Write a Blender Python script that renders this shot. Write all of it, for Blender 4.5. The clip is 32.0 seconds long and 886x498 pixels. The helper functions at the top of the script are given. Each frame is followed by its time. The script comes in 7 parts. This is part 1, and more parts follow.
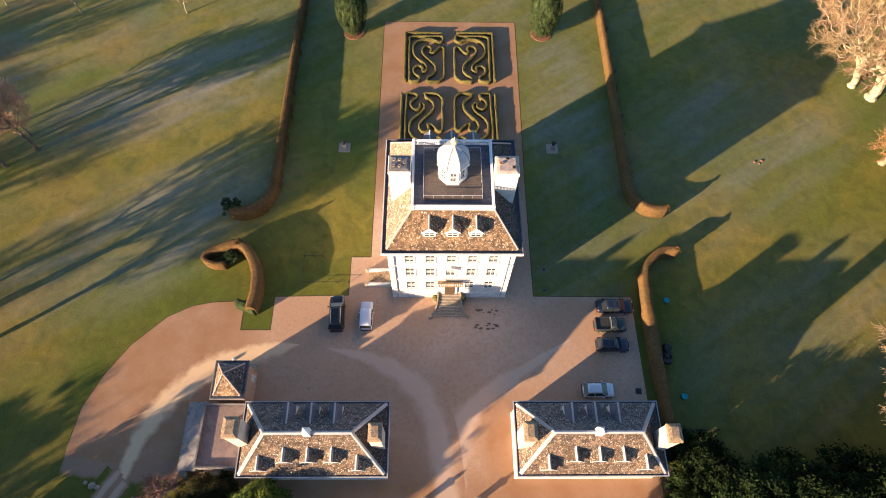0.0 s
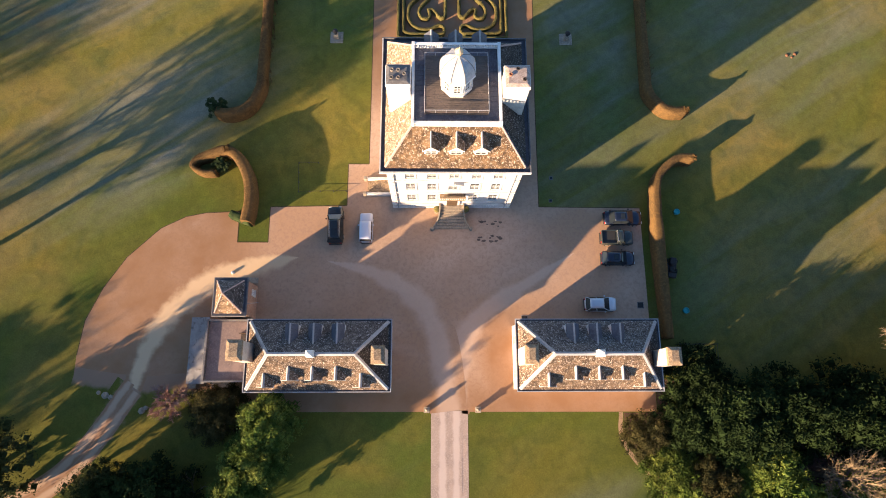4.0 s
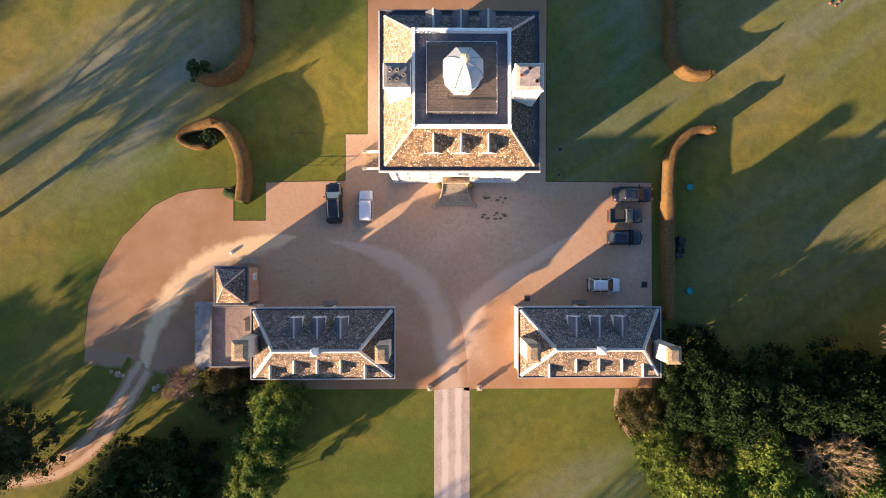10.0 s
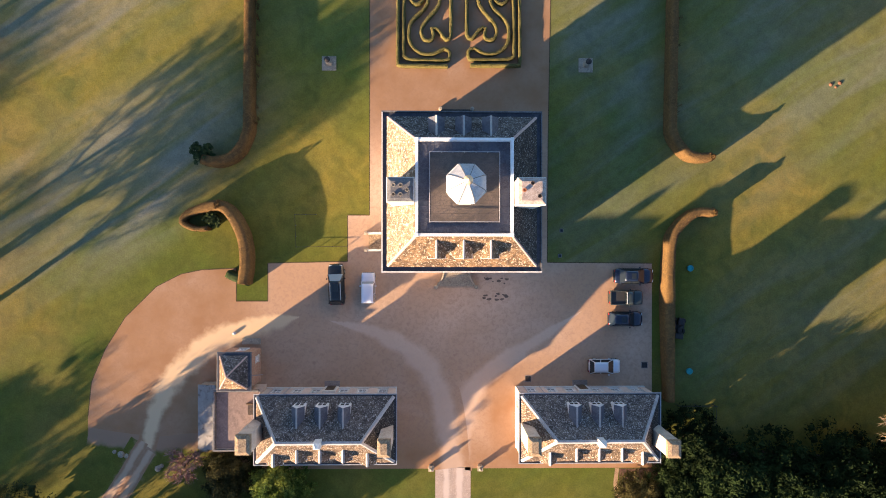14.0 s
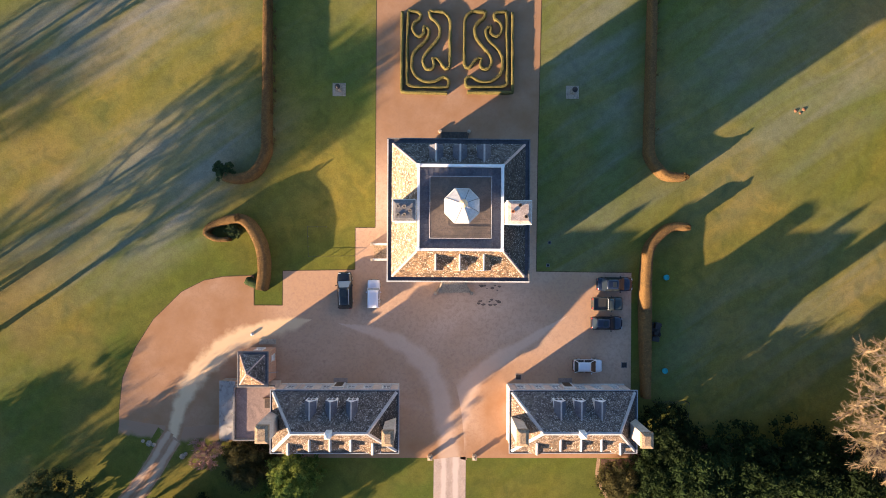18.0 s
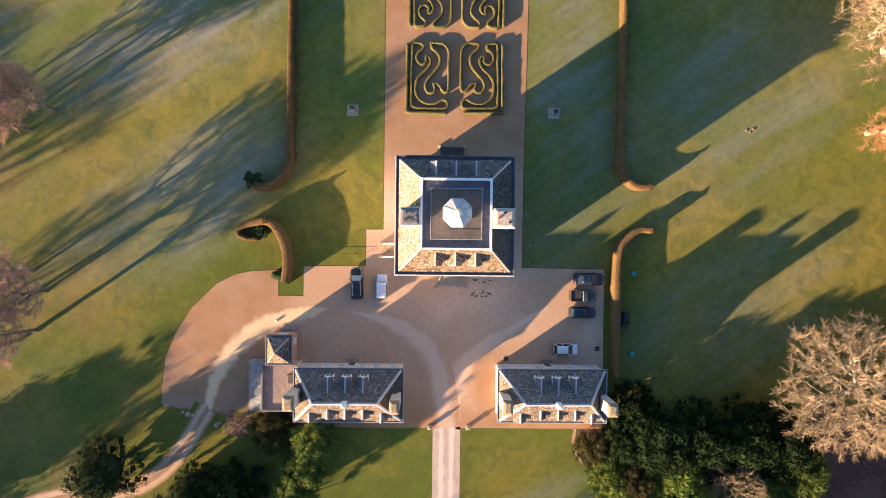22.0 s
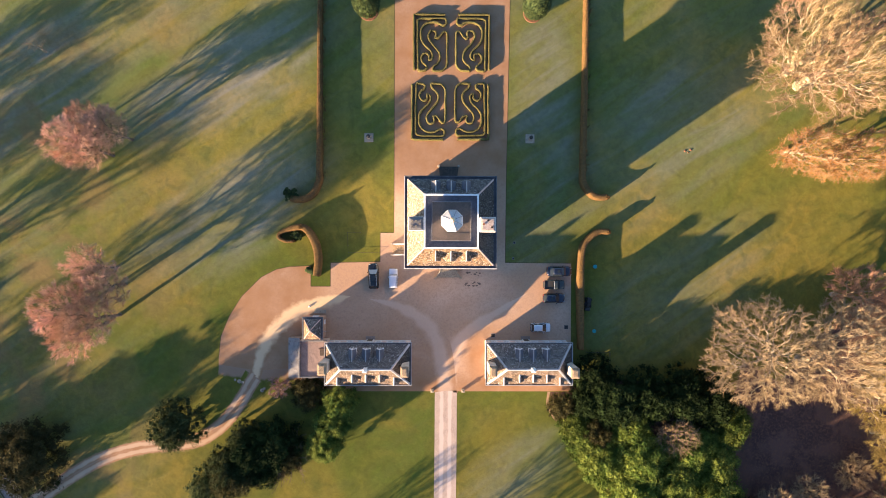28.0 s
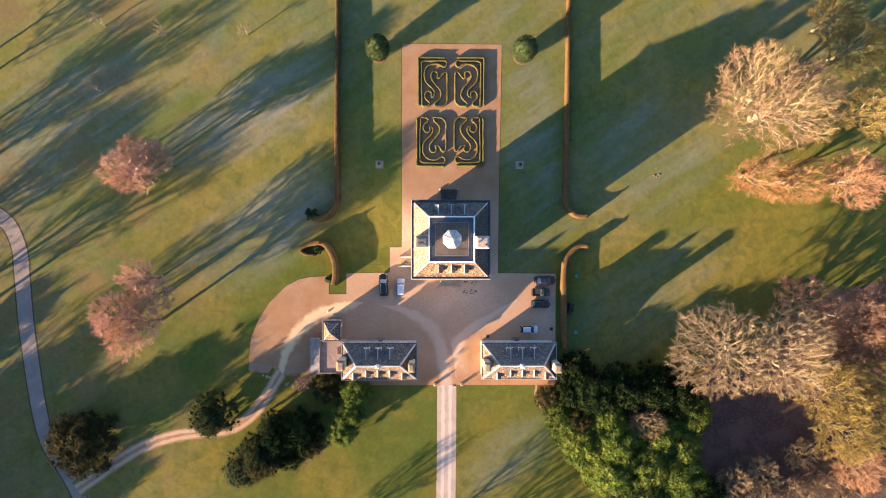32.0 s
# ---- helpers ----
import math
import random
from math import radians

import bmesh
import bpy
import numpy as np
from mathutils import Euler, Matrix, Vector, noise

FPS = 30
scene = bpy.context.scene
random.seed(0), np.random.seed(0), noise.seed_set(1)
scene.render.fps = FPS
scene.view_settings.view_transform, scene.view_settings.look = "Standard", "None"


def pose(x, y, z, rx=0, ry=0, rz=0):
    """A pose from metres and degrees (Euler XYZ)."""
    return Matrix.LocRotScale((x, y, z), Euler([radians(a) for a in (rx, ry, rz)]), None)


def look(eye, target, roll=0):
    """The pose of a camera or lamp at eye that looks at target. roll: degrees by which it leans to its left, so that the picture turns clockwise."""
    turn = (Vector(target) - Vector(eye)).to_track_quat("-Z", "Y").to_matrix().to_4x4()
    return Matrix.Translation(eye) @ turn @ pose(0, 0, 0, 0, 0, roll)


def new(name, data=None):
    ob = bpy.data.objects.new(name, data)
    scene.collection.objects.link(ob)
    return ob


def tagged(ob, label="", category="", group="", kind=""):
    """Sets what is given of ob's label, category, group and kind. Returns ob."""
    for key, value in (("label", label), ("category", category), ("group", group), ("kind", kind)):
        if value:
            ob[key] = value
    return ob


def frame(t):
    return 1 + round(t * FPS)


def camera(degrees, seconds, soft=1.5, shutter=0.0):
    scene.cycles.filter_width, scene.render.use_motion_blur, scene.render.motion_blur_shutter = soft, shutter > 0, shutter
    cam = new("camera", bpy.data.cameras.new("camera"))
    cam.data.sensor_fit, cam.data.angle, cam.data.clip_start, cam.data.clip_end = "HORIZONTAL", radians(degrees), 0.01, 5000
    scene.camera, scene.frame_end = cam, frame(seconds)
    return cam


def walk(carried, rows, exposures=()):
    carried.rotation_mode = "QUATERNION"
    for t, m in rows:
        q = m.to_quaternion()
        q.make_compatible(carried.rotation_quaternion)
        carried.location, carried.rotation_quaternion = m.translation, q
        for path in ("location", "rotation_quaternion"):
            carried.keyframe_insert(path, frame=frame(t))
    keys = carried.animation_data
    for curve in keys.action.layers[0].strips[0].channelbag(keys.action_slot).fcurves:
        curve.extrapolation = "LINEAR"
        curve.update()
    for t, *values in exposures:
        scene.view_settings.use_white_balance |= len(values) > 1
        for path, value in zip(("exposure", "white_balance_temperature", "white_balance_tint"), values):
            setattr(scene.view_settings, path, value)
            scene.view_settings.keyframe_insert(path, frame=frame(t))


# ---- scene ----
cam = camera(74.31, 32.0, 0.95)
PATH = [
    (0, -2.20, -36.58, 69.58, 27.57, -1.04, -0.33),
    (0.5, -2.31, -35.68, 69.51, 26.18, -1.15, -0.26),
    (1, -2.40, -34.73, 69.47, 24.55, -1.21, -0.24),
    (1.5, -2.47, -33.80, 69.43, 22.78, -1.24, -0.25),
    (2, -2.50, -32.95, 69.37, 20.96, -1.23, -0.25),
    (2.5, -2.48, -32.17, 69.29, 19.12, -1.19, -0.22),
    (3, -2.43, -31.41, 69.22, 17.26, -1.14, -0.20),
    (3.5, -2.43, -30.58, 69.17, 15.44, -1.12, -0.18),
    (5.5, -2.54, -26.50, 69.07, 9.86, -1.13, -0.20),
    (6, -2.58, -25.34, 69.07, 8.07, -1.15, -0.21),
    (6.5, -2.67, -24.16, 69.09, 6.21, -1.19, -0.22),
    (7, -2.72, -22.99, 69.11, 4.32, -1.21, -0.22),
    (7.5, -2.70, -21.79, 69.12, 2.42, -1.18, -0.20),
    (8, -2.62, -20.54, 69.10, 0.49, -1.10, -0.17),
    (8.5, -2.56, -19.32, 69.14, 0.47, -1.04, -0.14),
    (9, -2.56, -18.06, 69.15, 0.42, -1.03, -0.11),
    (9.5, -2.60, -16.79, 69.17, 0.37, -1.04, -0.11),
    (10, -2.65, -15.57, 69.22, 0.38, -1.06, -0.11),
    (10.5, -2.70, -14.39, 69.28, 0.40, -1.08, -0.09),
    (11, -2.75, -13.17, 69.34, 0.39, -1.10, -0.06),
    (11.5, -2.79, -11.89, 69.38, 0.33, -1.11, -0.03),
    (12, -2.81, -10.57, 69.41, 0.22, -1.11, -0.02),
    (12.5, -2.80, -9.20, 69.41, 0.07, -1.07, -0.02),
    (13, -2.79, -7.88, 69.43, -0.04, -1.05, -0.01),
    (13.5, -2.87, -6.70, 69.51, -0.01, -1.09, 0.02),
    (14, -3.01, -5.64, 69.63, 0.10, -1.19, 0.05),
    (14.5, -3.10, -4.75, 69.85, 0.20, -1.25, 0.07),
    (16.5, -3.20, -4.49, 72.82, 0.17, -1.26, 0.16),
    (17, -3.11, -4.33, 74.01, 0.04, -1.23, 0.22),
    (17.5, -3.01, -4.22, 75.32, -0.04, -1.19, 0.30),
    (18, -2.96, -4.14, 76.67, -0.08, -1.16, 0.36),
    (18.5, -2.96, -4.05, 78.07, -0.14, -1.15, 0.39),
    (19, -2.98, -3.96, 79.53, -0.20, -1.15, 0.42),
    (19.5, -3.02, -3.90, 81.04, -0.26, -1.17, 0.45),
    (20, -3.07, -3.86, 82.57, -0.31, -1.20, 0.49),
    (20.5, -3.12, -3.84, 84.10, -0.34, -1.24, 0.52),
    (21, -3.17, -3.86, 85.65, -0.34, -1.28, 0.56),
    (21.5, -3.22, -3.90, 87.25, -0.32, -1.31, 0.60),
    (22, -3.23, -3.94, 88.93, -0.30, -1.31, 0.64),
    (22.5, -3.18, -3.96, 90.68, -0.29, -1.26, 0.70),
    (23, -3.12, -3.90, 92.45, -0.32, -1.21, 0.75),
    (23.5, -3.04, -3.72, 94.16, -0.44, -1.15, 0.78),
    (24, -3.00, -3.48, 95.79, -0.61, -1.11, 0.77),
    (24.5, -2.98, -3.26, 97.37, -0.76, -1.09, 0.69),
    (25, -2.99, -3.15, 98.92, -0.82, -1.08, 0.52),
    (28, -3.22, -3.84, 111.15, -0.37, -1.15, 0.21),
    (29, -3.51, -3.67, 115.51, -0.38, -1.23, 0.21),
    (30, -3.80, -3.50, 119.87, -0.39, -1.32, 0.21),
    (31, -4.02, -2.89, 123.78, -0.30, -1.33, 0.16),
    (32, -4.24, -1.43, 127.69, -0.21, -1.35, 0.10),
]
walk(cam, [(t, pose(x, y, z, rx, ry, rz)) for t, x, y, z, rx, ry, rz in PATH],
     [(0, 1.84), (6, 1.95), (14, 2.10), (20, 2.19), (32, 2.25)])

# ---- light ----
SUN_TURN, SUN_UP = 34.5, 11.8          # the way the shadows run, from +x towards +y; the sun's height
world = bpy.data.worlds.new("world")
scene.world = world
world.use_nodes = True
wn = world.node_tree.nodes
sky = wn.new("ShaderNodeTexSky")
sky.sky_type, sky.sun_disc = "NISHITA", False
sky.sun_elevation = radians(SUN_UP)
sky.dust_density, sky.ozone_density = 0.5, 3.2
sky.sun_rotation = radians(270 - SUN_TURN)
world.node_tree.links.new(sky.outputs[0], wn["Background"].inputs[0])
wn["Background"].inputs[1].default_value = 0.079
sun = new("sun", bpy.data.lights.new("sun", "SUN"))
sun.data.energy, sun.data.angle, sun.data.color = 5.3, radians(0.6), (1.0, 0.705, 0.43)
_a, _e = radians(SUN_TURN), radians(SUN_UP)
sun.matrix_world = look((-90 * math.cos(_a) * math.cos(_e), -90 * math.sin(_a) * math.cos(_e), 90 * math.sin(_e)), (0, 0, 0))

# ---- materials ----


def material(name, colour, rough=0.8, metal=0.0, second=None, scale=1.0, fine=None, fine_scale=20.0, bump=0.0, bump_scale=30.0, random_amount=0.0, lo=0.4, hi=0.6, spec=0.3, fine_lo=0.45, fine_hi=0.72):
    """colour and second: blended by a large noise; fine: a third colour blended by a small noise; sizes in 1/m."""
    m = bpy.data.materials.new(name)
    m.use_nodes = True
    n, l = m.node_tree.nodes, m.node_tree.links
    b = n["Principled BSDF"]
    b.inputs["Roughness"].default_value, b.inputs["Metallic"].default_value = rough, metal
    b.inputs["Specular IOR Level"].default_value = spec
    b.inputs["Base Color"].default_value = (*colour, 1)
    geo = n.new("ShaderNodeNewGeometry")
    out = None

    def noise_of(s, detail=5.0):
        t = n.new("ShaderNodeTexNoise")
        t.inputs["Scale"].default_value, t.inputs["Detail"].default_value, t.inputs["Distortion"].default_value = s, detail, 0.9
        l.new(geo.outputs["Position"], t.inputs["Vector"])
        return t

    def blend(a, c, s, p, q, detail=5.0):
        t = noise_of(s, detail)
        r = n.new("ShaderNodeMapRange")
        r.inputs[1].default_value, r.inputs[2].default_value = p, q
        l.new(t.outputs[0], r.inputs[0])
        x = n.new("ShaderNodeMix")
        x.data_type = "RGBA"
        l.new(r.outputs[0], x.inputs[0])
        if isinstance(a, tuple):
            x.inputs[6].default_value = (*a, 1)
        else:
            l.new(a, x.inputs[6])
        x.inputs[7].default_value = (*c, 1)
        return x.outputs[2]
    out = colour
    if second:
        out = blend(out, second, scale, lo, hi)
    if fine:
        out = blend(out, fine, fine_scale, fine_lo, fine_hi)
    if random_amount:
        info = n.new("ShaderNodeObjectInfo")
        isl = n.new("ShaderNodeMath")
        isl.operation = "ADD"
        l.new(info.outputs["Random"], isl.inputs[0])
        l.new(geo.outputs["Random Per Island"], isl.inputs[1])
        r = n.new("ShaderNodeMapRange")
        r.inputs[1].default_value, r.inputs[2].default_value = 0.0, 2.0
        r.inputs[3].default_value, r.inputs[4].default_value = 1 - random_amount, 1 + random_amount
        l.new(isl.outputs[0], r.inputs[0])
        h = n.new("ShaderNodeHueSaturation")
        l.new(r.outputs[0], h.inputs["Value"])
        if isinstance(out, tuple):
            h.inputs["Color"].default_value = (*out, 1)
        else:
            l.new(out, h.inputs["Color"])
        out = h.outputs[0]
    if not isinstance(out, tuple):
        l.new(out, b.inputs["Base Color"])
    if bump:
        t = noise_of(bump_scale, 4.0)
        bp = n.new("ShaderNodeBump")
        bp.inputs["Strength"].default_value, bp.inputs["Distance"].default_value = bump, 1.0 / bump_scale
        l.new(t.outputs[0], bp.inputs["Height"])
        l.new(bp.outputs[0], b.inputs["Normal"])
    return m


def grass_material():
    m = material("grass", (0.085, 0.110, 0.018), 0.9, second=(0.182, 0.144, 0.026), scale=0.045, fine=(0.080, 0.090, 0.017), fine_scale=0.35, bump=0.10, bump_scale=5.0, lo=0.36, hi=0.66, spec=0.08, fine_lo=0.42, fine_hi=0.78)
    n, l = m.node_tree.nodes, m.node_tree.links
    b = n["Principled BSDF"]
    src = b.inputs["Base Color"].links[0].from_socket
    geo = [x for x in n if x.bl_idname == "ShaderNodeNewGeometry"][0]

    def ranged(sock, p, q, u, v):
        r = n.new("ShaderNodeMapRange")
        for k, x in zip((1, 2, 3, 4), (p, q, u, v)):
            r.inputs[k].default_value = x
        l.new(sock, r.inputs[0])
        return r.outputs[0]

    def cloud(scale, detail, vec):
        t = n.new("ShaderNodeTexNoise")
        t.inputs["Scale"].default_value, t.inputs["Detail"].default_value, t.inputs["Distortion"].default_value = scale, detail, 0.7
        l.new(vec, t.inputs["Vector"])
        return t.outputs[0]

    def mixed(fac, a, colour):
        x = n.new("ShaderNodeMix")
        x.data_type = "RGBA"
        l.new(fac, x.inputs[0])
        l.new(a, x.inputs[6])
        x.inputs[7].default_value = (*colour, 1)
        return x.outputs[2]

    def product(a, c):
        x = n.new("ShaderNodeMath")
        x.operation = "MULTIPLY"
        l.new(a, x.inputs[0])
        l.new(c, x.inputs[1])
        return x.outputs[0]
    # hoar frost in shadow-wise streaks, heavier over the open western and northern park
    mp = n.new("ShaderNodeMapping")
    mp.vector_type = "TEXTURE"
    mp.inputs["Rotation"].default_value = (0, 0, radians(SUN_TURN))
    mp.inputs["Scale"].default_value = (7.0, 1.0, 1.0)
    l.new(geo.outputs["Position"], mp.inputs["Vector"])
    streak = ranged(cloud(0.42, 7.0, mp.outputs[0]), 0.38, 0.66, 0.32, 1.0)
    sep = n.new("ShaderNodeSeparateXYZ")
    l.new(geo.outputs["Position"], sep.inputs[0])
    def greater(a, c):
        x = n.new("ShaderNodeMath")
        x.operation = "MAXIMUM"
        l.new(a, x.inputs[0])
        l.new(c, x.inputs[1])
        return x.outputs[0]
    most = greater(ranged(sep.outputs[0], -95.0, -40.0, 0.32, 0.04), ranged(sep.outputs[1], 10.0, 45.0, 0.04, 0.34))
    # frost ellipses, most laid over tree, hedge and house shade to pale it
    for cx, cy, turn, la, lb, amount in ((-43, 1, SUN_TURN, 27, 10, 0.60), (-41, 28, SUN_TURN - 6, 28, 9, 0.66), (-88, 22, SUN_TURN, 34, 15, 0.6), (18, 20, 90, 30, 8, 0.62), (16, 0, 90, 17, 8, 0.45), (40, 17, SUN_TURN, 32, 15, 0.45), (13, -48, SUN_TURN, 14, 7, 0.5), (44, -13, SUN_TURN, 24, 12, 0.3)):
        shade_patch = n.new("ShaderNodeMapping")
        shade_patch.vector_type = "TEXTURE"
        shade_patch.inputs["Location"].default_value = (cx, cy, 0)
        shade_patch.inputs["Rotation"].default_value = (0, 0, radians(turn))
        shade_patch.inputs["Scale"].default_value = (la, lb, 1)
        l.new(geo.outputs["Position"], shade_patch.inputs["Vector"])
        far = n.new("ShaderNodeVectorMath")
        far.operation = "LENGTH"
        l.new(shade_patch.outputs[0], far.inputs[0])
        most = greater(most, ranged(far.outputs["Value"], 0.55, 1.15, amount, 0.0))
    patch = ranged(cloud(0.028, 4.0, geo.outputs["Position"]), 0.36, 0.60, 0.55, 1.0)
    # the southern lawns are dimmed in colour for the deeper shade there
    dimmed = n.new("ShaderNodeHueSaturation")
    l.new(ranged(sep.outputs[1], -14.0, 14.0, 0.92, 1.08), dimmed.inputs["Value"])
    l.new(src, dimmed.inputs["Color"])
    col = mixed(product(product(streak, patch), most), dimmed.outputs[0], (0.215, 0.215, 0.215))
    # withered tussocks in the rough grass of the western park
    rough = ranged(sep.outputs[0], -75.0, -40.0, 0.80, 0.05)
    col = mixed(product(ranged(cloud(0.09, 5.0, geo.outputs["Position"]), 0.48, 0.62, 0.0, 1.0), rough), col, (0.170, 0.122, 0.055))
    # tufts at two sizes
    for scale, detail, p, q, u, v in ((1.1, 6.0, 0.3, 0.7, 0.90, 1.10), (6.0, 5.0, 0.33, 0.67, 0.88, 1.12)):
        h = n.new("ShaderNodeHueSaturation")
        l.new(ranged(cloud(scale, detail, geo.outputs["Position"]), p, q, u, v), h.inputs["Value"])
        l.new(col, h.inputs["Color"])
        col = h.outputs[0]
    l.new(col, b.inputs["Base Color"])
    return m


def worn_material(name, base, colour, strength=0.9, ragged=0.7, one_sided=False):
    """A copy of a ground material whose colour turns to another across a strip (u from 0 to 1), with ragged edges."""
    m = base.copy()
    m.name = name
    n, l = m.node_tree.nodes, m.node_tree.links
    b = n["Principled BSDF"]
    src = b.inputs["Base Color"].links[0].from_socket
    geo = [x for x in n if x.bl_idname == "ShaderNodeNewGeometry"][0]
    uv = n.new("ShaderNodeUVMap")
    uv.uv_map = "across"
    sep = n.new("ShaderNodeSeparateXYZ")
    l.new(uv.outputs[0], sep.inputs[0])
    a = n.new("ShaderNodeMath")
    a.operation = "SUBTRACT"
    a.inputs[1].default_value = 0.5
    l.new(sep.outputs[0], a.inputs[0])
    ab = n.new("ShaderNodeMath")
    ab.operation = "ADD" if one_sided else "ABSOLUTE"
    ab.inputs[1].default_value = 0.22
    l.new(a.outputs[0], ab.inputs[0])
    t = n.new("ShaderNodeTexNoise")
    t.inputs["Scale"].default_value, t.inputs["Detail"].default_value = ragged, 6.0
    l.new(geo.outputs["Position"], t.inputs["Vector"])
    add = n.new("ShaderNodeMath")
    add.operation = "MULTIPLY_ADD"
    add.inputs[1].default_value = 0.45
    l.new(t.outputs[0], add.inputs[0])
    l.new(ab.outputs[0], add.inputs[2])
    r = n.new("ShaderNodeMapRange")
    r.interpolation_type = "SMOOTHSTEP"
    r.inputs[1].default_value, r.inputs[2].default_value, r.inputs[3].default_value, r.inputs[4].default_value = 0.36, 0.62, strength, 0.0
    l.new(add.outputs[0], r.inputs[0])
    x = n.new("ShaderNodeMix")
    x.data_type = "RGBA"
    l.new(r.outputs[0], x.inputs[0])
    l.new(src, x.inputs[6])
    x.inputs[7].default_value = (*colour, 1)
    l.new(x.outputs[2], b.inputs["Base Color"])
    return m


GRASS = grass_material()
GRAVEL = material("gravel", (0.405, 0.253, 0.166), 0.95, second=(0.47, 0.338, 0.262), scale=0.07, fine=(0.305, 0.198, 0.150), fine_scale=2.4, bump=0.3, bump_scale=24.0, spec=0.08, lo=0.36, hi=0.66, fine_lo=0.44, fine_hi=0.88)


def gravel_zones(m):
    """Loose, browner gravel on the western sweep and on the garden paths; the court between is compacted and paler."""
    n, l = m.node_tree.nodes, m.node_tree.links
    b = n["Principled BSDF"]
    src = b.inputs["Base Color"].links[0].from_socket
    geo = [x for x in n if x.bl_idname == "ShaderNodeNewGeometry"][0]
    sep = n.new("ShaderNodeSeparateXYZ")
    l.new(geo.outputs["Position"], sep.inputs[0])
    t = n.new("ShaderNodeTexNoise")
    t.inputs["Scale"].default_value, t.inputs["Detail"].default_value = 0.35, 6.0
    l.new(geo.outputs["Position"], t.inputs["Vector"])
    fac = None
    for axis, p, q in ((0, -22.0, -27.0), (1, 4.0, 12.0), (1, -26.0, -30.0)):
        r = n.new("ShaderNodeMapRange")
        r.inputs[1].default_value, r.inputs[2].default_value = p, q
        l.new(sep.outputs[axis], r.inputs[0])
        if fac is None:
            fac = r.outputs[0]
        else:
            x = n.new("ShaderNodeMath")
            x.operation = "MAXIMUM"
            l.new(fac, x.inputs[0])
            l.new(r.outputs[0], x.inputs[1])
            fac = x.outputs[0]
    # the loose bank before the eastern pavilion
    bank = None
    for axis, p, q in ((0, 2.2, 4.6), (1, -18.0, -22.0), (0, 9.5, 7.0)):
        r = n.new("ShaderNodeMapRange")
        r.inputs[1].default_value, r.inputs[2].default_value = p, q
        l.new(sep.outputs[axis], r.inputs[0])
        x = n.new("ShaderNodeMath")
        x.operation = "MULTIPLY"
        x.inputs[0].default_value = 1.0
        if bank:
            l.new(bank, x.inputs[0])
        l.new(r.outputs[0], x.inputs[1])
        bank = x.outputs[0]
    y = n.new("ShaderNodeMath")
    y.operation = "MAXIMUM"
    l.new(fac, y.inputs[0])
    l.new(bank, y.inputs[1])
    fac = y.outputs[0]
    r = n.new("ShaderNodeMapRange")
    r.inputs[1].default_value, r.inputs[2].default_value, r.inputs[3].default_value, r.inputs[4].default_value = 0.3, 0.65, 0.55, 0.92
    l.new(t.outputs[0], r.inputs[0])
    k = n.new("ShaderNodeMath")
    k.operation = "MULTIPLY"
    l.new(fac, k.inputs[0])
    l.new(r.outputs[0], k.inputs[1])
    x = n.new("ShaderNodeMix")
    x.data_type = "RGBA"
    l.new(k.outputs[0], x.inputs[0])
    l.new(src, x.inputs[6])
    x.inputs[7].default_value = (0.280, 0.152, 0.082, 1)
    l.new(x.outputs[2], b.inputs["Base Color"])


gravel_zones(GRAVEL)
WORN = worn_material("worn_gravel", GRAVEL, (0.62, 0.45, 0.29), 0.92)
FADE = worn_material("gravel_thinning_into_grass", GRASS, (0.30, 0.19, 0.13), 1.0, 0.9, True)
RUT = worn_material("wheel_rutted_gravel", GRAVEL, (0.50, 0.36, 0.26), 0.8, 0.9)
FAINT = worn_material("faintly_worn_gravel", GRAVEL, (0.56, 0.42, 0.34), 0.6, 0.4)
DRIVE = material("pale_tarmac", (0.42, 0.32, 0.275), 0.9, second=(0.34, 0.265, 0.235), scale=0.5, fine=(0.48, 0.38, 0.33), fine_scale=6.0, bump=0.2, bump_scale=25.0, spec=0.2)
TYRE_LINE = worn_material("tyre_worn_tarmac", DRIVE, (0.56, 0.46, 0.42), 0.8, 0.5)
MUD = material("damp_dark_gravel", (0.15, 0.105, 0.085), 0.8, second=(0.10, 0.075, 0.065), scale=2.0, bump=0.3)
ROAD = material("asphalt", (0.25, 0.20, 0.185), 0.9, second=(0.30, 0.24, 0.22), scale=0.3, fine=(0.13, 0.12, 0.11), fine_scale=8.0, bump=0.2, spec=0.2)
LITTER = material("leaf_litter", (0.105, 0.066, 0.060), 0.95, second=(0.062, 0.040, 0.040), scale=0.22, fine=(0.135, 0.078, 0.058), fine_scale=2.2, bump=0.7, bump_scale=6.0, spec=0.1)
STONE = material("pale_chalk_stone", (0.54, 0.54, 0.56), 0.85, second=(0.45, 0.445, 0.46), scale=0.6, fine=(0.67, 0.67, 0.69), fine_scale=6.0, bump=0.15, bump_scale=18.0)
DRESSED = material("dressed_limestone", (0.60, 0.58, 0.57), 0.8, second=(0.48, 0.455, 0.44), scale=1.1, fine=(0.67, 0.655, 0.65), fine_scale=9.0, bump=0.15, bump_scale=25.0, random_amount=0.12)
AGED = material("weathered_grey_stone", (0.30, 0.25, 0.20), 0.9, second=(0.22, 0.18, 0.145), scale=1.1, fine=(0.40, 0.34, 0.27), fine_scale=6.0, bump=0.3, bump_scale=15.0, random_amount=0.15)
DARK_STONE = material("very_dark_stone", (0.050, 0.046, 0.042), 0.7, second=(0.085, 0.075, 0.065), scale=1.5, fine=(0.03, 0.028, 0.026), fine_scale=6.0, bump=0.3, bump_scale=15.0)
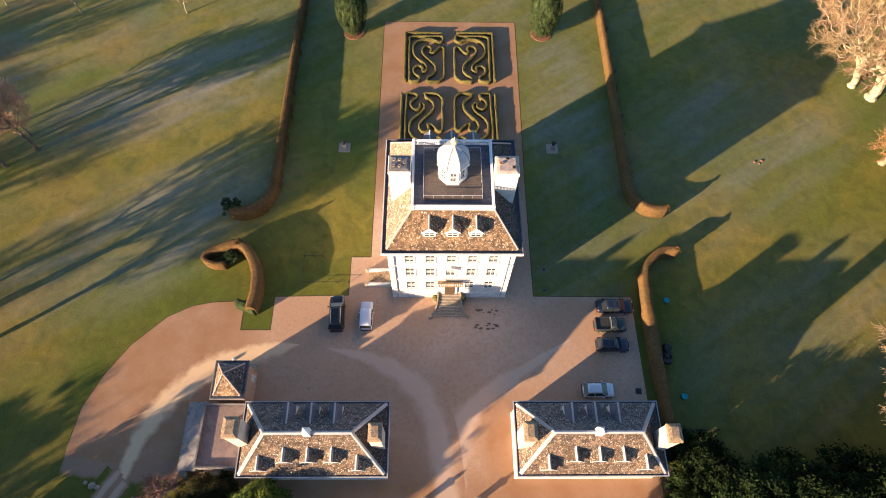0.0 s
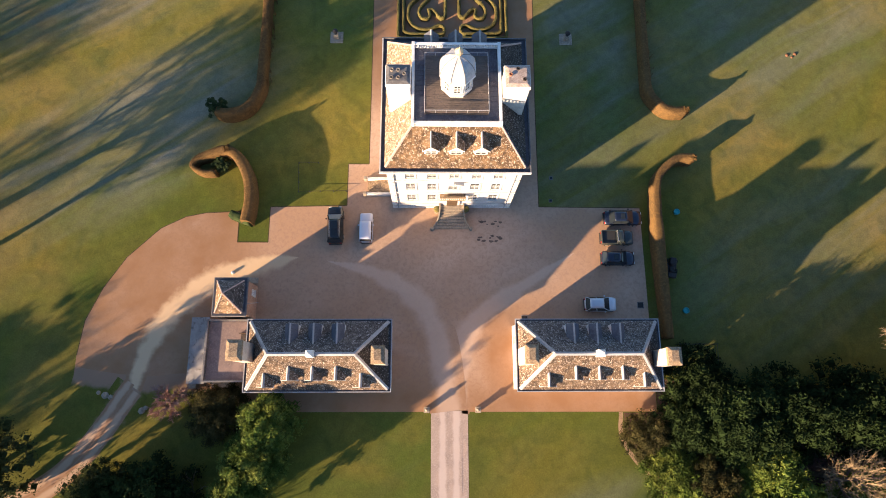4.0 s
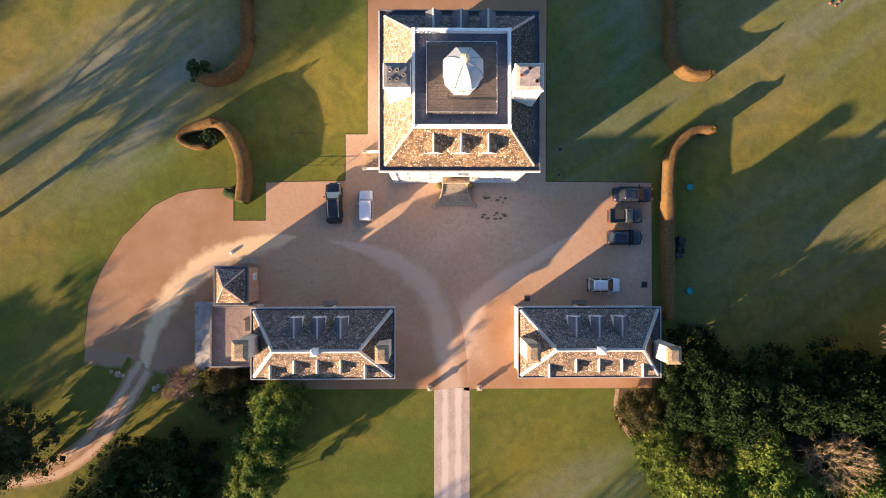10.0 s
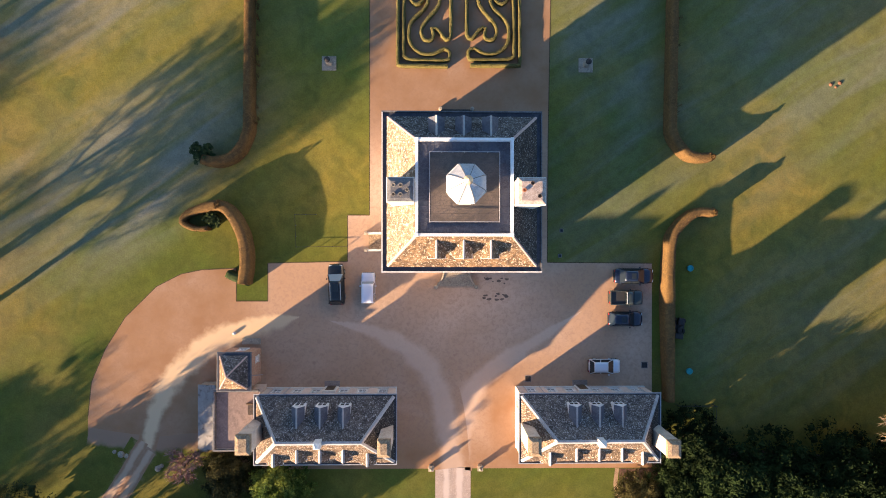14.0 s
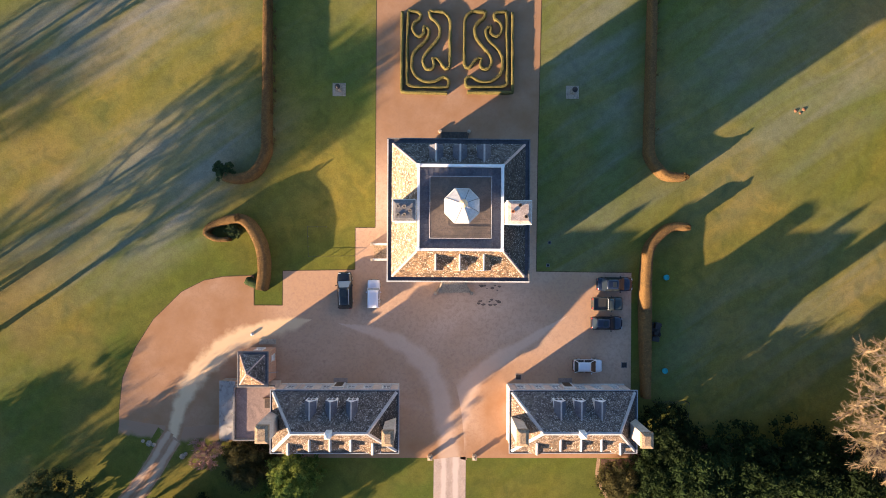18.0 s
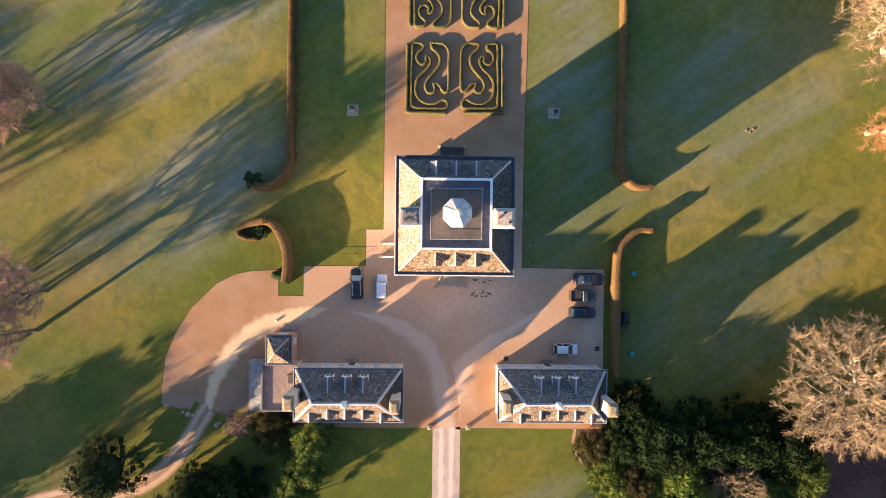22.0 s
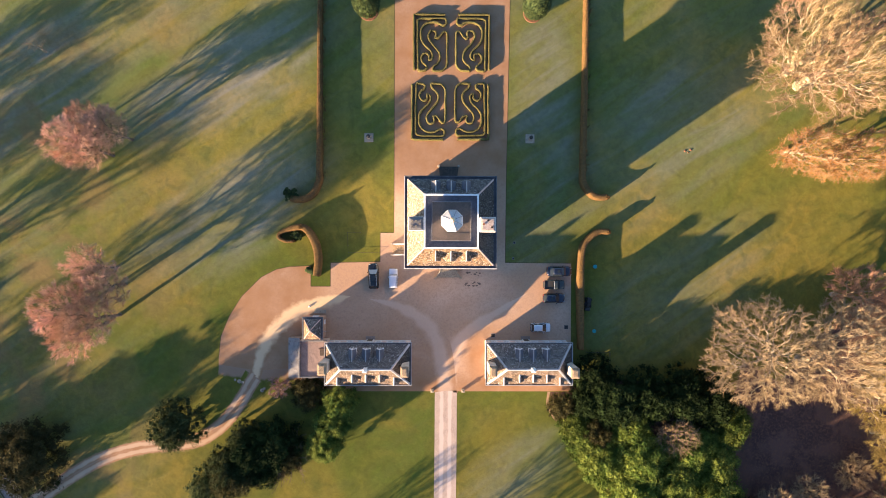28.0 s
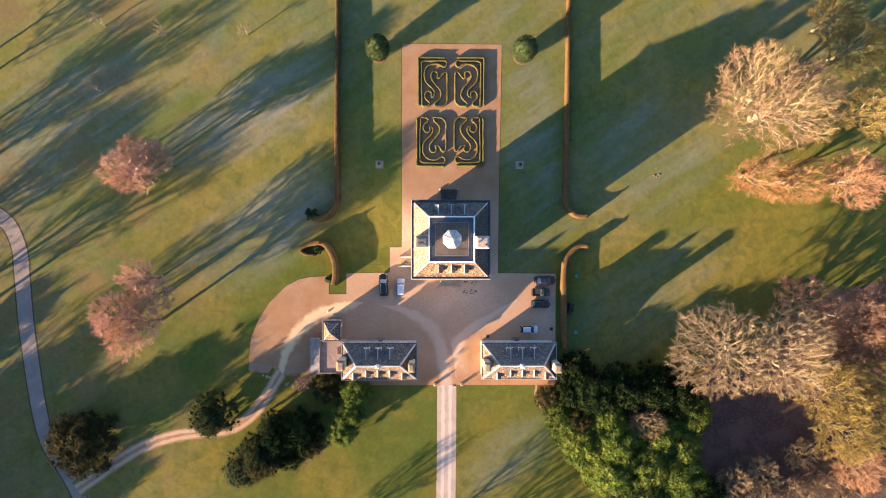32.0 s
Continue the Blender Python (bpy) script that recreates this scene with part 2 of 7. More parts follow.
AGED_PINK = material("pinkish_weathered_mortar", (0.42, 0.33, 0.29), 0.9, second=(0.30, 0.235, 0.21), scale=1.6, fine=(0.55, 0.47, 0.43), fine_scale=6.0, bump=0.3, bump_scale=12.0)
LICHEN = material("lichened_mortar", (0.30, 0.205, 0.125), 0.9, second=(0.17, 0.12, 0.085), scale=2.0, fine=(0.42, 0.32, 0.22), fine_scale=6.0, bump=0.4, bump_scale=10.0)
GREYLEAD = material("grey_lead_sheet", (0.15, 0.147, 0.155), 0.6, 0.1, second=(0.10, 0.098, 0.105), scale=0.8, fine=(0.20, 0.195, 0.20), fine_scale=5.0, bump=0.15)
WHITE = material("white_paint", (0.79, 0.79, 0.81), 0.45, second=(0.69, 0.69, 0.70), scale=1.3, bump=0.05)
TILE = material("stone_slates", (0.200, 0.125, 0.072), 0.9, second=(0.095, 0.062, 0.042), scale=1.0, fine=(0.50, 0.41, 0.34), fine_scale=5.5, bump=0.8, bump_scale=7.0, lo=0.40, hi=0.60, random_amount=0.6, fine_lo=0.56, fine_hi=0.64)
# darker north and east slates, paler west: slope light put into the colour
TILE_N = material("shade_side_weathered_slates", (0.130, 0.112, 0.104), 0.9, second=(0.075, 0.066, 0.066), scale=1.2, fine=(0.42, 0.40, 0.40), fine_scale=8.0, bump=0.8, bump_scale=7.0, lo=0.38, hi=0.60, random_amount=0.6, fine_lo=0.54, fine_hi=0.64)
TILE_E = material("deep_shade_slates", (0.060, 0.050, 0.044), 0.9, second=(0.032, 0.029, 0.030), scale=1.2, fine=(0.28, 0.26, 0.25), fine_scale=7.0, bump=0.8, bump_scale=7.0, lo=0.38, hi=0.60, random_amount=0.6, fine_lo=0.57, fine_hi=0.66)
TILE_W = material("sunlit_side_slates", (0.33, 0.25, 0.175), 0.9, second=(0.20, 0.145, 0.10), scale=1.0, fine=(0.56, 0.49, 0.42), fine_scale=5.0, bump=0.8, bump_scale=7.0, lo=0.40, hi=0.60, random_amount=0.5, fine_lo=0.52, fine_hi=0.62)
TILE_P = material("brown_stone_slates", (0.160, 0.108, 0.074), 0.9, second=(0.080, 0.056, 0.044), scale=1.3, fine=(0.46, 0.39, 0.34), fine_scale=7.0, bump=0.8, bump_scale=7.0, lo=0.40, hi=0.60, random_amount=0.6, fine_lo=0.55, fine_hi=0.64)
HIPTILE = material("pinkish_hip_tiles", (0.50, 0.36, 0.34), 0.85, second=(0.40, 0.28, 0.27), scale=2.0, fine=(0.55, 0.43, 0.36), fine_scale=7.0)
PAVWALL = material("pinkish_chalk_and_brick", (0.60, 0.485, 0.43), 0.88, second=(0.50, 0.40, 0.36), scale=0.7, fine=(0.66, 0.57, 0.52), fine_scale=6.0, bump=0.2, bump_scale=14.0)
LEAD = material("dark_lead", (0.055, 0.057, 0.072), 0.35, 0.2, second=(0.085, 0.085, 0.10), scale=0.9, fine=(0.045, 0.045, 0.058), fine_scale=6.0, bump=0.1)
DOME_LEAD = material("blue_grey_dome_lead", (0.42, 0.43, 0.485), 0.55, 0.0, second=(0.34, 0.35, 0.40), scale=1.3, fine=(0.50, 0.51, 0.55), fine_scale=8.0, bump=0.1)
PALE_LEAD = material("pale_oxidised_lead", (0.38, 0.38, 0.41), 0.55, 0.1, second=(0.30, 0.30, 0.325), scale=1.3, fine=(0.46, 0.46, 0.48), fine_scale=8.0, bump=0.1)
DECK = material("weathered_lead_deck", (0.105, 0.085, 0.075), 0.65, second=(0.15, 0.115, 0.10), scale=0.8, fine=(0.08, 0.07, 0.065), fine_scale=8.0, bump=0.15)
FLATROOF = material("asphalt_flat_roof", (0.25, 0.185, 0.17), 0.85, second=(0.16, 0.12, 0.115), scale=0.5, fine=(0.27, 0.20, 0.18), fine_scale=5.0, bump=0.2)
GILT = material("faded_gilt_copper", (0.78, 0.58, 0.40), 0.45, 0.35, second=(0.66, 0.46, 0.30), scale=4.0)
BRICK = material("old_red_brick", (0.40, 0.22, 0.15), 0.9, second=(0.33, 0.19, 0.14), scale=1.2, fine=(0.52, 0.40, 0.31), fine_scale=7.0, bump=0.2, random_amount=0.1)
TERRA = material("terracotta", (0.48, 0.20, 0.10), 0.8, second=(0.36, 0.16, 0.09), scale=5.0)
SOOT = material("sooty_clay", (0.05, 0.04, 0.04), 0.9, second=(0.08, 0.06, 0.05), scale=5.0)
GLASS = material("window_glass", (0.055, 0.06, 0.07), 0.08, spec=0.8)
OAK = material("dark_oak", (0.10, 0.065, 0.04), 0.6, second=(0.07, 0.045, 0.03), scale=3.0, bump=0.1)
IRON = material("dark_iron", (0.035, 0.035, 0.04), 0.5, 0.6, second=(0.05, 0.045, 0.045), scale=4.0)
BEECH = material("russet_hedge_leaves", (0.122, 0.072, 0.031), 0.85, second=(0.092, 0.057, 0.027), scale=0.5, fine=(0.165, 0.100, 0.040), fine_scale=3.0, bump=0.6, bump_scale=9.0, random_amount=0.32, spec=0.06)
BOX = material("box_hedge_leaves", (0.125, 0.105, 0.036), 0.8, second=(0.075, 0.070, 0.026), scale=1.6, fine=(0.185, 0.150, 0.052), fine_scale=7.0, bump=0.9, bump_scale=14.0, random_amount=0.3, spec=0.15)
YEW = material("yew_leaves", (0.026, 0.042, 0.018), 0.85, second=(0.050, 0.070, 0.026), scale=1.2, random_amount=0.4, spec=0.08)
LAUREL = material("laurel_leaves", (0.080, 0.128, 0.024), 0.7, second=(0.175, 0.210, 0.042), scale=0.35, fine=(0.055, 0.085, 0.022), fine_scale=1.6, random_amount=0.55, spec=0.1, fine_lo=0.5, fine_hi=0.7)
HOLM = material("holm_oak_leaves", (0.034, 0.050, 0.019), 0.75, second=(0.066, 0.080, 0.034), scale=0.4, random_amount=0.5, spec=0.08)
# near-black base colour carries the shade of the shrubbery's north side
HOLLY = material("shade_dark_holly_leaves", (0.008, 0.015, 0.005), 0.75, second=(0.019, 0.032, 0.010), scale=0.4, random_amount=0.5, spec=0.05)
FIR = material("brown_green_cypress_leaves", (0.043, 0.044, 0.018), 0.8, second=(0.076, 0.066, 0.026), scale=0.4, random_amount=0.4, spec=0.08)
SHRUB = material("purple_bare_shrub_twigs", (0.36, 0.22, 0.19), 0.85, second=(0.26, 0.16, 0.14), scale=1.0, random_amount=0.3)
BARK = material("pale_bark", (0.36, 0.30, 0.22), 0.9, second=(0.22, 0.175, 0.125), scale=2.0, bump=0.4, bump_scale=12.0)
BEECH_BARK = material("pale_silver_beech_bark", (0.47, 0.41, 0.29), 0.85, second=(0.36, 0.31, 0.21), scale=1.5, bump=0.2, bump_scale=10.0)
BUFF = material("buff_stone", (0.52, 0.46, 0.41), 0.88, second=(0.42, 0.36, 0.31), scale=1.0, fine=(0.60, 0.55, 0.50), fine_scale=5.0, bump=0.2, bump_scale=14.0)
EDGE = material("cut_turf_edge", (0.10, 0.075, 0.04), 0.95, second=(0.06, 0.05, 0.03), scale=1.5, spec=0.1)
DARKBARK = material("grey_brown_bark", (0.17, 0.125, 0.09), 0.9, second=(0.11, 0.085, 0.065), scale=2.0, bump=0.4, bump_scale=12.0)
TWIG_GOLD = material("golden_beech_twigs", (0.31, 0.225, 0.120), 0.9, second=(0.30, 0.185, 0.125), scale=0.10, random_amount=0.35, spec=0.05)
TWIG_RUST = material("rusty_brown_twigs", (0.38, 0.225, 0.145), 0.9, second=(0.32, 0.175, 0.11), scale=0.15, random_amount=0.35, spec=0.05)
TWIG_RED = material("russet_twigs", (0.58, 0.35, 0.27), 0.9, second=(0.44, 0.29, 0.19), scale=0.22, random_amount=0.35, spec=0.05)
TWIG_BROWN = material("brown_twigs", (0.29, 0.22, 0.135), 0.9, second=(0.265, 0.19, 0.118), scale=0.15, random_amount=0.35, spec=0.05)
TWIG_OLIVE = material("mossy_twigs", (0.34, 0.26, 0.085), 0.9, second=(0.27, 0.20, 0.075), scale=0.15, random_amount=0.35, spec=0.05)
COPPER_LEAF = material("withered_copper_leaves", (0.48, 0.215, 0.055), 0.8, second=(0.40, 0.17, 0.05), scale=0.4, random_amount=0.3, spec=0.2)
LEADFLAT = material("blue_grey_lead_flat", (0.115, 0.118, 0.15), 0.55, 0.1, second=(0.085, 0.086, 0.11), scale=0.9, fine=(0.15, 0.15, 0.175), fine_scale=5.0, bump=0.1)
SANDY = material("sandy_path_edge", (0.33, 0.225, 0.15), 0.95, second=(0.24, 0.16, 0.11), scale=1.2, fine=(0.42, 0.3, 0.21), fine_scale=6.0, bump=0.4, bump_scale=10.0)
EARTH = material("bare_earth_mulch", (0.20, 0.10, 0.06), 0.95, second=(0.15, 0.08, 0.05), scale=1.5, bump=0.5, bump_scale=8.0, spec=0.1)
TEAL = material("teal_plastic", (0.02, 0.26, 0.28), 0.5)
RUBBER = material("tyre_rubber", (0.02, 0.02, 0.02), 0.85)
ALLOY = material("alloy", (0.45, 0.45, 0.46), 0.35, 0.8)
CARGLASS = material("tinted_car_glass", (0.02, 0.026, 0.032), 0.08, spec=0.45)
LAMP = material("lamp_glass", (0.75, 0.76, 0.76), 0.1, spec=0.7)
TAIL = material("red_lamp_glass", (0.35, 0.02, 0.02), 0.2, spec=0.6)
PLASTIC = material("black_plastic", (0.03, 0.03, 0.032), 0.6)



def let_light_through(m, share=0.35):
    """Thin leaves pass some of the light that falls on their far side."""
    n, l = m.node_tree.nodes, m.node_tree.links
    b, o = n["Principled BSDF"], n["Material Output"]
    t = n.new("ShaderNodeBsdfTranslucent")
    l.new(b.inputs["Base Color"].links[0].from_socket, t.inputs["Color"])
    x = n.new("ShaderNodeMixShader")
    x.inputs[0].default_value = share
    l.new(b.outputs[0], x.inputs[1])
    l.new(t.outputs[0], x.inputs[2])
    l.new(x.outputs[0], o.inputs["Surface"])


for m in (LAUREL, HOLM, COPPER_LEAF, FIR):
    let_light_through(m)

# ---- mesh helpers ----


def mesh_of(name, bm, mat, smooth=False):
    me = bpy.data.meshes.new(name)
    bm.to_mesh(me)
    bm.free()
    me.materials.append(mat)
    if smooth:
        for p in me.polygons:
            p.use_smooth = True
    return me


def part(name, bm, mat, parent=None, label="", smooth=False, m=None):
    """Links a bmesh (or a mesh) as one object under a thing or a part."""
    me = mesh_of(name, bm, mat, smooth) if isinstance(bm, bmesh.types.BMesh) else bm
    ob = new(name, me)
    ob.parent = parent
    if m is not None:
        ob.matrix_basis = m
    if label:
        ob["label"] = label
    return ob


def empty(name, x, y, z, label, category, group="", rz=0.0, kind=""):
    ob = new(name)
    ob.matrix_basis = pose(x, y, z, 0, 0, rz)
    return tagged(ob, label, category, group, kind)


def add_box(bm, x0, y0, z0, x1, y1, z1):
    v = [bm.verts.new(p) for p in ((x0, y0, z0), (x1, y0, z0), (x1, y1, z0), (x0, y1, z0), (x0, y0, z1), (x1, y0, z1), (x1, y1, z1), (x0, y1, z1))]
    for f in ((0, 3, 2, 1), (4, 5, 6, 7), (0, 1, 5, 4), (1, 2, 6, 5), (2, 3, 7, 6), (3, 0, 4, 7)):
        bm.faces.new([v[i] for i in f])
    return v


def box(x0, y0, z0, x1, y1, z1, bevel=0.0):
    bm = bmesh.new()
    add_box(bm, x0, y0, z0, x1, y1, z1)
    if bevel:
        bmesh.ops.bevel(bm, geom=bm.edges[:], offset=bevel, segments=1, affect="EDGES")
    return bm


def hull(points, faces):
    bm = bmesh.new()
    v = [bm.verts.new(p) for p in points]
    for f in faces:
        bm.faces.new([v[i] for i in f])
    bmesh.ops.recalc_face_normals(bm, faces=bm.faces[:])
    return bm


def lathe(profile, n=16, x=0.0, y=0.0, turn=0.0, bm=None):
    """A turned body from (radius, z) pairs."""
    bm = bm or bmesh.new()
    rings = []
    for r, z in profile:
        rings.append([bm.verts.new((x + r * math.cos(2 * math.pi * i / n + turn), y + r * math.sin(2 * math.pi * i / n + turn), z)) for i in range(n)])
    for a, b in zip(rings, rings[1:]):
        for i in range(n):
            bm.faces.new((a[i], a[(i + 1) % n], b[(i + 1) % n], b[i]))
    bm.faces.new(rings[-1])
    bm.faces.new(rings[0][::-1])
    return bm


def tube(bm, a, b, r0, r1, n=5):
    a, b = Vector(a), Vector(b)
    d = (b - a).normalized()
    u = d.orthogonal().normalized()
    w = d.cross(u)
    ra = [bm.verts.new(a + r0 * (math.cos(2 * math.pi * i / n) * u + math.sin(2 * math.pi * i / n) * w)) for i in range(n)]
    rb = [bm.verts.new(b + r1 * (math.cos(2 * math.pi * i / n) * u + math.sin(2 * math.pi * i / n) * w)) for i in range(n)]
    for i in range(n):
        bm.faces.new((ra[i], ra[(i + 1) % n], rb[(i + 1) % n], rb[i]))
    bm.faces.new(rb)
    bm.faces.new(ra[::-1])


def glide(points, n=6):
    """A smooth line (Catmull-Rom) through the points."""
    p = [Vector(q) for q in points]
    p = [2 * p[0] - p[1], *p, 2 * p[-1] - p[-2]]
    out = []
    for a, b, c, d in zip(p, p[1:], p[2:], p[3:]):
        for k in range(n):
            t = k / n
            out.append(0.5 * (2 * b + (c - a) * t + (2 * a - 5 * b + 4 * c - d) * t * t + (3 * b - a - 3 * c + d) * t ** 3))
    return out + [p[-2]]


def strip(points, width, z, smooth=8, mat_uv=True):
    """A flat band along a line, with u running across it."""
    line = glide(points, smooth) if smooth else [Vector(q) for q in points]
    bm = bmesh.new()
    uv = bm.loops.layers.uv.new("across")
    widths = width if isinstance(width, (list, tuple)) else [width, width]
    prev = None
    for i, p in enumerate(line):
        d = (line[min(i + 1, len(line) - 1)] - line[max(i - 1, 0)]).normalized()
        k = i / (len(line) - 1) * (len(widths) - 1)
        j = min(int(k), len(widths) - 2)
        w = widths[j] + (widths[j + 1] - widths[j]) * (k - j)
        s = Vector((-d.y, d.x)) * w / 2
        cur = (bm.verts.new((p.x + s.x, p.y + s.y, z)), bm.verts.new((p.x - s.x, p.y - s.y, z)))
        if prev:
            f = bm.faces.new((prev[0], prev[1], cur[1], cur[0]))
            for lp, u in zip(f.loops, (0, 1, 1, 0)):
                lp[uv].uv = (u, 0)
        prev = cur
    for f in bm.faces:
        if f.normal.z < 0:
            f.normal_flip()
    bm.normal_update()
    for f in bm.faces:
        if f.normal.z < 0:
            f.normal_flip()
    return bm


def polygon(points, z, depth=0.0):
    bm = bmesh.new()
    f = bm.faces.new([bm.verts.new((x, y, z)) for x, y in points])
    bm.normal_update()
    if f.normal.z < 0:
        f.normal_flip()
    bmesh.ops.triangulate(bm, faces=bm.faces[:])
    return bm


# ---- ground ----
g = bmesh.new()
for a, b in ((-1500, -140), (-140, 140), (140, 1500)):
    for c, d in ((-1500, -140), (-140, 140), (140, 1500)):
        g.faces.new([g.verts.new(p) for p in ((a, c, 0), (b, c, 0), (b, d, 0), (a, d, 0))])
bmesh.ops.remove_doubles(g, verts=g.verts[:], dist=0.001)
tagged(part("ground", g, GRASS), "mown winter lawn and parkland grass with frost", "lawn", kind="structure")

COURT = [(-22.3, -7.2), (-12.9, -7.0), (-12.9, -1.5), (-10.3, -1.5), (-10.3, 42.9), (11.6, 42.9), (11.3, 25), (11.0, 8), (10.9, -7.1), (23.5, -7.2), (23.5, -31.7), (-23, -31.6), (-26.5, -29.4), (-30.5, -28.2), (-34.5, -28.6), (-38.4, -28.2), (-43.3, -27.7), (-43.3, -25.2), (-42.9, -21.2), (-41.3, -17.3), (-39.0, -13.6), (-35.4, -10.0), (-32.5, -8.5), (-30.1, -8.0), (-26.0, -7.8), (-26.0, -11.7), (-22.3, -11.7)]
tagged(part("gravel_court", polygon(COURT, 0.008), GRAVEL), "raked pinkish gravel forecourt and garden paths", "gravel", kind="structure")
tagged(part("drive", strip([(-0.35, -31.5), (-0.4, -47), (-0.7, -75), (-1, -140)], 4.2, 0.012, 4), DRIVE), "straight pale tarmac drive between lawns", "drive", kind="structure")
for k in (-0.8, 0.75):
    part("tyre_line", strip([(-0.35 + k, -31.55), (-0.4 + k, -47), (-0.7 + k, -75), (-1 + k, -140)], 1.3, 0.016 + 0.004 * (k > 0), 4), TYRE_LINE, bpy.data.objects["drive"])
TRACK = [(-36.4, -28.8), (-37.4, -30.4), (-38.9, -33.0), (-41.5, -36.7), (-44.4, -39.3), (-48.5, -41.2), (-57.7, -42.2), (-64.8, -44.2), (-70.6, -47.4), (-76.5, -51.5), (-80, -54.0)]
TRACKSIDE = worn_material("track_gravel_in_grass", GRASS, (0.33, 0.215, 0.15), 1.0, 1.2)
tagged(part("farm_track", strip(TRACK, [4.4, 4.0, 4.2, 4.0], 0.020), TRACKSIDE), "winding stony farm track with wheel ruts", "track", kind="structure")
for k in (-0.72, 0.72):
    part("wheel_rut", strip([(x + k * 0.6, y - k * 0.8) for x, y in TRACK], 1.3, 0.024 + 0.004 * (k > 0)), RUT, bpy.data.objects["farm_track"])
part("gravel_fringe", strip([(-43.4, -28.1), (-38.4, -28.9), (-34.5, -29.2), (-30.5, -28.9), (-26.5, -29.9), (-24.5, -31.3)], 3.2, 0.012), FADE, bpy.data.objects["gravel_court"])
tagged(part("park_road", strip([(-112, -2), (-101, 5.5), (-95.5, 4.2), (-92.4, -1.5), (-91.6, -9), (-90.4, -21.5), (-86.8, -42.2), (-80.5, -53.5), (-73, -70), (-68, -110)], 3.4, 0.008), ROAD), "narrow grey park road curving through grass", "road", kind="structure")
for k in (-1.72, 1.72):
    part("road_edge", strip([(-112, -2 + k), (-101, 5.5 + k), (-95.5 + k * 0.7, 4.2 + k * 0.7), (-92.4 + k, -1.5), (-91.6 + k, -9), (-90.4 + k, -21.5), (-86.8 + k, -42.2), (-80.5 + k, -53.5), (-73 + k, -70)], 0.3, 0.016), EDGE, bpy.data.objects["park_road"])
worn = tagged(new("worn_wheel_tracks"), "pale compacted wheel tracks worn into gravel", "wheel tracks", kind="structure")
part("sweep", strip([(-18.5, -13.6), (-20.5, -14.0), (-23.5, -14.8), (-28, -16.2), (-32.2, -19.4), (-34.6, -22.9), (-35.9, -26.2), (-36.4, -29.5)], [0.1, 3.0, 4.4, 4.9, 4.2, 3.0, 1.8], 0.016), WORN, worn)
part("sweep", strip([(-0.3, -31.6), (0.2, -28.5), (0.8, -25.5), (2.0, -22.5), (5.0, -19.5), (9.5, -16.5), (15, -13)], [4.4, 5.0, 4.8, 3.6, 0.1], 0.012), FAINT, worn)
part("sweep", strip([(-0.5, -31.6), (-1.0, -27.5), (-2.2, -22), (-5, -18), (-9.5, -15.5), (-15, -14)], [4.2, 4.8, 4.8, 3.6, 0.1], 0.020), FAINT, worn)
tagged(part("woodland_floor", polygon([(57, -26), (64, -30), (70, -24), (76, -17), (84, -12), (96, -9), (125, -8), (125, -80), (60, -80), (53, -58), (58, -45), (54.5, -34)], 0.008), LITTER), "dark leaf-littered woodland floor", "woodland floor", kind="structure")
edge = tagged(new("lawn_edging"), "dark cut turf edge round the gravel", "lawn edging", kind="structure")
for k in range(len(COURT)):
    if k in (9, 10, 11, 12, 13, 14, 15, 16):
        continue
    part("cut_edge", strip([COURT[k], COURT[(k + 1) % len(COURT)]], 0.10, 0.014, 0), EDGE, edge)

# ---- buildings: shared parts ----


def pane_mesh(w, h):
    return mesh_of("pane", box(-w / 2, -0.012, 0, w / 2, 0.0, h), GLASS)


_cache = {}


def window_unit(parent, m, w=1.05, h=1.9, cols=2, rows=3, surround=True, name="window"):
    """A sash window facing local -y with its sill at the local origin: frame, bars, panes, sill and surround."""
    key = (w, h, cols, rows, surround)
    if key not in _cache:
        fr = bmesh.new()
        t = 0.07
        for x0, x1 in ((-w / 2, -w / 2 + t), (w / 2 - t, w / 2)):
            add_box(fr, x0, -0.05, 0, x1, 0.03, h)
        for z0, z1 in ((0, t), (h - t, h), (h / 2 - t / 2, h / 2 + t / 2)):
            add_box(fr, -w / 2 + t, -0.05, z0, w / 2 - t, 0.03, z1)
        for i in range(1, cols):
            x = -w / 2 + w * i / cols
            add_box(fr, x - 0.02, -0.04, t, x + 0.02, 0.02, h - t)
        for i in range(1, rows):
            z = h * i / rows
            if abs(z - h / 2) > 0.05:
                add_box(fr, -w / 2 + t, -0.038, z - 0.02, w / 2 - t, 0.022, z + 0.02)
        sill = box(-w / 2 - 0.2, -0.2, -0.12, w / 2 + 0.2, 0.0, 0.0, 0.02)
        su = bmesh.new()
        for x0, x1 in ((-w / 2 - 0.16, -w / 2), (w / 2, w / 2 + 0.16)):
            add_box(su, x0, -0.11, 0.0, x1, 0.0, h + 0.16)
        add_box(su, -w / 2, -0.11, h, w / 2, 0.0, h + 0.16)
        _cache[key] = (mesh_of("window_frame", fr, WHITE), pane_mesh(w - 0.1, h - 0.1), mesh_of("window_sill", sill, DRESSED), mesh_of("window_surround", su, DRESSED))
    fr, pn, si, su = _cache[key]
    win = part(name, fr, None, parent, m=m)
    part("pane", pn, None, win, m=pose(0, 0.0, 0.05))
    part("window_sill", si, None, win)
    if surround:
        part("window_surround", su, None, win)
    return win


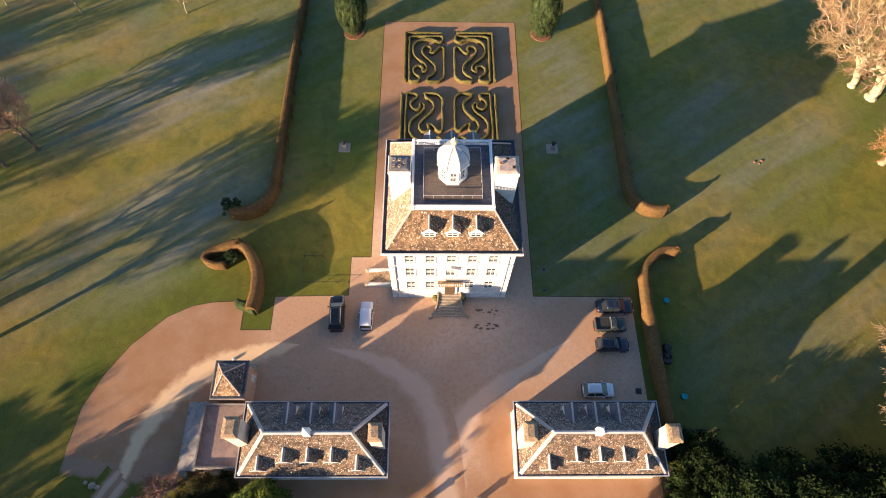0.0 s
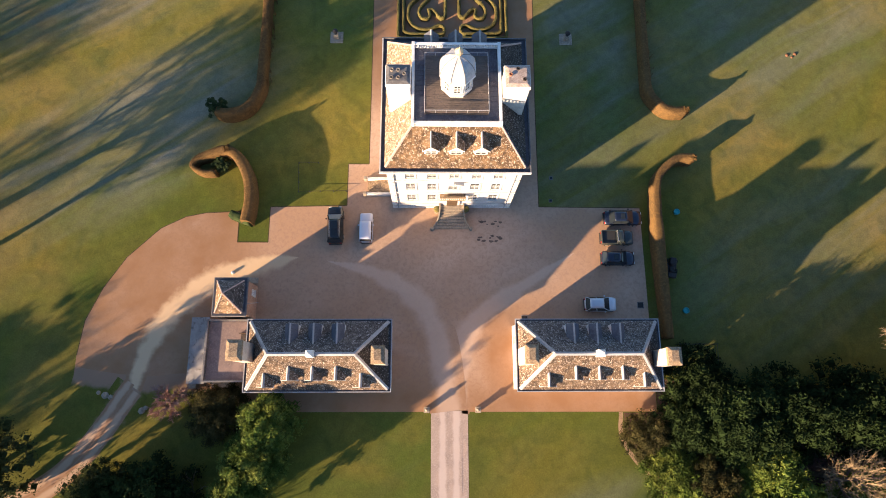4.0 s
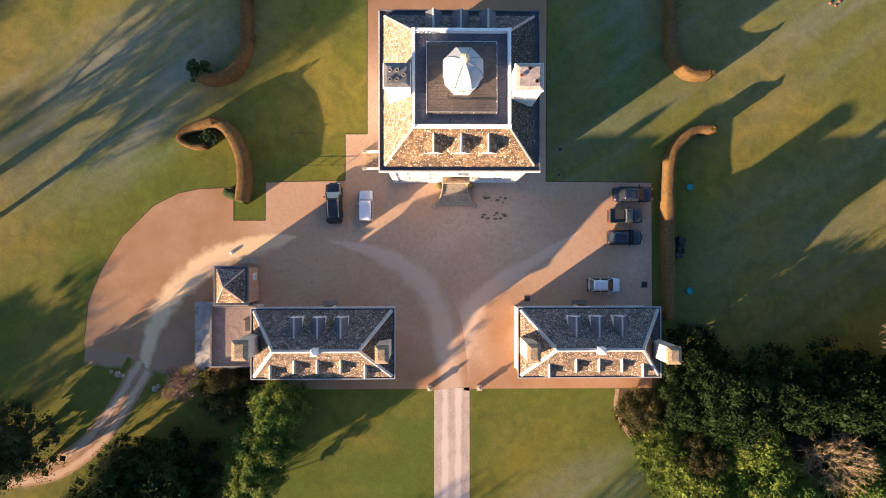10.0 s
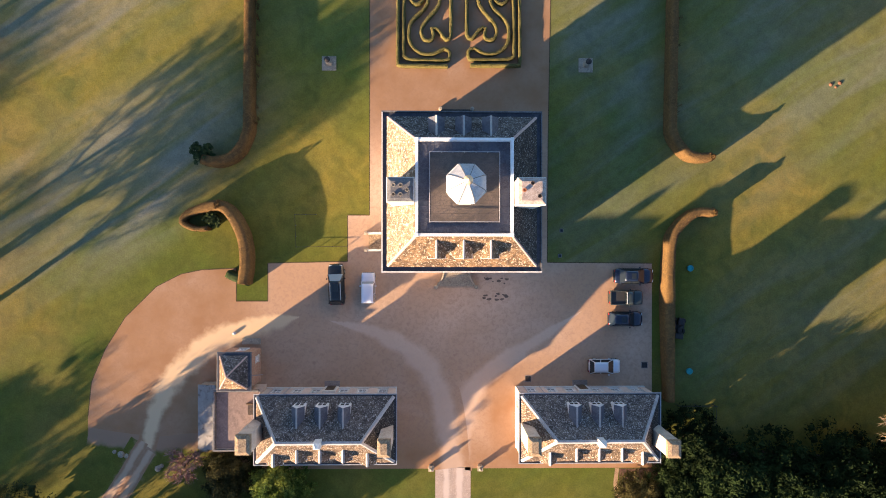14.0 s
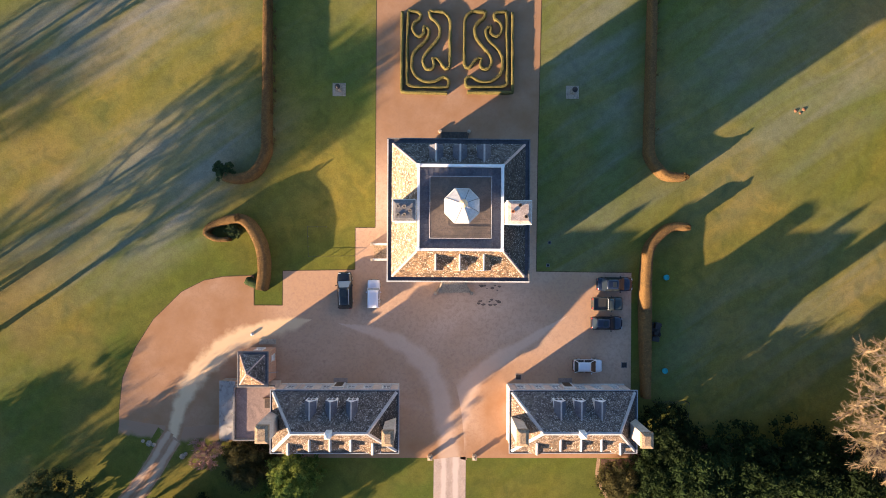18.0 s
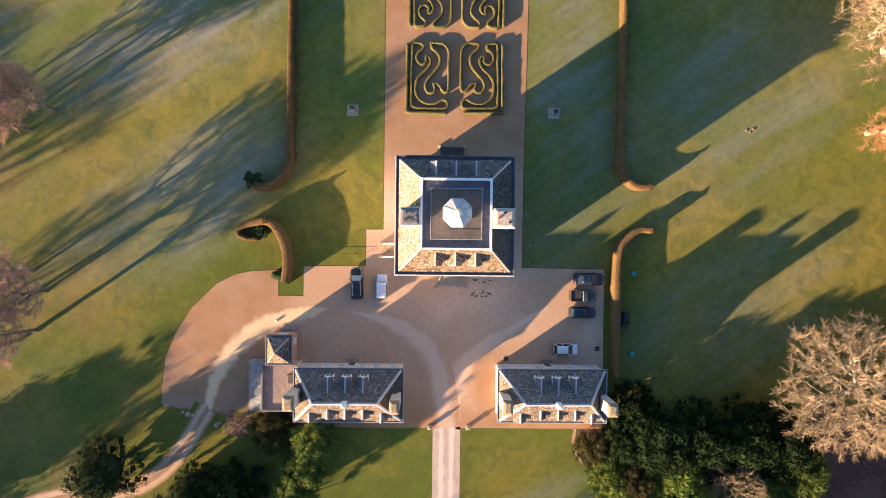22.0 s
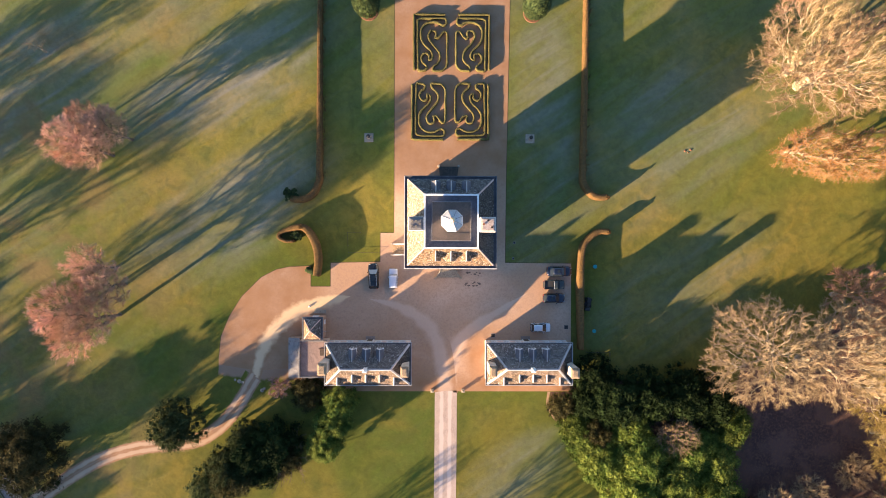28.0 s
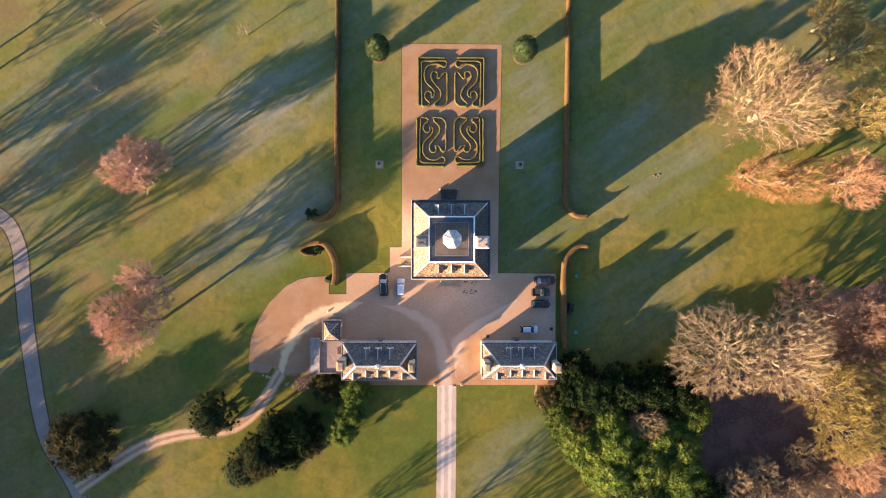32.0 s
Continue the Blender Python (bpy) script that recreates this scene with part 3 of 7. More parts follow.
def wall_ring(x0, y0, x1, y1, z0, z1, holes):
    """Four walls as one shell, with a recess for each window: holes are (side, along, z, w, h)."""
    bm = bmesh.new()
    for side in "snew":
        a, b = ((x0, x1) if side in "sn" else (y0, y1))
        hs = sorted((s for s in holes if s[0] == side), key=lambda s: s[1])
        us = sorted({a, b, *(u - w / 2 for _, u, z, w, h in hs), *(u + w / 2 for _, u, z, w, h in hs)})
        zs = sorted({z0, z1, *(z for _, u, z, w, h in hs), *(z + h for _, u, z, w, h in hs)})

        def at(u, z, deep):
            if side == "s":
                return (u, y0 + deep, z)
            if side == "n":
                return (u, y1 - deep, z)
            if side == "w":
                return (x0 + deep, u, z)
            return (x1 - deep, u, z)
        for u0, u1 in zip(us, us[1:]):
            for w0, w1 in zip(zs, zs[1:]):
                cu, cw = (u0 + u1) / 2, (w0 + w1) / 2
                if not any(abs(cu - u) < w / 2 and z < cw < z + h for _, u, z, w, h in hs):
                    bm.faces.new([bm.verts.new(at(*q, 0.0)) for q in ((u0, w0), (u1, w0), (u1, w1), (u0, w1))])
        for _, u, z, w, h in hs:
            c = [(u - w / 2, z), (u + w / 2, z), (u + w / 2, z + h), (u - w / 2, z + h)]
            for p, q in zip(c, c[1:] + c[:1]):
                bm.faces.new([bm.verts.new(at(*p, 0.0)), bm.verts.new(at(*q, 0.0)), bm.verts.new(at(*q, 0.16)), bm.verts.new(at(*p, 0.16))])
            bm.faces.new([bm.verts.new(at(*p, 0.16)) for p in c])
    bm.faces.new([bm.verts.new(p) for p in ((x0, y0, z1), (x1, y0, z1), (x1, y1, z1), (x0, y1, z1))])
    bmesh.ops.remove_doubles(bm, verts=bm.verts[:], dist=0.0005)
    bmesh.ops.recalc_face_normals(bm, faces=bm.faces[:])
    return bm


def windows_for(parent, x0, y0, x1, y1, holes, cols=2, rows=3, surround=True):
    for side, u, z, w, h in holes:
        m = {"s": pose(u, y0 + 0.06, z, 0, 0, 0), "n": pose(u, y1 - 0.06, z, 0, 0, 180), "w": pose(x0 + 0.06, u, z, 0, 0, -90), "e": pose(x1 - 0.06, u, z, 0, 0, 90)}[side]
        window_unit(parent, m, w, h, cols, rows, surround)


def hip_faces(a, b, c, d, z0, e, f, g_, h, z1):
    """The four slopes of a hipped roof with a flat or a ridge on top: outer x0,y0,x1,y1 and inner ones; each slope as its own bmesh."""
    o = [(a, b, z0), (c, b, z0), (c, d, z0), (a, d, z0)]
    i = [(e, f, z1), (g_, f, z1), (g_, h, z1), (e, h, z1)]
    out = []
    for k in range(4):
        q = [o[k], o[(k + 1) % 4], i[(k + 1) % 4], i[k]]
        p = []
        for v in q:
            if v not in p:
                p.append(v)
        out.append(p)
    return out


def slope_mesh(points, thick=0.12, course=0.26, jag=0.03, wide=0.30):
    """A slope clad in courses of slates: each course laps over the one below, with uneven slates cut as real steps."""
    p = [Vector(q) for q in points]
    lo = p[1] - p[0]
    length, along = lo.length, lo.normalized()
    top0, top1 = p[-1], p[2]
    up = (top0 - p[0]) - along * (top0 - p[0]).dot(along)
    rise, updir = up.length, up.normalized()
    nrm = along.cross(updir)
    s0, s1 = (top0 - p[0]).dot(along), (top1 - p[0]).dot(along)
    verts, faces = [], []
    n = max(2, int(rise / course))
    rnd = random.Random(int(length * 1000) + int(p[0].x * 10))
    for k in range(n):
        v0, v1 = rise * k / n, rise * (k + 1) / n + 0.04
        left = s0 * (v0 + v1) / 2 / rise
        right = length + (s1 - length) * (v0 + v1) / 2 / rise
        u = left
        while u < right - 0.02:
            w = min(wide * rnd.uniform(0.6, 1.5), right - u)
            lift, drop = 0.05 + rnd.uniform(0, jag), rnd.uniform(-0.02, 0.03)
            b = len(verts)
            for uu, vv, ll in ((u + 0.008, v0 - drop, lift), (u + w - 0.008, v0 - drop, lift), (u + w - 0.008, v1, 0.012), (u + 0.008, v1, 0.012), (u + 0.008, v0 - drop, 0.0), (u + w - 0.008, v0 - drop, 0.0)):
                verts.append(p[0] + along * uu + updir * vv + nrm * ll)
            faces += [(b, b + 1, b + 2, b + 3), (b + 4, b + 5, b + 1, b), (b + 5, b + 2, b + 1), (b + 4, b, b + 3)]
            u += w
    return verts, faces


def roof_slope(name, points, mat, parent, label="", **kw):
    v, f = slope_mesh(points, **kw)
    me = bpy.data.meshes.new(name)
    me.from_pydata([tuple(q) for q in v], [], f)
    me.materials.append(mat)
    ob = new(name, me)
    ob.parent = parent
    bm = bmesh.new()
    under = [bm.verts.new(q) for q in points]
    bm.faces.new(under)
    sub = part("battens", bm, SOOT, ob, "dark roof boarding under the slates")
    ob["label"] = label or "courses of uneven stone slates"
    return ob


def flashing(parent, a, b, width, mat, name="hip_flashing"):
    """A pale lead hip or ridge: two wings and a roll."""
    a, b = Vector(a), Vector(b)
    d = (b - a).normalized()
    s = Vector((-d.y, d.x, 0)).normalized() * width / 2
    bm = bmesh.new()
    dz = Vector((0, 0, 0.09))
    low = Vector((0, 0, width * 0.28 - 0.09))
    v = [bm.verts.new(q) for q in (a + s - low, a + dz, a - s - low, b + s - low, b + dz, b - s - low)]
    bm.faces.new((v[0], v[1], v[4], v[3]))
    bm.faces.new((v[1], v[2], v[5], v[4]))
    tube(bm, a + dz, b + dz, 0.06, 0.06, 6)
    return part(name, bm, mat, parent, "pale lead capping")


def dormer(parent, m, w=1.25, h=1.25, back=2.3, gable=0.5, mat=TILE, cap=PALE_LEAD, over=0.16):
    """A dormer facing local -y: front, cheeks, a pitched roof running back into the slope, and a casement."""
    key = ("dormer", w, h, back, gable, mat.name)
    if key not in _cache:
        body = bmesh.new()
        add_box(body, -w / 2, 0.0, -0.9, w / 2, back, h)
        g0 = [body.verts.new(q) for q in ((-w / 2, 0.0, h), (w / 2, 0.0, h), (0, 0.0, h + gable))]
        body.faces.new(g0)
        g1 = [body.verts.new(q) for q in ((-w / 2, back, h), (w / 2, back, h), (0, back, h + gable))]
        body.faces.new(g1[::-1])
        o = over
        rf = bmesh.new()
        k = gable / (w / 2)
        for s in (-1, 1):
            x1 = s * (w / 2 + o)
            top = [(0, -o, h + gable + 0.03), (0, back, h + gable + 0.03), (x1, back, h - o * k + 0.03), (x1, -o, h - o * k + 0.03)]
            v0 = [rf.verts.new(q) for q in top]
            v1 = [rf.verts.new((q[0], q[1], q[2] + 0.07)) for q in top]
            for i in range(4):
                rf.faces.new((v0[i], v0[(i + 1) % 4], v1[(i + 1) % 4], v1[i]))
            rf.faces.new(v1)
            rf.faces.new(v0[::-1])
        bmesh.ops.recalc_face_normals(rf, faces=rf.faces[:])
        barge = bmesh.new()
        for s in (-1, 1):
            a, b = Vector((0, -o - 0.02, h + gable + 0.02)), Vector((s * (w / 2 + o), -o - 0.02, h - o * k + 0.02))
            v = [barge.verts.new(q) for q in (a, b, b - Vector((0, 0, 0.16)), a - Vector((0, 0, 0.16)))]
            u = [barge.verts.new(q.co + Vector((0, 0.05, 0))) for q in v]
            for i in range(4):
                barge.faces.new((v[i], v[(i + 1) % 4], u[(i + 1) % 4], u[i]))
            barge.faces.new(v)
            barge.faces.new(u[::-1])
        add_box(barge, -w / 2 - o, -max(o, 0.07), h - 0.14, w / 2 + o, 0.02, h - 0.03)
        bmesh.ops.recalc_face_normals(barge, faces=barge.faces[:])
        rc = bmesh.new()
        cw = 0.17 if mat is TILE_P else 0.10
        v = [rc.verts.new(q) for q in ((-cw, -o - 0.03, h + gable + 0.13 - cw * k), (0, -o - 0.03, h + gable + 0.16), (cw, -o - 0.03, h + gable + 0.13 - cw * k), (-cw, back, h + gable + 0.13 - cw * k), (0, back, h + gable + 0.16), (cw, back, h + gable + 0.13 - cw * k))]
        rc.faces.new((v[0], v[1], v[4], v[3]))
        rc.faces.new((v[1], v[2], v[5], v[4]))
        _cache[key + ("cap",)] = mesh_of("ridge_capping", rc, cap)
        _cache[key] = (mesh_of("cheek", body, WHITE), mesh_of("dormer_roof", rf, PALE_LEAD if mat is PALE_LEAD else mat), mesh_of("pediment", barge, WHITE))
    b, r, pm = _cache[key]
    d = part("dormer", b, None, parent, "white-painted dormer with pediment gable", m=m)
    part("dormer_roof", r, None, d)
    part("pediment", pm, None, d)
    part("ridge_capping", _cache[key + ("cap",)], None, d)
    key2 = ("dw", w, h)
    if key2 not in _cache:
        fr = bmesh.new()
        ww, hh = w * 0.8, h * 0.82
        for x in (-ww / 2, -0.035, ww / 2 - 0.07):
            add_box(fr, x, -0.06, 0.1, x + 0.07, 0.0, 0.1 + hh)
        for z in (0.1, 0.1 + hh / 2 - 0.03, 0.1 + hh - 0.07):
            add_box(fr, -ww / 2 + 0.07, -0.058, z, ww / 2 - 0.07, -0.002, z + 0.06)
        _cache[key2] = (mesh_of("casement", fr, WHITE), mesh_of("pane", box(-ww / 2, -0.03, 0.1, ww / 2, -0.004, 0.1 + hh), GLASS))
    part("casement", _cache[key2][0], None, d)
    part("pane", _cache[key2][1], None, d)
    return d


def chimney(parent, x0, y0, x1, y1, z0, z1, pots=(), mat=DRESSED, crown=LICHEN):
    st = part("chimney", box(x0, y0, z0, x1, y1, z1 - 0.55, 0.03), mat, parent, "square ashlar chimney stack")
    top = LICHEN if mat is BUFF else mat
    part("cap", box(x0 - 0.08, y0 - 0.08, z1 - 0.55, x1 + 0.08, y1 + 0.08, z1 - 0.32, 0.03), top, st)
    part("cap", box(x0 - 0.04, y0 - 0.04, z1 - 0.32, x1 + 0.04, y1 + 0.04, z1 - 0.1, 0.03), top, st)
    part("flaunching", hull([(x0, y0, z1 - 0.1), (x1, y0, z1 - 0.1), (x1, y1, z1 - 0.1), (x0, y1, z1 - 0.1), (x0 + 0.3, y0 + 0.3, z1 + 0.02), (x1 - 0.3, y0 + 0.3, z1 + 0.02), (x1 - 0.3, y1 - 0.3, z1 + 0.02), (x0 + 0.3, y1 - 0.3, z1 + 0.02)],
         [(0, 1, 5, 4), (1, 2, 6, 5), (2, 3, 7, 6), (3, 0, 4, 7), (4, 5, 6, 7)]), crown, st)
    for px, py, mt in pots:
        pot = part("chimney_pot", lathe([(0.17, z1 - 0.05), (0.15, z1 + 0.10), (0.18, z1 + 0.11), (0.18, z1 + 0.16), (0.12, z1 + 0.16), (0.10, z1 + 0.03)], 12, px, py), mt, st)
    return st


def balustrade(parent, x0, y0, x1, y1, z, h=0.75):
    """A white balustrade round a square: corner piers, plinth, rail and single balusters."""
    t = 0.2
    for a, b in ((x0, y0), (x1, y0), (x1, y1), (x0, y1)):
        part("pier", box(a - 0.16, b - 0.16, z, a + 0.16, b + 0.16, z + h + 0.06, 0.015), WHITE, parent)
    runs = (((x0, y0), (x1, y0)), ((x1, y0), (x1, y1)), ((x1, y1), (x0, y1)), ((x0, y1), (x0, y0)))
    bal = mesh_of("baluster", lathe([(0.075, 0), (0.05, 0.06), (0.085, 0.2), (0.045, 0.36), (0.07, h - 0.28)], 8), WHITE, True)
    for (a, b), (c, d) in runs:
        L = math.hypot(c - a, d - b)
        ux, uy = (c - a) / L, (d - b) / L
        for zz, hh, ww in ((z, 0.14, 0.24), (z + h - 0.14, 0.14, 0.26)):
            p, q = (a + ux * 0.16, b + uy * 0.16), (c - ux * 0.16, d - uy * 0.16)
            xa, xb, ya, yb = min(p[0], q[0]), max(p[0], q[0]), min(p[1], q[1]), max(p[1], q[1])
            if abs(ux) > 0.5:
                ya, yb = ya - ww / 2, yb + ww / 2
            else:
                xa, xb = xa - ww / 2, xb + ww / 2
            part("rail", box(xa, ya, zz, xb, yb, zz + hh, 0.015), WHITE, parent)
        n = int(L / 0.24)
        for i in range(1, n):
            if i % 12 == 0:
                m = pose(a + ux * L * i / n, b + uy * L * i / n, z + 0.14)
                part("die", box(-0.1, -0.1, 0, 0.1, 0.1, h - 0.28), WHITE, parent, m=m)
            else:
                part("baluster", bal, None, parent, m=pose(a + ux * L * i / n, b + uy * L * i / n, z + 0.14))


# ---- the house ----
house = empty("country_house", 0, 0, 0, "tall square white stone house with hipped roof and domed cupola", "house")
XS = (-4.75, -2.4, 2.4, 4.75)
HOLES = []
for zf, hf in ((2.75, 1.95), (6.45, 1.95), (10.0, 1.7)):
    for u in XS:
        HOLES.append(("s", u, zf, 1.05, hf))
        HOLES.append(("n", u, zf, 1.05, hf))
    for u in (-4.6, -1.6, 1.6, 4.6):
        HOLES.append(("e", u, zf, 1.05, hf))
        HOLES.append(("w", u, zf, 1.05, hf))
    if zf > 5:
        HOLES.append(("s", 0, zf, 1.1, hf))
        HOLES.append(("n", 0, zf, 1.1, hf))
HOLES += [("s", u, 0.25, 1.0, 0.5) for u in XS]
part("wall", wall_ring(-7.1, -7.15, 7.1, 7.15, 0, 12.6, HOLES), STONE, house, "pale chalk block walls")
windows_for(house, -7.1, -7.15, 7.1, 7.15, [h for h in HOLES if h[2] > 1])
for h in (q for q in HOLES if q[2] < 1):
    window_unit(house, pose(h[1], -7.09, h[2]), 1.0, 0.5, 3, 1, False, "basement_window")
part("plinth", box(-7.22, -7.27, 0, 7.22, 7.27, 0.2, 0.03), DRESSED, house)
for z in (1.25, 5.35, 9.05):
    for sx0, sy0, sx1, sy1 in ((-7.2, -7.25, 7.2, -7.152), (-7.2, 7.152, 7.2, 7.25), (-7.2, -7.15, -7.102, 7.15), (7.102, -7.15, 7.2, 7.15)):
        part("string_course", box(sx0, sy0, z, sx1, sy1, z + 0.22, 0.02), DRESSED, house)
q1, q2 = mesh_of("quoin", box(-0.04, -0.04, 0, 0.75, 0.45, 0.38, 0.02), DRESSED), mesh_of("quoin", box(-0.04, -0.04, 0, 0.45, 0.75, 0.38, 0.02), DRESSED)
for cx, cy, sx, sy in ((-7.1, -7.15, 1, 1), (7.1, -7.15, -1, 1), (7.1, 7.15, -1, -1), (-7.1, 7.15, 1, -1)):
    for i in range(28):
        z = 0.25 + i * 0.43
        if not any(zz - 0.4 < z < zz + 0.24 for zz in (1.25, 5.35, 9.05)) and z < 12.1:
            part("quoin", (q1, q2)[i % 2], None, house, m=Matrix.LocRotScale((cx - sx * 0.03, cy - sy * 0.03, z), None, (sx, sy, 1)))
# cornice, gutter and parapet edge
for k, (o, z0, z1) in enumerate(((0.25, 12.35, 12.6), (0.45, 12.6, 12.85), (0.68, 12.85, 13.02))):
    bm = bmesh.new()
    add_box(bm, -7.1 - o, -7.15 - o, z0, 7.1 + o, 7.15 + o, z1)
    part("cornice", bm, DRESSED, house, "moulded stone cornice")
E_ = 7.78
# shaded north and east edges get a darker material, sunny ones pale stone
for k, (a, b, c, d) in enumerate(((-E_, -E_ - 0.03, E_, -E_ + 0.1), (-E_, E_ - 0.1, E_, E_ + 0.03), (-E_, -E_ + 0.1, -E_ + 0.12, E_ - 0.1), (E_ - 0.12, -E_ + 0.1, E_, E_ - 0.1))):
    part("eaves_edge", box(a, b, 13.02, c, d, 13.2), DRESSED if k in (0, 2) else GREYLEAD, house, "eaves moulding")
part("gutter", box(-E_ + 0.12, -E_ + 0.1, 13.024, E_ - 0.12, E_ - 0.1, 13.05), LEAD, house, "dark lead-lined gutter")
R0, R1, ZR0, ZR1 = 7.22, 4.42, 13.08, 16.75
slopes = hip_faces(-R0, -R0, R0, R0, ZR0, -R1, -R1, R1, R1, ZR1)
# each slope's slates are toned for its share of sun or shade
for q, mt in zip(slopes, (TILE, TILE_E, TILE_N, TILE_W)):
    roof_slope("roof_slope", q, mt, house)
for sx in (-1, 1):
    for sy in (-1, 1):
        flashing(house, (sx * (R0 - 0.02), sy * (R0 - 0.02), ZR0 + 0.1), (sx * R1, sy * R1, ZR1 + 0.1), 0.26, HIPTILE)
for sy in (-1, 1):
    for x in (-2.5, 0.0, 2.5):
        dormer(house, pose(x, -6.25 if sy < 0 else 6.6, 14.35 if sy < 0 else 14.05, 0, 0, 0 if sy < 0 else 180), 1.4, 1.2 if sy < 0 else 1.35, 2.4, 0.78, LEADFLAT if sy > 0 else TILE, PALE_LEAD, 0.06 if sy > 0 else 0.16)
part("flat_roof", box(-R1, -R1, ZR1 - 0.3, R1, R1, ZR1 + 0.03), LEADFLAT, house, "blue-grey lead flat roof")
for i in range(15):
    x = -3.9 + i * 0.557
    if abs(x) < 4.1:
        for y0, y1 in ((-4.1, -3.2), (3.2, 4.1)):
            bm = bmesh.new()
            tube(bm, (x, y0, ZR1 + 0.05), (x, y1, ZR1 + 0.05), 0.03, 0.03, 6)
            part("lead_roll", bm, LEADFLAT, house)
        for x0, x1 in ((-4.1, -3.2), (3.2, 4.1)):
            bm = bmesh.new()
            tube(bm, (x0, x, ZR1 + 0.05), (x1, x, ZR1 + 0.05), 0.03, 0.03, 6)
            part("lead_roll", bm, LEADFLAT, house)
balustrade(house, -4.28, -4.28, 4.28, 4.28, ZR1 + 0.03, 0.72)
# upper deck with planks and a thin rail
deck = part("upper_deck", box(-3.12, -3.12, ZR1 + 0.03, 3.12, 3.12, ZR1 + 0.42, 0.02), DECK, house, "raised weathered roof deck")
for i in range(26):
    y = -3.06 + i * 0.236
    part("plank", box(-3.06, y, ZR1 + 0.424, 3.06, y + 0.215, ZR1 + 0.45), DECK, deck)
for a, b, c, d in ((-3.12, -3.12, 3.12, -3.12), (3.12, -3.12, 3.12, 3.12), (3.12, 3.12, -3.12, 3.12), (-3.12, 3.12, -3.12, -3.12)):
    bm = bmesh.new()
    tube(bm, (a, b, ZR1 + 0.95), (c, d, ZR1 + 0.95), 0.03, 0.03, 6)
    part("handrail", bm, PALE_LEAD, deck, "thin grey handrail")
    for i in range(6):
        bm = bmesh.new()
        x, y = a + (c - a) * i / 6, b + (d - b) * i / 6
        tube(bm, (x, y, ZR1 + 0.4), (x, y, ZR1 + 0.95), 0.025, 0.025, 6)
        part("upright", bm, PALE_LEAD, deck)
# cupola
cup = part("cupola", lathe([(1.62, 17.15), (1.62, 17.45), (1.5, 17.5), (1.5, 19.55), (1.62, 19.6), (1.85, 19.75), (1.85, 19.95)], 8, turn=math.pi / 8), WHITE, house, "white octagonal timber cupola")
dome = lathe([(1.78, 19.95), (1.76, 20.25), (1.66, 20.7), (1.46, 21.15), (1.16, 21.55), (0.8, 21.85), (0.42, 22.05), (0.2, 22.15), (0.16, 22.4)], 8, turn=math.pi / 8)
part("dome", dome, DOME_LEAD, cup, "pale lead ribbed dome")
for i in range(8):
    a = math.pi / 8 + i * math.pi / 4
    bm = bmesh.new()
    pr = [(1.80, 19.95), (1.78, 20.25), (1.68, 20.7), (1.48, 21.15), (1.18, 21.55), (0.82, 21.85), (0.3, 22.1)]
    for (r0, z0), (r1, z1) in zip(pr, pr[1:]):
        tube(bm, (r0 * math.cos(a), r0 * math.sin(a), z0), (r1 * math.cos(a), r1 * math.sin(a), z1), 0.028, 0.028, 6)
    part("dome_rib", bm, GREYLEAD, cup)
    b = i * math.pi / 4
    r = 1.5 * math.cos(math.pi / 8)
    window_unit(cup, Matrix.Translation((r * math.cos(b), r * math.sin(b), 17.75)) @ Matrix.Rotation(b + math.pi / 2, 4, "Z"), 0.72, 1.5, 2, 3, False)
bm = lathe([(0.12, 22.3), (0.25, 22.42), (0.36, 22.58), (0.40, 22.75), (0.36, 22.92), (0.25, 23.06), (0.10, 23.14), (0.05, 23.22), (0.03, 23.5)], 16)
part("finial", bm, GILT, cup, "gilded ball finial", smooth=True)
chimney(house, -6.75, -1.5, -4.5, 0.55, 14.0, 19.75, [(-6.2, -0.9, AGED), (-5.6, -0.9, AGED), (-6.2, -0.1, AGED), (-5.6, -0.1, AGED), (-5.05, -0.5, AGED)], crown=GREYLEAD)
chimney(house, 4.5, -1.7, 6.85, 0.55, 14.0, 19.75, [(5.0, -0.5, TERRA), (5.7, 0.1, SOOT), (6.3, -1.0, SOOT)], crown=AGED_PINK)
for sy in (-1, 1):
    for x in (-6.5, 6.5):
        bm = bmesh.new()
        tube(bm, (x, sy * 7.25, 0.1), (x, sy * 7.25, 12.4), 0.06, 0.06, 8)
        part("downpipe", bm, PALE_LEAD, house)
# front door, balcony and pediment
part("door_surround", box(-0.95, -7.36, 1.3, 0.95, -7.152, 4.35, 0.02), DRESSED, house, "stone doorcase")
part("front_door", box(-0.62, -7.42, 1.32, 0.62, -7.36, 3.75, 0.02), OAK, house, "dark panelled front door")
part("balcony", box(-1.5, -7.95, 4.75, 1.5, -7.152, 4.95, 0.03), LICHEN, house, "stone balcony slab")
for i in range(13):
    part("baluster", lathe([(0.07, 4.95), (0.045, 5.05), (0.075, 5.2), (0.04, 5.35), (0.06, 5.55)], 8, -1.38 + i * 0.23, -7.85), DRESSED, house)
part("balcony_rail", box(-1.5, -7.97, 5.55, 1.5, -7.75, 5.68, 0.02), LICHEN, house, "brown lichened balcony rail")
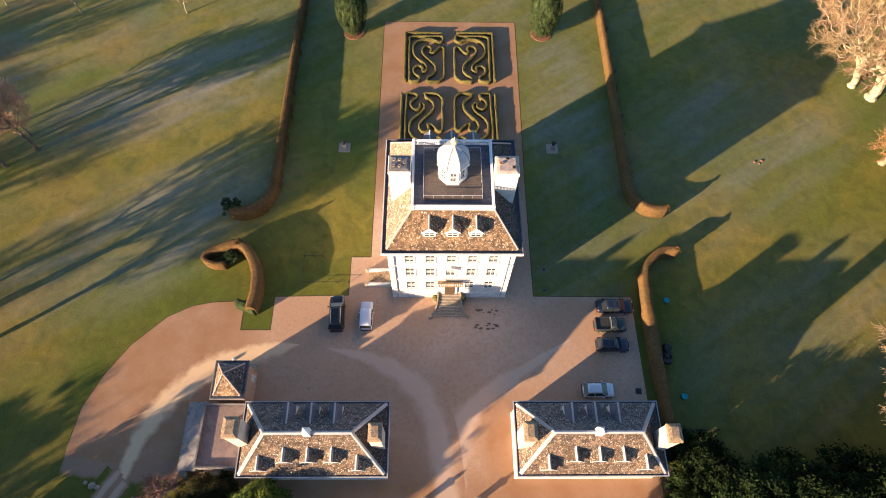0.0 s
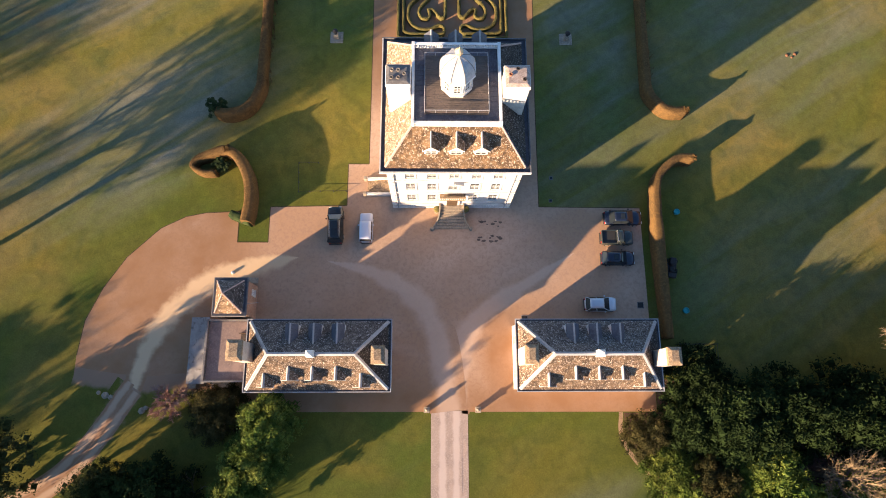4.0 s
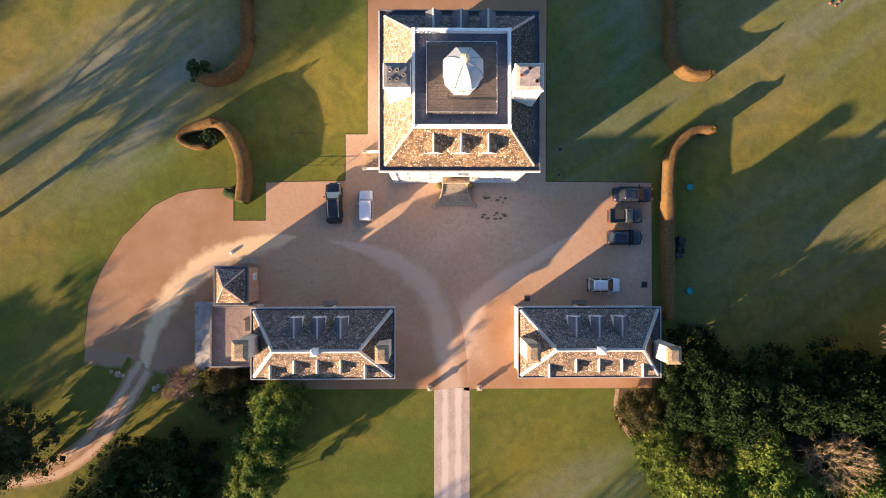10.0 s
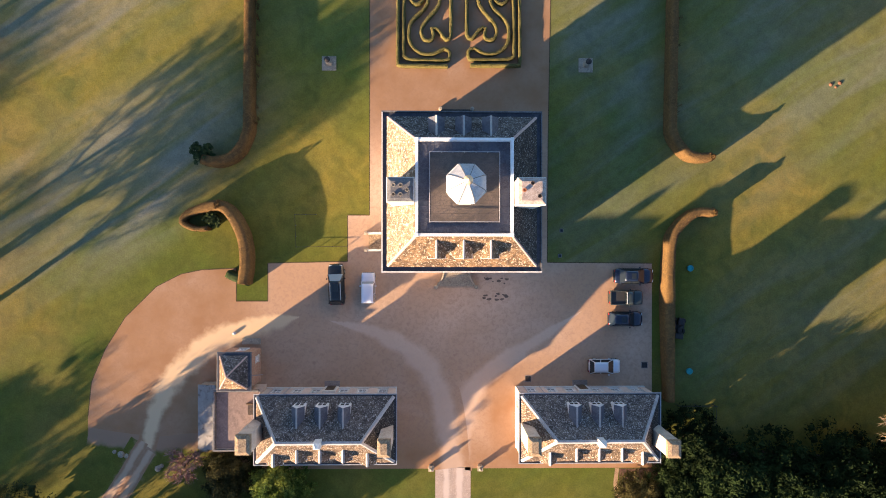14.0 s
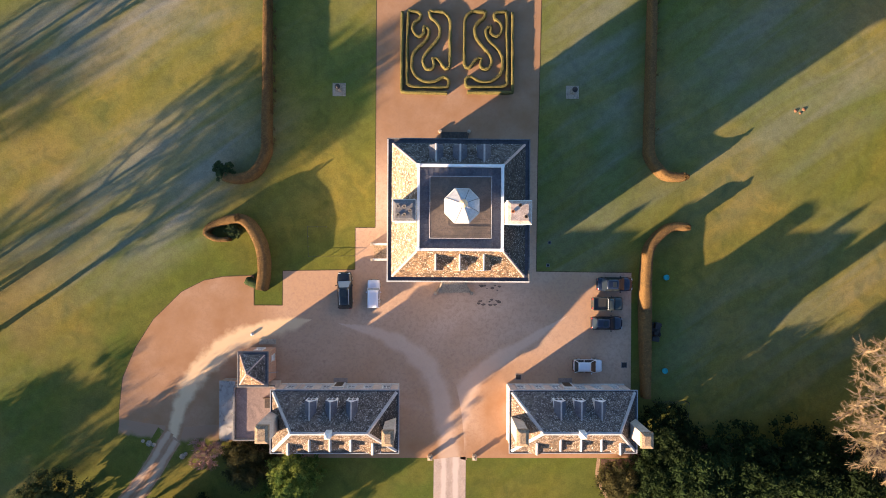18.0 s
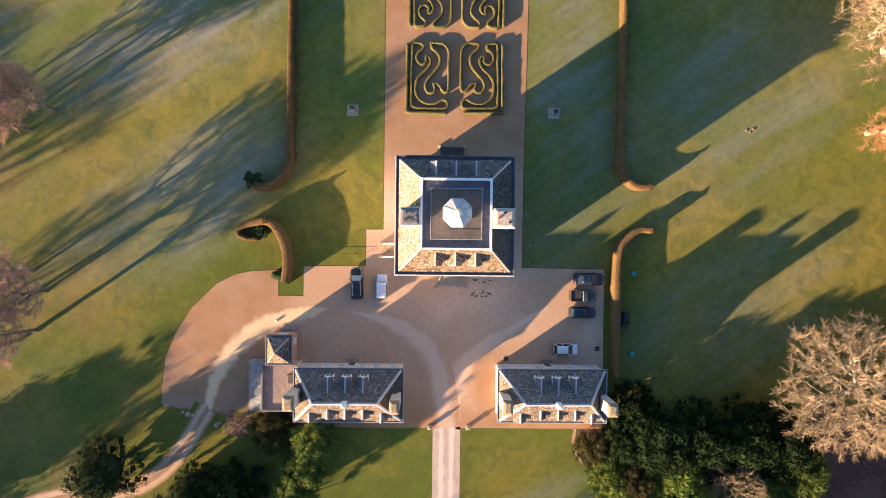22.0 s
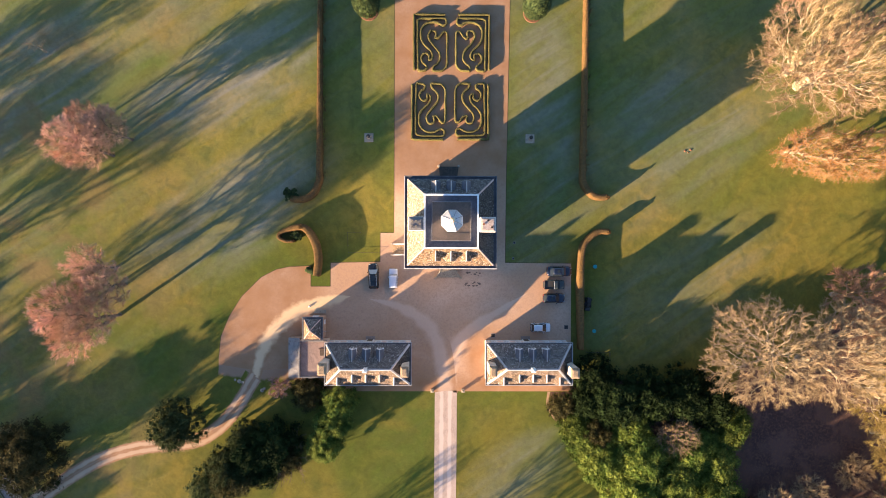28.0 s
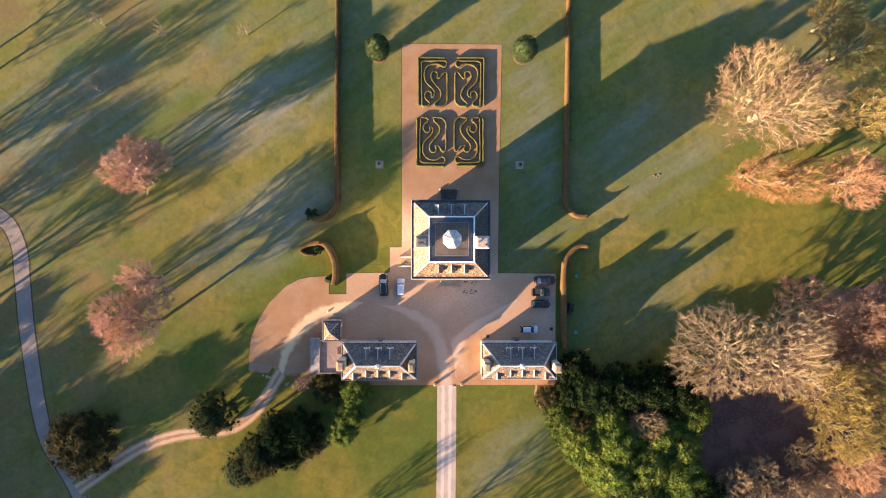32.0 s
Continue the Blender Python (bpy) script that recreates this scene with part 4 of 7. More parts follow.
for s in (-1, 1):
    part("bracket", hull([(s * 1.1 - 0.12, -7.15, 4.2), (s * 1.1 + 0.12, -7.15, 4.2), (s * 1.1 + 0.12, -7.15, 4.75), (s * 1.1 - 0.12, -7.15, 4.75), (s * 1.1 - 0.12, -7.8, 4.75), (s * 1.1 + 0.12, -7.8, 4.75), (s * 1.1 - 0.12, -7.7, 4.55), (s * 1.1 + 0.12, -7.7, 4.55)],
         [(0, 1, 2, 3), (3, 2, 5, 4), (4, 5, 7, 6), (0, 6, 7, 1), (0, 3, 4, 6), (1, 7, 5, 2)]), DRESSED, house)
part("pediment", hull([(-1.15, -7.6, 8.75), (1.15, -7.6, 8.75), (0, -7.6, 9.25), (-1.15, -7.152, 8.75), (1.15, -7.152, 8.75), (0, -7.152, 9.25)], [(0, 1, 2), (3, 5, 4), (0, 2, 5, 3), (1, 4, 5, 2), (0, 3, 4, 1)]), DRESSED, house, "stone pediment over the balcony window")


def flared_steps(name, sy, n, y_wall, run, top_w, low_w, z_top, label, mat=AGED, ends=AGED):
    st = empty(name, 0, 0, 0, label, "steps")
    for i in range(n):
        t = i / (n - 1)
        z = z_top * (1 - i / n)
        y0, y1 = y_wall + run * i / n, y_wall + run * (i + 1) / n
        w = top_w + (low_w - top_w) * t ** 3.0
        w2 = top_w + (low_w - top_w) * min(1, (i + 1) / (n - 1)) ** 3.0
        pts = [(-w / 2, sy * y0), (w / 2, sy * y0), (w2 / 2, sy * y1), (-w2 / 2, sy * y1)]
        bm = hull([(*q, 0.0) for q in pts] + [(*q, z) for q in pts], [(0, 3, 2, 1), (4, 5, 6, 7), (0, 1, 5, 4), (1, 2, 6, 5), (2, 3, 7, 6), (3, 0, 4, 7)])
        part("step", bm, mat, st)
    for s in (-1, 1):
        line = [(s * (top_w + (low_w - top_w) * (i / 10) ** 3.0) / 2, sy * (y_wall + run * i / 10)) for i in range(11)]
        bm = bmesh.new()
        for (a, b), (c, d), i in zip(line, line[1:], range(10)):
            z0, z1 = z_top * (1 - i / 10) + 0.35, z_top * (1 - (i + 1) / 10) + 0.35
            o = s * 0.17
            q = [(a, b), (c, d), (c + o, d), (a + o, b)]
            v = [bm.verts.new((*k, 0)) for k in q] + [bm.verts.new((*k, zz)) for k, zz in zip(q, (z0, z1, z1, z0))]
            for f in ((0, 1, 2, 3), (4, 5, 6, 7), (0, 1, 5, 4), (1, 2, 6, 5), (2, 3, 7, 6), (3, 0, 4, 7)):
                bm.faces.new([v[k] for k in f])
        bmesh.ops.recalc_face_normals(bm, faces=bm.faces[:])
        part("curving_parapet", bm, mat, st)
        part("scroll", lathe([(0.22, 0), (0.24, 0.15), (0.24, 0.4), (0.18, 0.46)], 14, line[-1][0] + s * 0.12, line[-1][1] + sy * 0.05), ends, st)
    return st


flared_steps("front_steps", -1, 8, 7.2, 2.75, 2.7, 4.5, 1.28, "flared stone entrance steps with scrolled ends")
flared_steps("garden_steps", 1, 8, 7.2, 3.9, 2.9, 3.5, 1.28, "dark stone garden steps with iron rails", DARK_STONE)
steps = bpy.data.objects["garden_steps"]
for s in (-1, 1):
    for x in (1.35, 0.45):
        bm = bmesh.new()
        tube(bm, (s * x, 7.3, 2.15), (s * x * 1.12, 10.9, 0.75), 0.035, 0.035, 6)
        part("handrail", bm, SOOT, steps, "black iron handrail")
        for i in range(6):
            k = (i + 0.5) / 6
            bm = bmesh.new()
            tube(bm, (s * x * (1 + 0.12 * k), 7.3 + 3.6 * k, 1.2 * (1 - k)), (s * x * (1 + 0.12 * k), 7.3 + 3.6 * k, 2.15 - 1.4 * k), 0.02, 0.02, 6)
            part("upright", bm, SOOT, steps)
side = empty("side_steps", -8.9, -4.65, 0, "stone basement steps beside the house wall", "steps")
for s in (-1, 1):
    part("parapet", box(-1.75, s * 1.0 - 0.14, 0, 1.7, s * 1.0 + 0.14, 0.75, 0.03), DRESSED, side)
    part("pier", box(-1.95, s * 1.0 - 0.2, 0, -1.55, s * 1.0 + 0.2, 0.9, 0.03), AGED, side)
for i in range(7):
    part("step", box(-1.5 + i * 0.42, -0.85, 0.0, -1.08 + i * 0.42, 0.85, 0.12 + 0.09 * i, 0.01), LICHEN, side, "brown tread")
for s in (-1, 1):
    tub = empty("planter", s * 1.75, -7.75, 0, "stone tub with clipped box ball by the steps", "planter", "planters by the front steps")
    part("tub", lathe([(0.28, 0), (0.34, 0.45), (0.4, 0.5), (0.4, 0.56), (0.3, 0.56)], 14), AGED, tub)
    part("plant", lathe([(0.1, 0.55), (0.36, 0.75), (0.44, 1.0), (0.34, 1.28), (0.1, 1.4)], 10), BOX, tub)


# ---- pavilions ----
def pavilion(name, x0, x1, label, chims, shift):
    y0, y1, ze, zr = -29.1, -21.95, 4.2, 8.7
    pav = empty(name, 0, 0, 0, label, "pavilion", "pavilions")
    cx = (x0 + x1) / 2
    holes = []
    for k in (-6.1, -3.75, 3.75, 6.1):
        holes += [("n", cx + k, 1.0, 0.95, 1.6), ("s", cx + k, 1.0, 0.95, 1.6)]
    holes += [("n", cx - 1.6, 1.0, 0.95, 1.6), ("n", cx + 1.6, 1.0, 0.95, 1.6), ("s", cx - 1.6, 1.0, 0.95, 1.6), ("s", cx + 1.6, 1.0, 0.95, 1.6)]
    holes += [(s, y, 1.0, 0.95, 1.6) for s in "ew" for y in (-27.4, -23.6)]
    part("wall", wall_ring(x0 + 0.3, y0 + 0.0, x1 - 0.3, y1, 0, ze, holes), PAVWALL, pav, "pinkish chalk and stone wall")
    windows_for(pav, x0 + 0.3, y0, x1 - 0.3, y1, holes)
    part("plinth", box(x0 + 0.22, y0 - 0.08, 0, x1 - 0.22, y1 + 0.08, 0.35, 0.02), DRESSED, pav)
    part("cornice", box(x0 + 0.1, y0 - 0.2, ze, x1 - 0.1, y1 + 0.2, ze + 0.18, 0.02), DRESSED, pav)
    part("cornice", box(x0, y0 - 0.32, ze + 0.18, x1, y1 + 0.3, ze + 0.3, 0.02), DRESSED, pav)
    bm = bmesh.new()
    a, b, c, d = x0 - 0.05, y0 - 0.38, x1 + 0.05, y1 + 0.36
    for q in ((a, b, c, b + 0.1), (a, d - 0.1, c, d), (a, b + 0.1, a + 0.1, d - 0.1), (c - 0.1, b + 0.1, c, d - 0.1)):
        add_box(bm, q[0], q[1], ze + 0.3, q[2], q[3], ze + 0.44)
    part("eaves_edge", bm, PALE_LEAD, pav, "pale lead-capped eaves")
    part("gutter", box(a + 0.1, b + 0.1, ze + 0.304, c - 0.1, d - 0.1, ze + 0.33), LEAD, pav, "dark lead gutter")
    o = 0.28
    yr = (y0 + y1) / 2 - 0.17
    hip = 3.45
    sl = hip_faces(x0 + o, y0 - 0.08, x1 - o, y1 + 0.08, ze + 0.34, x0 + hip, yr, x1 - hip, yr, zr)
    # east and north slopes take the shade-toned slates
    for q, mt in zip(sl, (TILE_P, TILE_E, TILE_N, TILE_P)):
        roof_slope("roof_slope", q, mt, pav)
    for sx, xe, xr in ((-1, x0 + o, x0 + hip), (1, x1 - o, x1 - hip)):
        for ye in (y0 - 0.08, y1 + 0.08):
            flashing(pav, (xe, ye, ze + 0.4), (xr, yr, zr + 0.08), 0.4, PALE_LEAD)
    flashing(pav, (x0 + hip - 0.1, yr, zr + 0.08), (x1 - hip + 0.1, yr, zr + 0.08), 0.4, PALE_LEAD, "ridge_flashing")
    for k in (-2.45, 0.0, 2.45):
        dormer(pav, pose(cx + k + shift, y0 + 1.0, 5.3), 1.5, 1.2, 2.4, 0.8, TILE_P)
        dormer(pav, pose(cx + k + shift, y1 - 0.5, 4.85, 0, 0, 180), 1.3, 1.75, 2.9, 0.85, LEADFLAT, PALE_LEAD, 0.04)
    for k in (-5.15, 4.95):
        dormer(pav, pose(cx + k + shift, y0 + 0.3, 4.62), 1.5, 1.1, 2.2, 0.8, TILE_P)
    part("ridge_vent", hull([(cx - 0.35, yr - 0.35, zr - 0.3), (cx + 0.35, yr - 0.35, zr - 0.3), (cx + 0.35, yr + 0.35, zr - 0.3), (cx - 0.35, yr + 0.35, zr - 0.3), (cx - 0.35, yr - 0.35, zr + 1.0), (cx + 0.35, yr - 0.35, zr + 1.0), (cx + 0.35, yr + 0.35, zr + 1.0), (cx - 0.35, yr + 0.35, zr + 1.0), (cx, yr, zr + 1.75)],
         [(0, 1, 5, 4), (1, 2, 6, 5), (2, 3, 7, 6), (3, 0, 4, 7), (4, 5, 8), (5, 6, 8), (6, 7, 8), (7, 4, 8)]), WHITE, pav, "white louvred ridge vent")
    for q in chims:
        chimney(pav, *q, (), BUFF)
    for x in (x0 + 1.2, cx - 4.9, x1 - 1.2):
        bm = bmesh.new()
        tube(bm, (x, y1 + 0.1, 0.1), (x, y1 + 0.1, ze), 0.05, 0.05, 8)
        part("downpipe", bm, PALE_LEAD, pav)
    part("door_surround", box(cx - 0.75, y1 + 0.002, 0.0, cx + 0.75, y1 + 0.22, 2.6, 0.02), DRESSED, pav)
    part("door", box(cx - 0.5, y1 + 0.2, 0.05, cx + 0.5, y1 + 0.26, 2.2, 0.02), OAK, pav, "dark oak door")
    part("doorstep", box(cx - 0.9, y1 + 0.1, 0.0, cx + 0.9, y1 + 0.8, 0.16, 0.02), ROAD, pav, "dark slate doorstep")
    return pav


pavilion("west_pavilion", -22.55, -6.8, "low hipped-roof stone pavilion with dormers and chimneys", [(-22.75, -26.35, -21.3, -24.4, 2.0, 10.3), (-8.4, -26.7, -7.15, -25.0, 4.5, 10.2)], -0.1)
pavilion("east_pavilion", 6.85, 22.75, "low hipped-roof stone pavilion beside evergreen trees", [(7.05, -26.7, 8.3, -24.9, 4.5, 10.2), (21.3, -26.9, 22.6, -25.2, 2.0, 10.4)], 0.3)

tower = empty("gatehouse_lodge", -24.75, -19.15, 0, "small square brick lodge with pyramid slate roof", "lodge")
th = [("n", 0.0, 1.0, 0.8, 1.4), ("e", 0.9, 1.2, 0.5, 0.9), ("w", 0.0, 1.0, 0.8, 1.4)]
part("wall", wall_ring(-1.65, -1.95, 1.65, 1.95, 0, 4.3, th), BRICK, tower)
windows_for(tower, -1.65, -1.95, 1.65, 1.95, th)
part("eaves_edge", box(-1.9, -2.2, 4.3, 1.9, 2.2, 4.55, 0.03), GREYLEAD, tower)
part("gutter", box(-1.78, -2.08, 4.554, 1.78, 2.08, 4.58), LEAD, tower)
# shade-toned slates on the lodge's east and north faces
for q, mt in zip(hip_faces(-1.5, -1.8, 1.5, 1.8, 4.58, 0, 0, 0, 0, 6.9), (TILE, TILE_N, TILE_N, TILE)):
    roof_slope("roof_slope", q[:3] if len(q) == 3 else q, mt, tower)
for sx in (-1, 1):
    for sy in (-1, 1):
        flashing(tower, (sx * 1.5, sy * 1.8, 4.68), (0, 0, 6.98), 0.16, HIPTILE)
bm = bmesh.new()
tube(bm, (1.6, -0.6, 3.6), (2.9, -0.5, 3.6), 0.04, 0.04, 6)
part("flue", bm, PALE_LEAD, tower, "thin pale flue pipe")
annex = empty("service_wing", -25.6, -25.1, 0, "flat-roofed stone service wing with parapet beside pavilion", "service wing")
part("wall", box(-1.9, -3.2, 0, 3.2, 3.6, 2.9), PAVWALL, annex)
part("flat_roof", box(-1.7, -3.0, 2.904, 3.1, 3.4, 2.94), FLATROOF, annex, "pinkish grey flat roof")
for q in ((-1.95, -3.25, 3.2, -3.05), (-1.95, 3.45, 3.2, 3.65), (-1.95, -3.05, -1.72, 3.45)):
    part("parapet", box(q[0], q[1], 2.9, q[2], q[3], 3.3, 0.03), GREYLEAD, annex, "lead-capped parapet")
part("rooflight", box(1.9, 0.8, 2.944, 2.9, 2.0, 3.05, 0.03), SOOT, annex, "dark open rooflight")
part("rooflight_kerb", box(1.75, 2.0, 2.944, 3.05, 2.12, 3.2, 0.02), OAK, annex)
part("lean_to", box(-4.0, -3.3, 0, -1.96, 3.9, 1.9, 0.03), AGED, annex, "grey stone lean-to")
part("lean_to_roof", hull([(-4.1, -3.4, 1.9), (-1.96, -3.4, 2.3), (-1.96, 4.0, 2.3), (-4.1, 4.0, 1.9), (-4.1, -3.4, 2.0), (-1.96, -3.4, 2.4), (-1.96, 4.0, 2.4), (-4.1, 4.0, 2.0)], [(0, 3, 2, 1), (4, 5, 6, 7), (0, 1, 5, 4), (1, 2, 6, 5), (2, 3, 7, 6), (3, 0, 4, 7)]), material("stained_grey_lead", (0.23, 0.22, 0.225), 0.7, second=(0.17, 0.162, 0.165), scale=0.7, fine=(0.10, 0.088, 0.086), fine_scale=1.6, fine_lo=0.58, fine_hi=0.68, bump=0.1), annex, "stained pale grey lean-to roof")
part("buttress", box(-4.2, -3.9, 0, -3.2, -3.3, 1.4, 0.05), AGED, annex)
part("buttress", box(-1.4, -3.8, 0, 0.6, -3.2, 1.6, 0.05), AGED, annex)

slab = empty("paving_slab", -24.2, -16.45, 0.008, "low pale stone slab on gravel beside the lodge", "slab")
part("slab", box(-1.1, -0.35, 0, 1.1, 0.35, 0.14, 0.02), AGED, slab)
mk = empty("marker_stone", -26.2, -15.5, 0.008, "small white marker stone on gravel", "marker stone")
part("stone", lathe([(0.2, 0), (0.2, 0.18), (0.15, 0.3), (0.05, 0.34)], 9), STONE, mk)
for x, y, r in ((-39.4, -29.7, 0.42), (-38.8, -29.9, 0.3), (-35.1, -31.4, 0.4), (-34.7, -31.1, 0.28), (-40.2, -29.4, 0.25)):
    rk = empty("boulder", x, y, 0, "rounded grey boulder at the track's edge", "boulder", "trackside boulders", x * 40)
    part("rock", lathe([(r * 0.9, -0.05), (r, r * 0.3), (r * 0.8, r * 0.6), (r * 0.3, r * 0.78)], 7), AGED, rk)

# ---- growing things ----


def mesh_data(name, verts, faces, mat):
    me = bpy.data.meshes.new(name)
    me.from_pydata(verts, [], faces)
    me.materials.append(mat)
    return me


def seg(V, F, a, b, r0, r1, n=3):
    d = b - a
    if d.length < 1e-5:
        return
    d.normalize()
    u = d.orthogonal().normalized()
    w = d.cross(u)
    k = len(V)
    for p, r in ((a, r0), (b, r1)):
        for i in range(n):
            t = 2 * math.pi * i / n
            V.append(tuple(p + (u * math.cos(t) + w * math.sin(t)) * r))
    for i in range(n):
        j = (i + 1) % n
        F.append((k + i, k + j, k + n + j, k + n + i))


def spike(V, F, a, b, r):
    """A twig: two thin faces, folded, running out to a point."""
    d = (b - a).normalized()
    u = d.orthogonal().normalized()
    w = d.cross(u)
    k = len(V)
    V += [tuple(a + u * r), tuple(a + w * r), tuple(a - (u + w) * r), tuple(b)]
    F += [(k, k + 1, k + 3), (k + 1, k + 2, k + 3)]


def leaf(V, F, p, d, size, rnd):
    """A folded diamond leaf at p, lying across the direction d."""
    u = d.orthogonal().normalized()
    u.rotate(Matrix.Rotation(rnd.uniform(0, 6.28), 3, d))
    w = d.cross(u)
    k = len(V)
    V += [tuple(p - u * size), tuple(p - w * size * 0.42 + d * size * 0.18), tuple(p + u * size), tuple(p + w * size * 0.42 + d * size * 0.18)]
    F += [(k, k + 1, k + 2), (k, k + 2, k + 3)]


def unit(rnd):
    while True:
        v = Vector((rnd.uniform(-1, 1), rnd.uniform(-1, 1), rnd.uniform(-1, 1)))
        if 0.05 < v.length < 1:
            return v.normalized()


def bare_tree_meshes(seed, H, crown, lumps, bark, twigmat, fork=0.25, step=0.45, tip=0.020, twigs=3, twig_len=0.9, twig_r=0.017, leafmat=None, lift=0.2, points=26, trunk_r=0.0):
    """A leafless tree whose limbs reach out for lumps of crown space: crown is its centre and half sizes (x, y, z, rx, ry, rz)."""
    rs, rnd = np.random.RandomState(seed), random.Random(seed)
    C, A = np.array(crown[:3], float), np.array(crown[3:], float)
    P = []
    for _ in range(lumps):
        d = rs.normal(size=3)
        d /= np.linalg.norm(d)
        d[2] = d[2] if d[2] > -0.35 else -d[2]
        P.append(C + d * A * rs.uniform(0.6, 0.9) + rs.normal(size=(points, 3)) * A.mean() * 0.12)
    d = rs.normal(size=(lumps * points // 4, 3))
    P.append(C + d / np.linalg.norm(d, axis=1)[:, None] * rs.uniform(0.2, 0.9, (len(d), 1)) * A)
    P = np.concatenate(P)
    P = P[(((P - C) / A) ** 2).sum(1) < 1.12]
    # the trunk bends towards the crown
    pos, up, kids = [np.array((0, 0, -0.15))], [-1], [0]
    n = max(4, int(H * fork / step))
    for i in range(1, n + 1):
        t = i / n
        pos.append(np.array((C[0] * 0.25 * t * t, C[1] * 0.25 * t * t, H * fork * t)) + rs.normal(size=3) * 0.05)
        up.append(i - 1)
        kids.append(1)
    kids[-1] = 0
    best, near = np.full(len(P), 1e9), np.zeros(len(P), int)
    fresh = list(range(1, len(pos)))
    for _ in range(160):
        Q = np.array([pos[i] for i in fresh])
        D = np.linalg.norm(P[:, None] - Q[None], axis=2)
        k = D.argmin(1)
        dk = D[np.arange(len(P)), k]
        won = dk < best
        best[won], near[won] = dk[won], np.array(fresh)[k[won]]
        keep = best > step * 1.6
        P, best, near = P[keep], best[keep], near[keep]
        if not len(P):
            break
        fresh = []
        for i in np.unique(near):
            if kids[i] > 3:
                continue
            v = P[near == i] - pos[i]
            v = (v / np.linalg.norm(v, axis=1)[:, None]).mean(0)
            v = v + rs.normal(size=3) * 0.28 + np.array((0, 0, lift * 0.3))
            pos.append(pos[i] + v / np.linalg.norm(v) * step)
            up.append(int(i))
            kids.append(0)
            kids[i] += 1
            fresh.append(len(pos) - 1)
        if not fresh:
            break
    m = len(pos)
    area = np.zeros(m)
    for i in range(m - 1, 0, -1):
        area[i] = area[i] or tip ** 2.25
        area[up[i]] += area[i]
    r = area ** (1 / 2.25)
    if trunk_r:
        r = tip + (r - tip) * (trunk_r - tip) / (r[1] - tip)
    TV, TF, WV, WF, LV, LF = [], [], [], [], [], []
    size = np.ones(m, int)
    for i in range(m - 1, 0, -1):
        size[up[i]] += size[i]
    limb, limbs = [None] * m, []
    for i in range(1, m):                               # each limb off the trunk is a bough of its own
        if r[i] > r[1] * 0.42:
            continue
        limb[i] = limb[up[i]]
        if limb[i] is None and size[i] > 30:
            limb[i] = ([], [])
            limbs.append(limb[i])
    V3 = [Vector(p) for p in pos]
    seg(TV, TF, V3[0], V3[0] + Vector((0, 0, 0.6)), r[1] * 1.6, r[1] * 1.05, 9)
    for i in range(1, m):
        a, b = V3[up[i]], V3[i]
        big = r[i] > r[1] * 0.42
        seg(*((TV, TF) if big else limb[i] or (WV, WF)), a, b, min(r[up[i]], r[i] * 1.25), r[i], 8 if big else 5 if r[i] > tip * 3 else 3)
        if r[i] < tip * 3.2:
            d = (b - a).normalized()
            out = (b - Vector(C)).normalized()
            for _ in range(twigs):
                v = (d * 0.8 + out * 0.45 + unit(rnd) * 0.75 + Vector((0, 0, lift))).normalized()
                p0 = a.lerp(b, rnd.random())
                e = p0 + v * twig_len * rnd.uniform(0.5, 1.2)
                spike(WV, WF, p0, e, twig_r)
                for _s in range(2):
                    q = p0.lerp(e, rnd.uniform(0.25, 0.75))
                    spike(WV, WF, q, q + (v + unit(rnd) * 0.8).normalized() * twig_len * rnd.uniform(0.25, 0.55), twig_r * 0.75)
                if leafmat:
                    for _k in range(4):
                        leaf(LV, LF, p0.lerp(e, rnd.random()) + unit(rnd) * 0.15, unit(rnd), rnd.uniform(0.06, 0.13), rnd)
    out = [("trunk", mesh_data("trunk", TV, TF, bark))] + [("bough", mesh_data("bough", *q, bark)) for q in limbs] + [("twig_crown", mesh_data("twig_crown", WV, WF, twigmat))]
    if leafmat:
        out.append(("withered_foliage", mesh_data("withered_foliage", LV, LF, leafmat)))
    return out


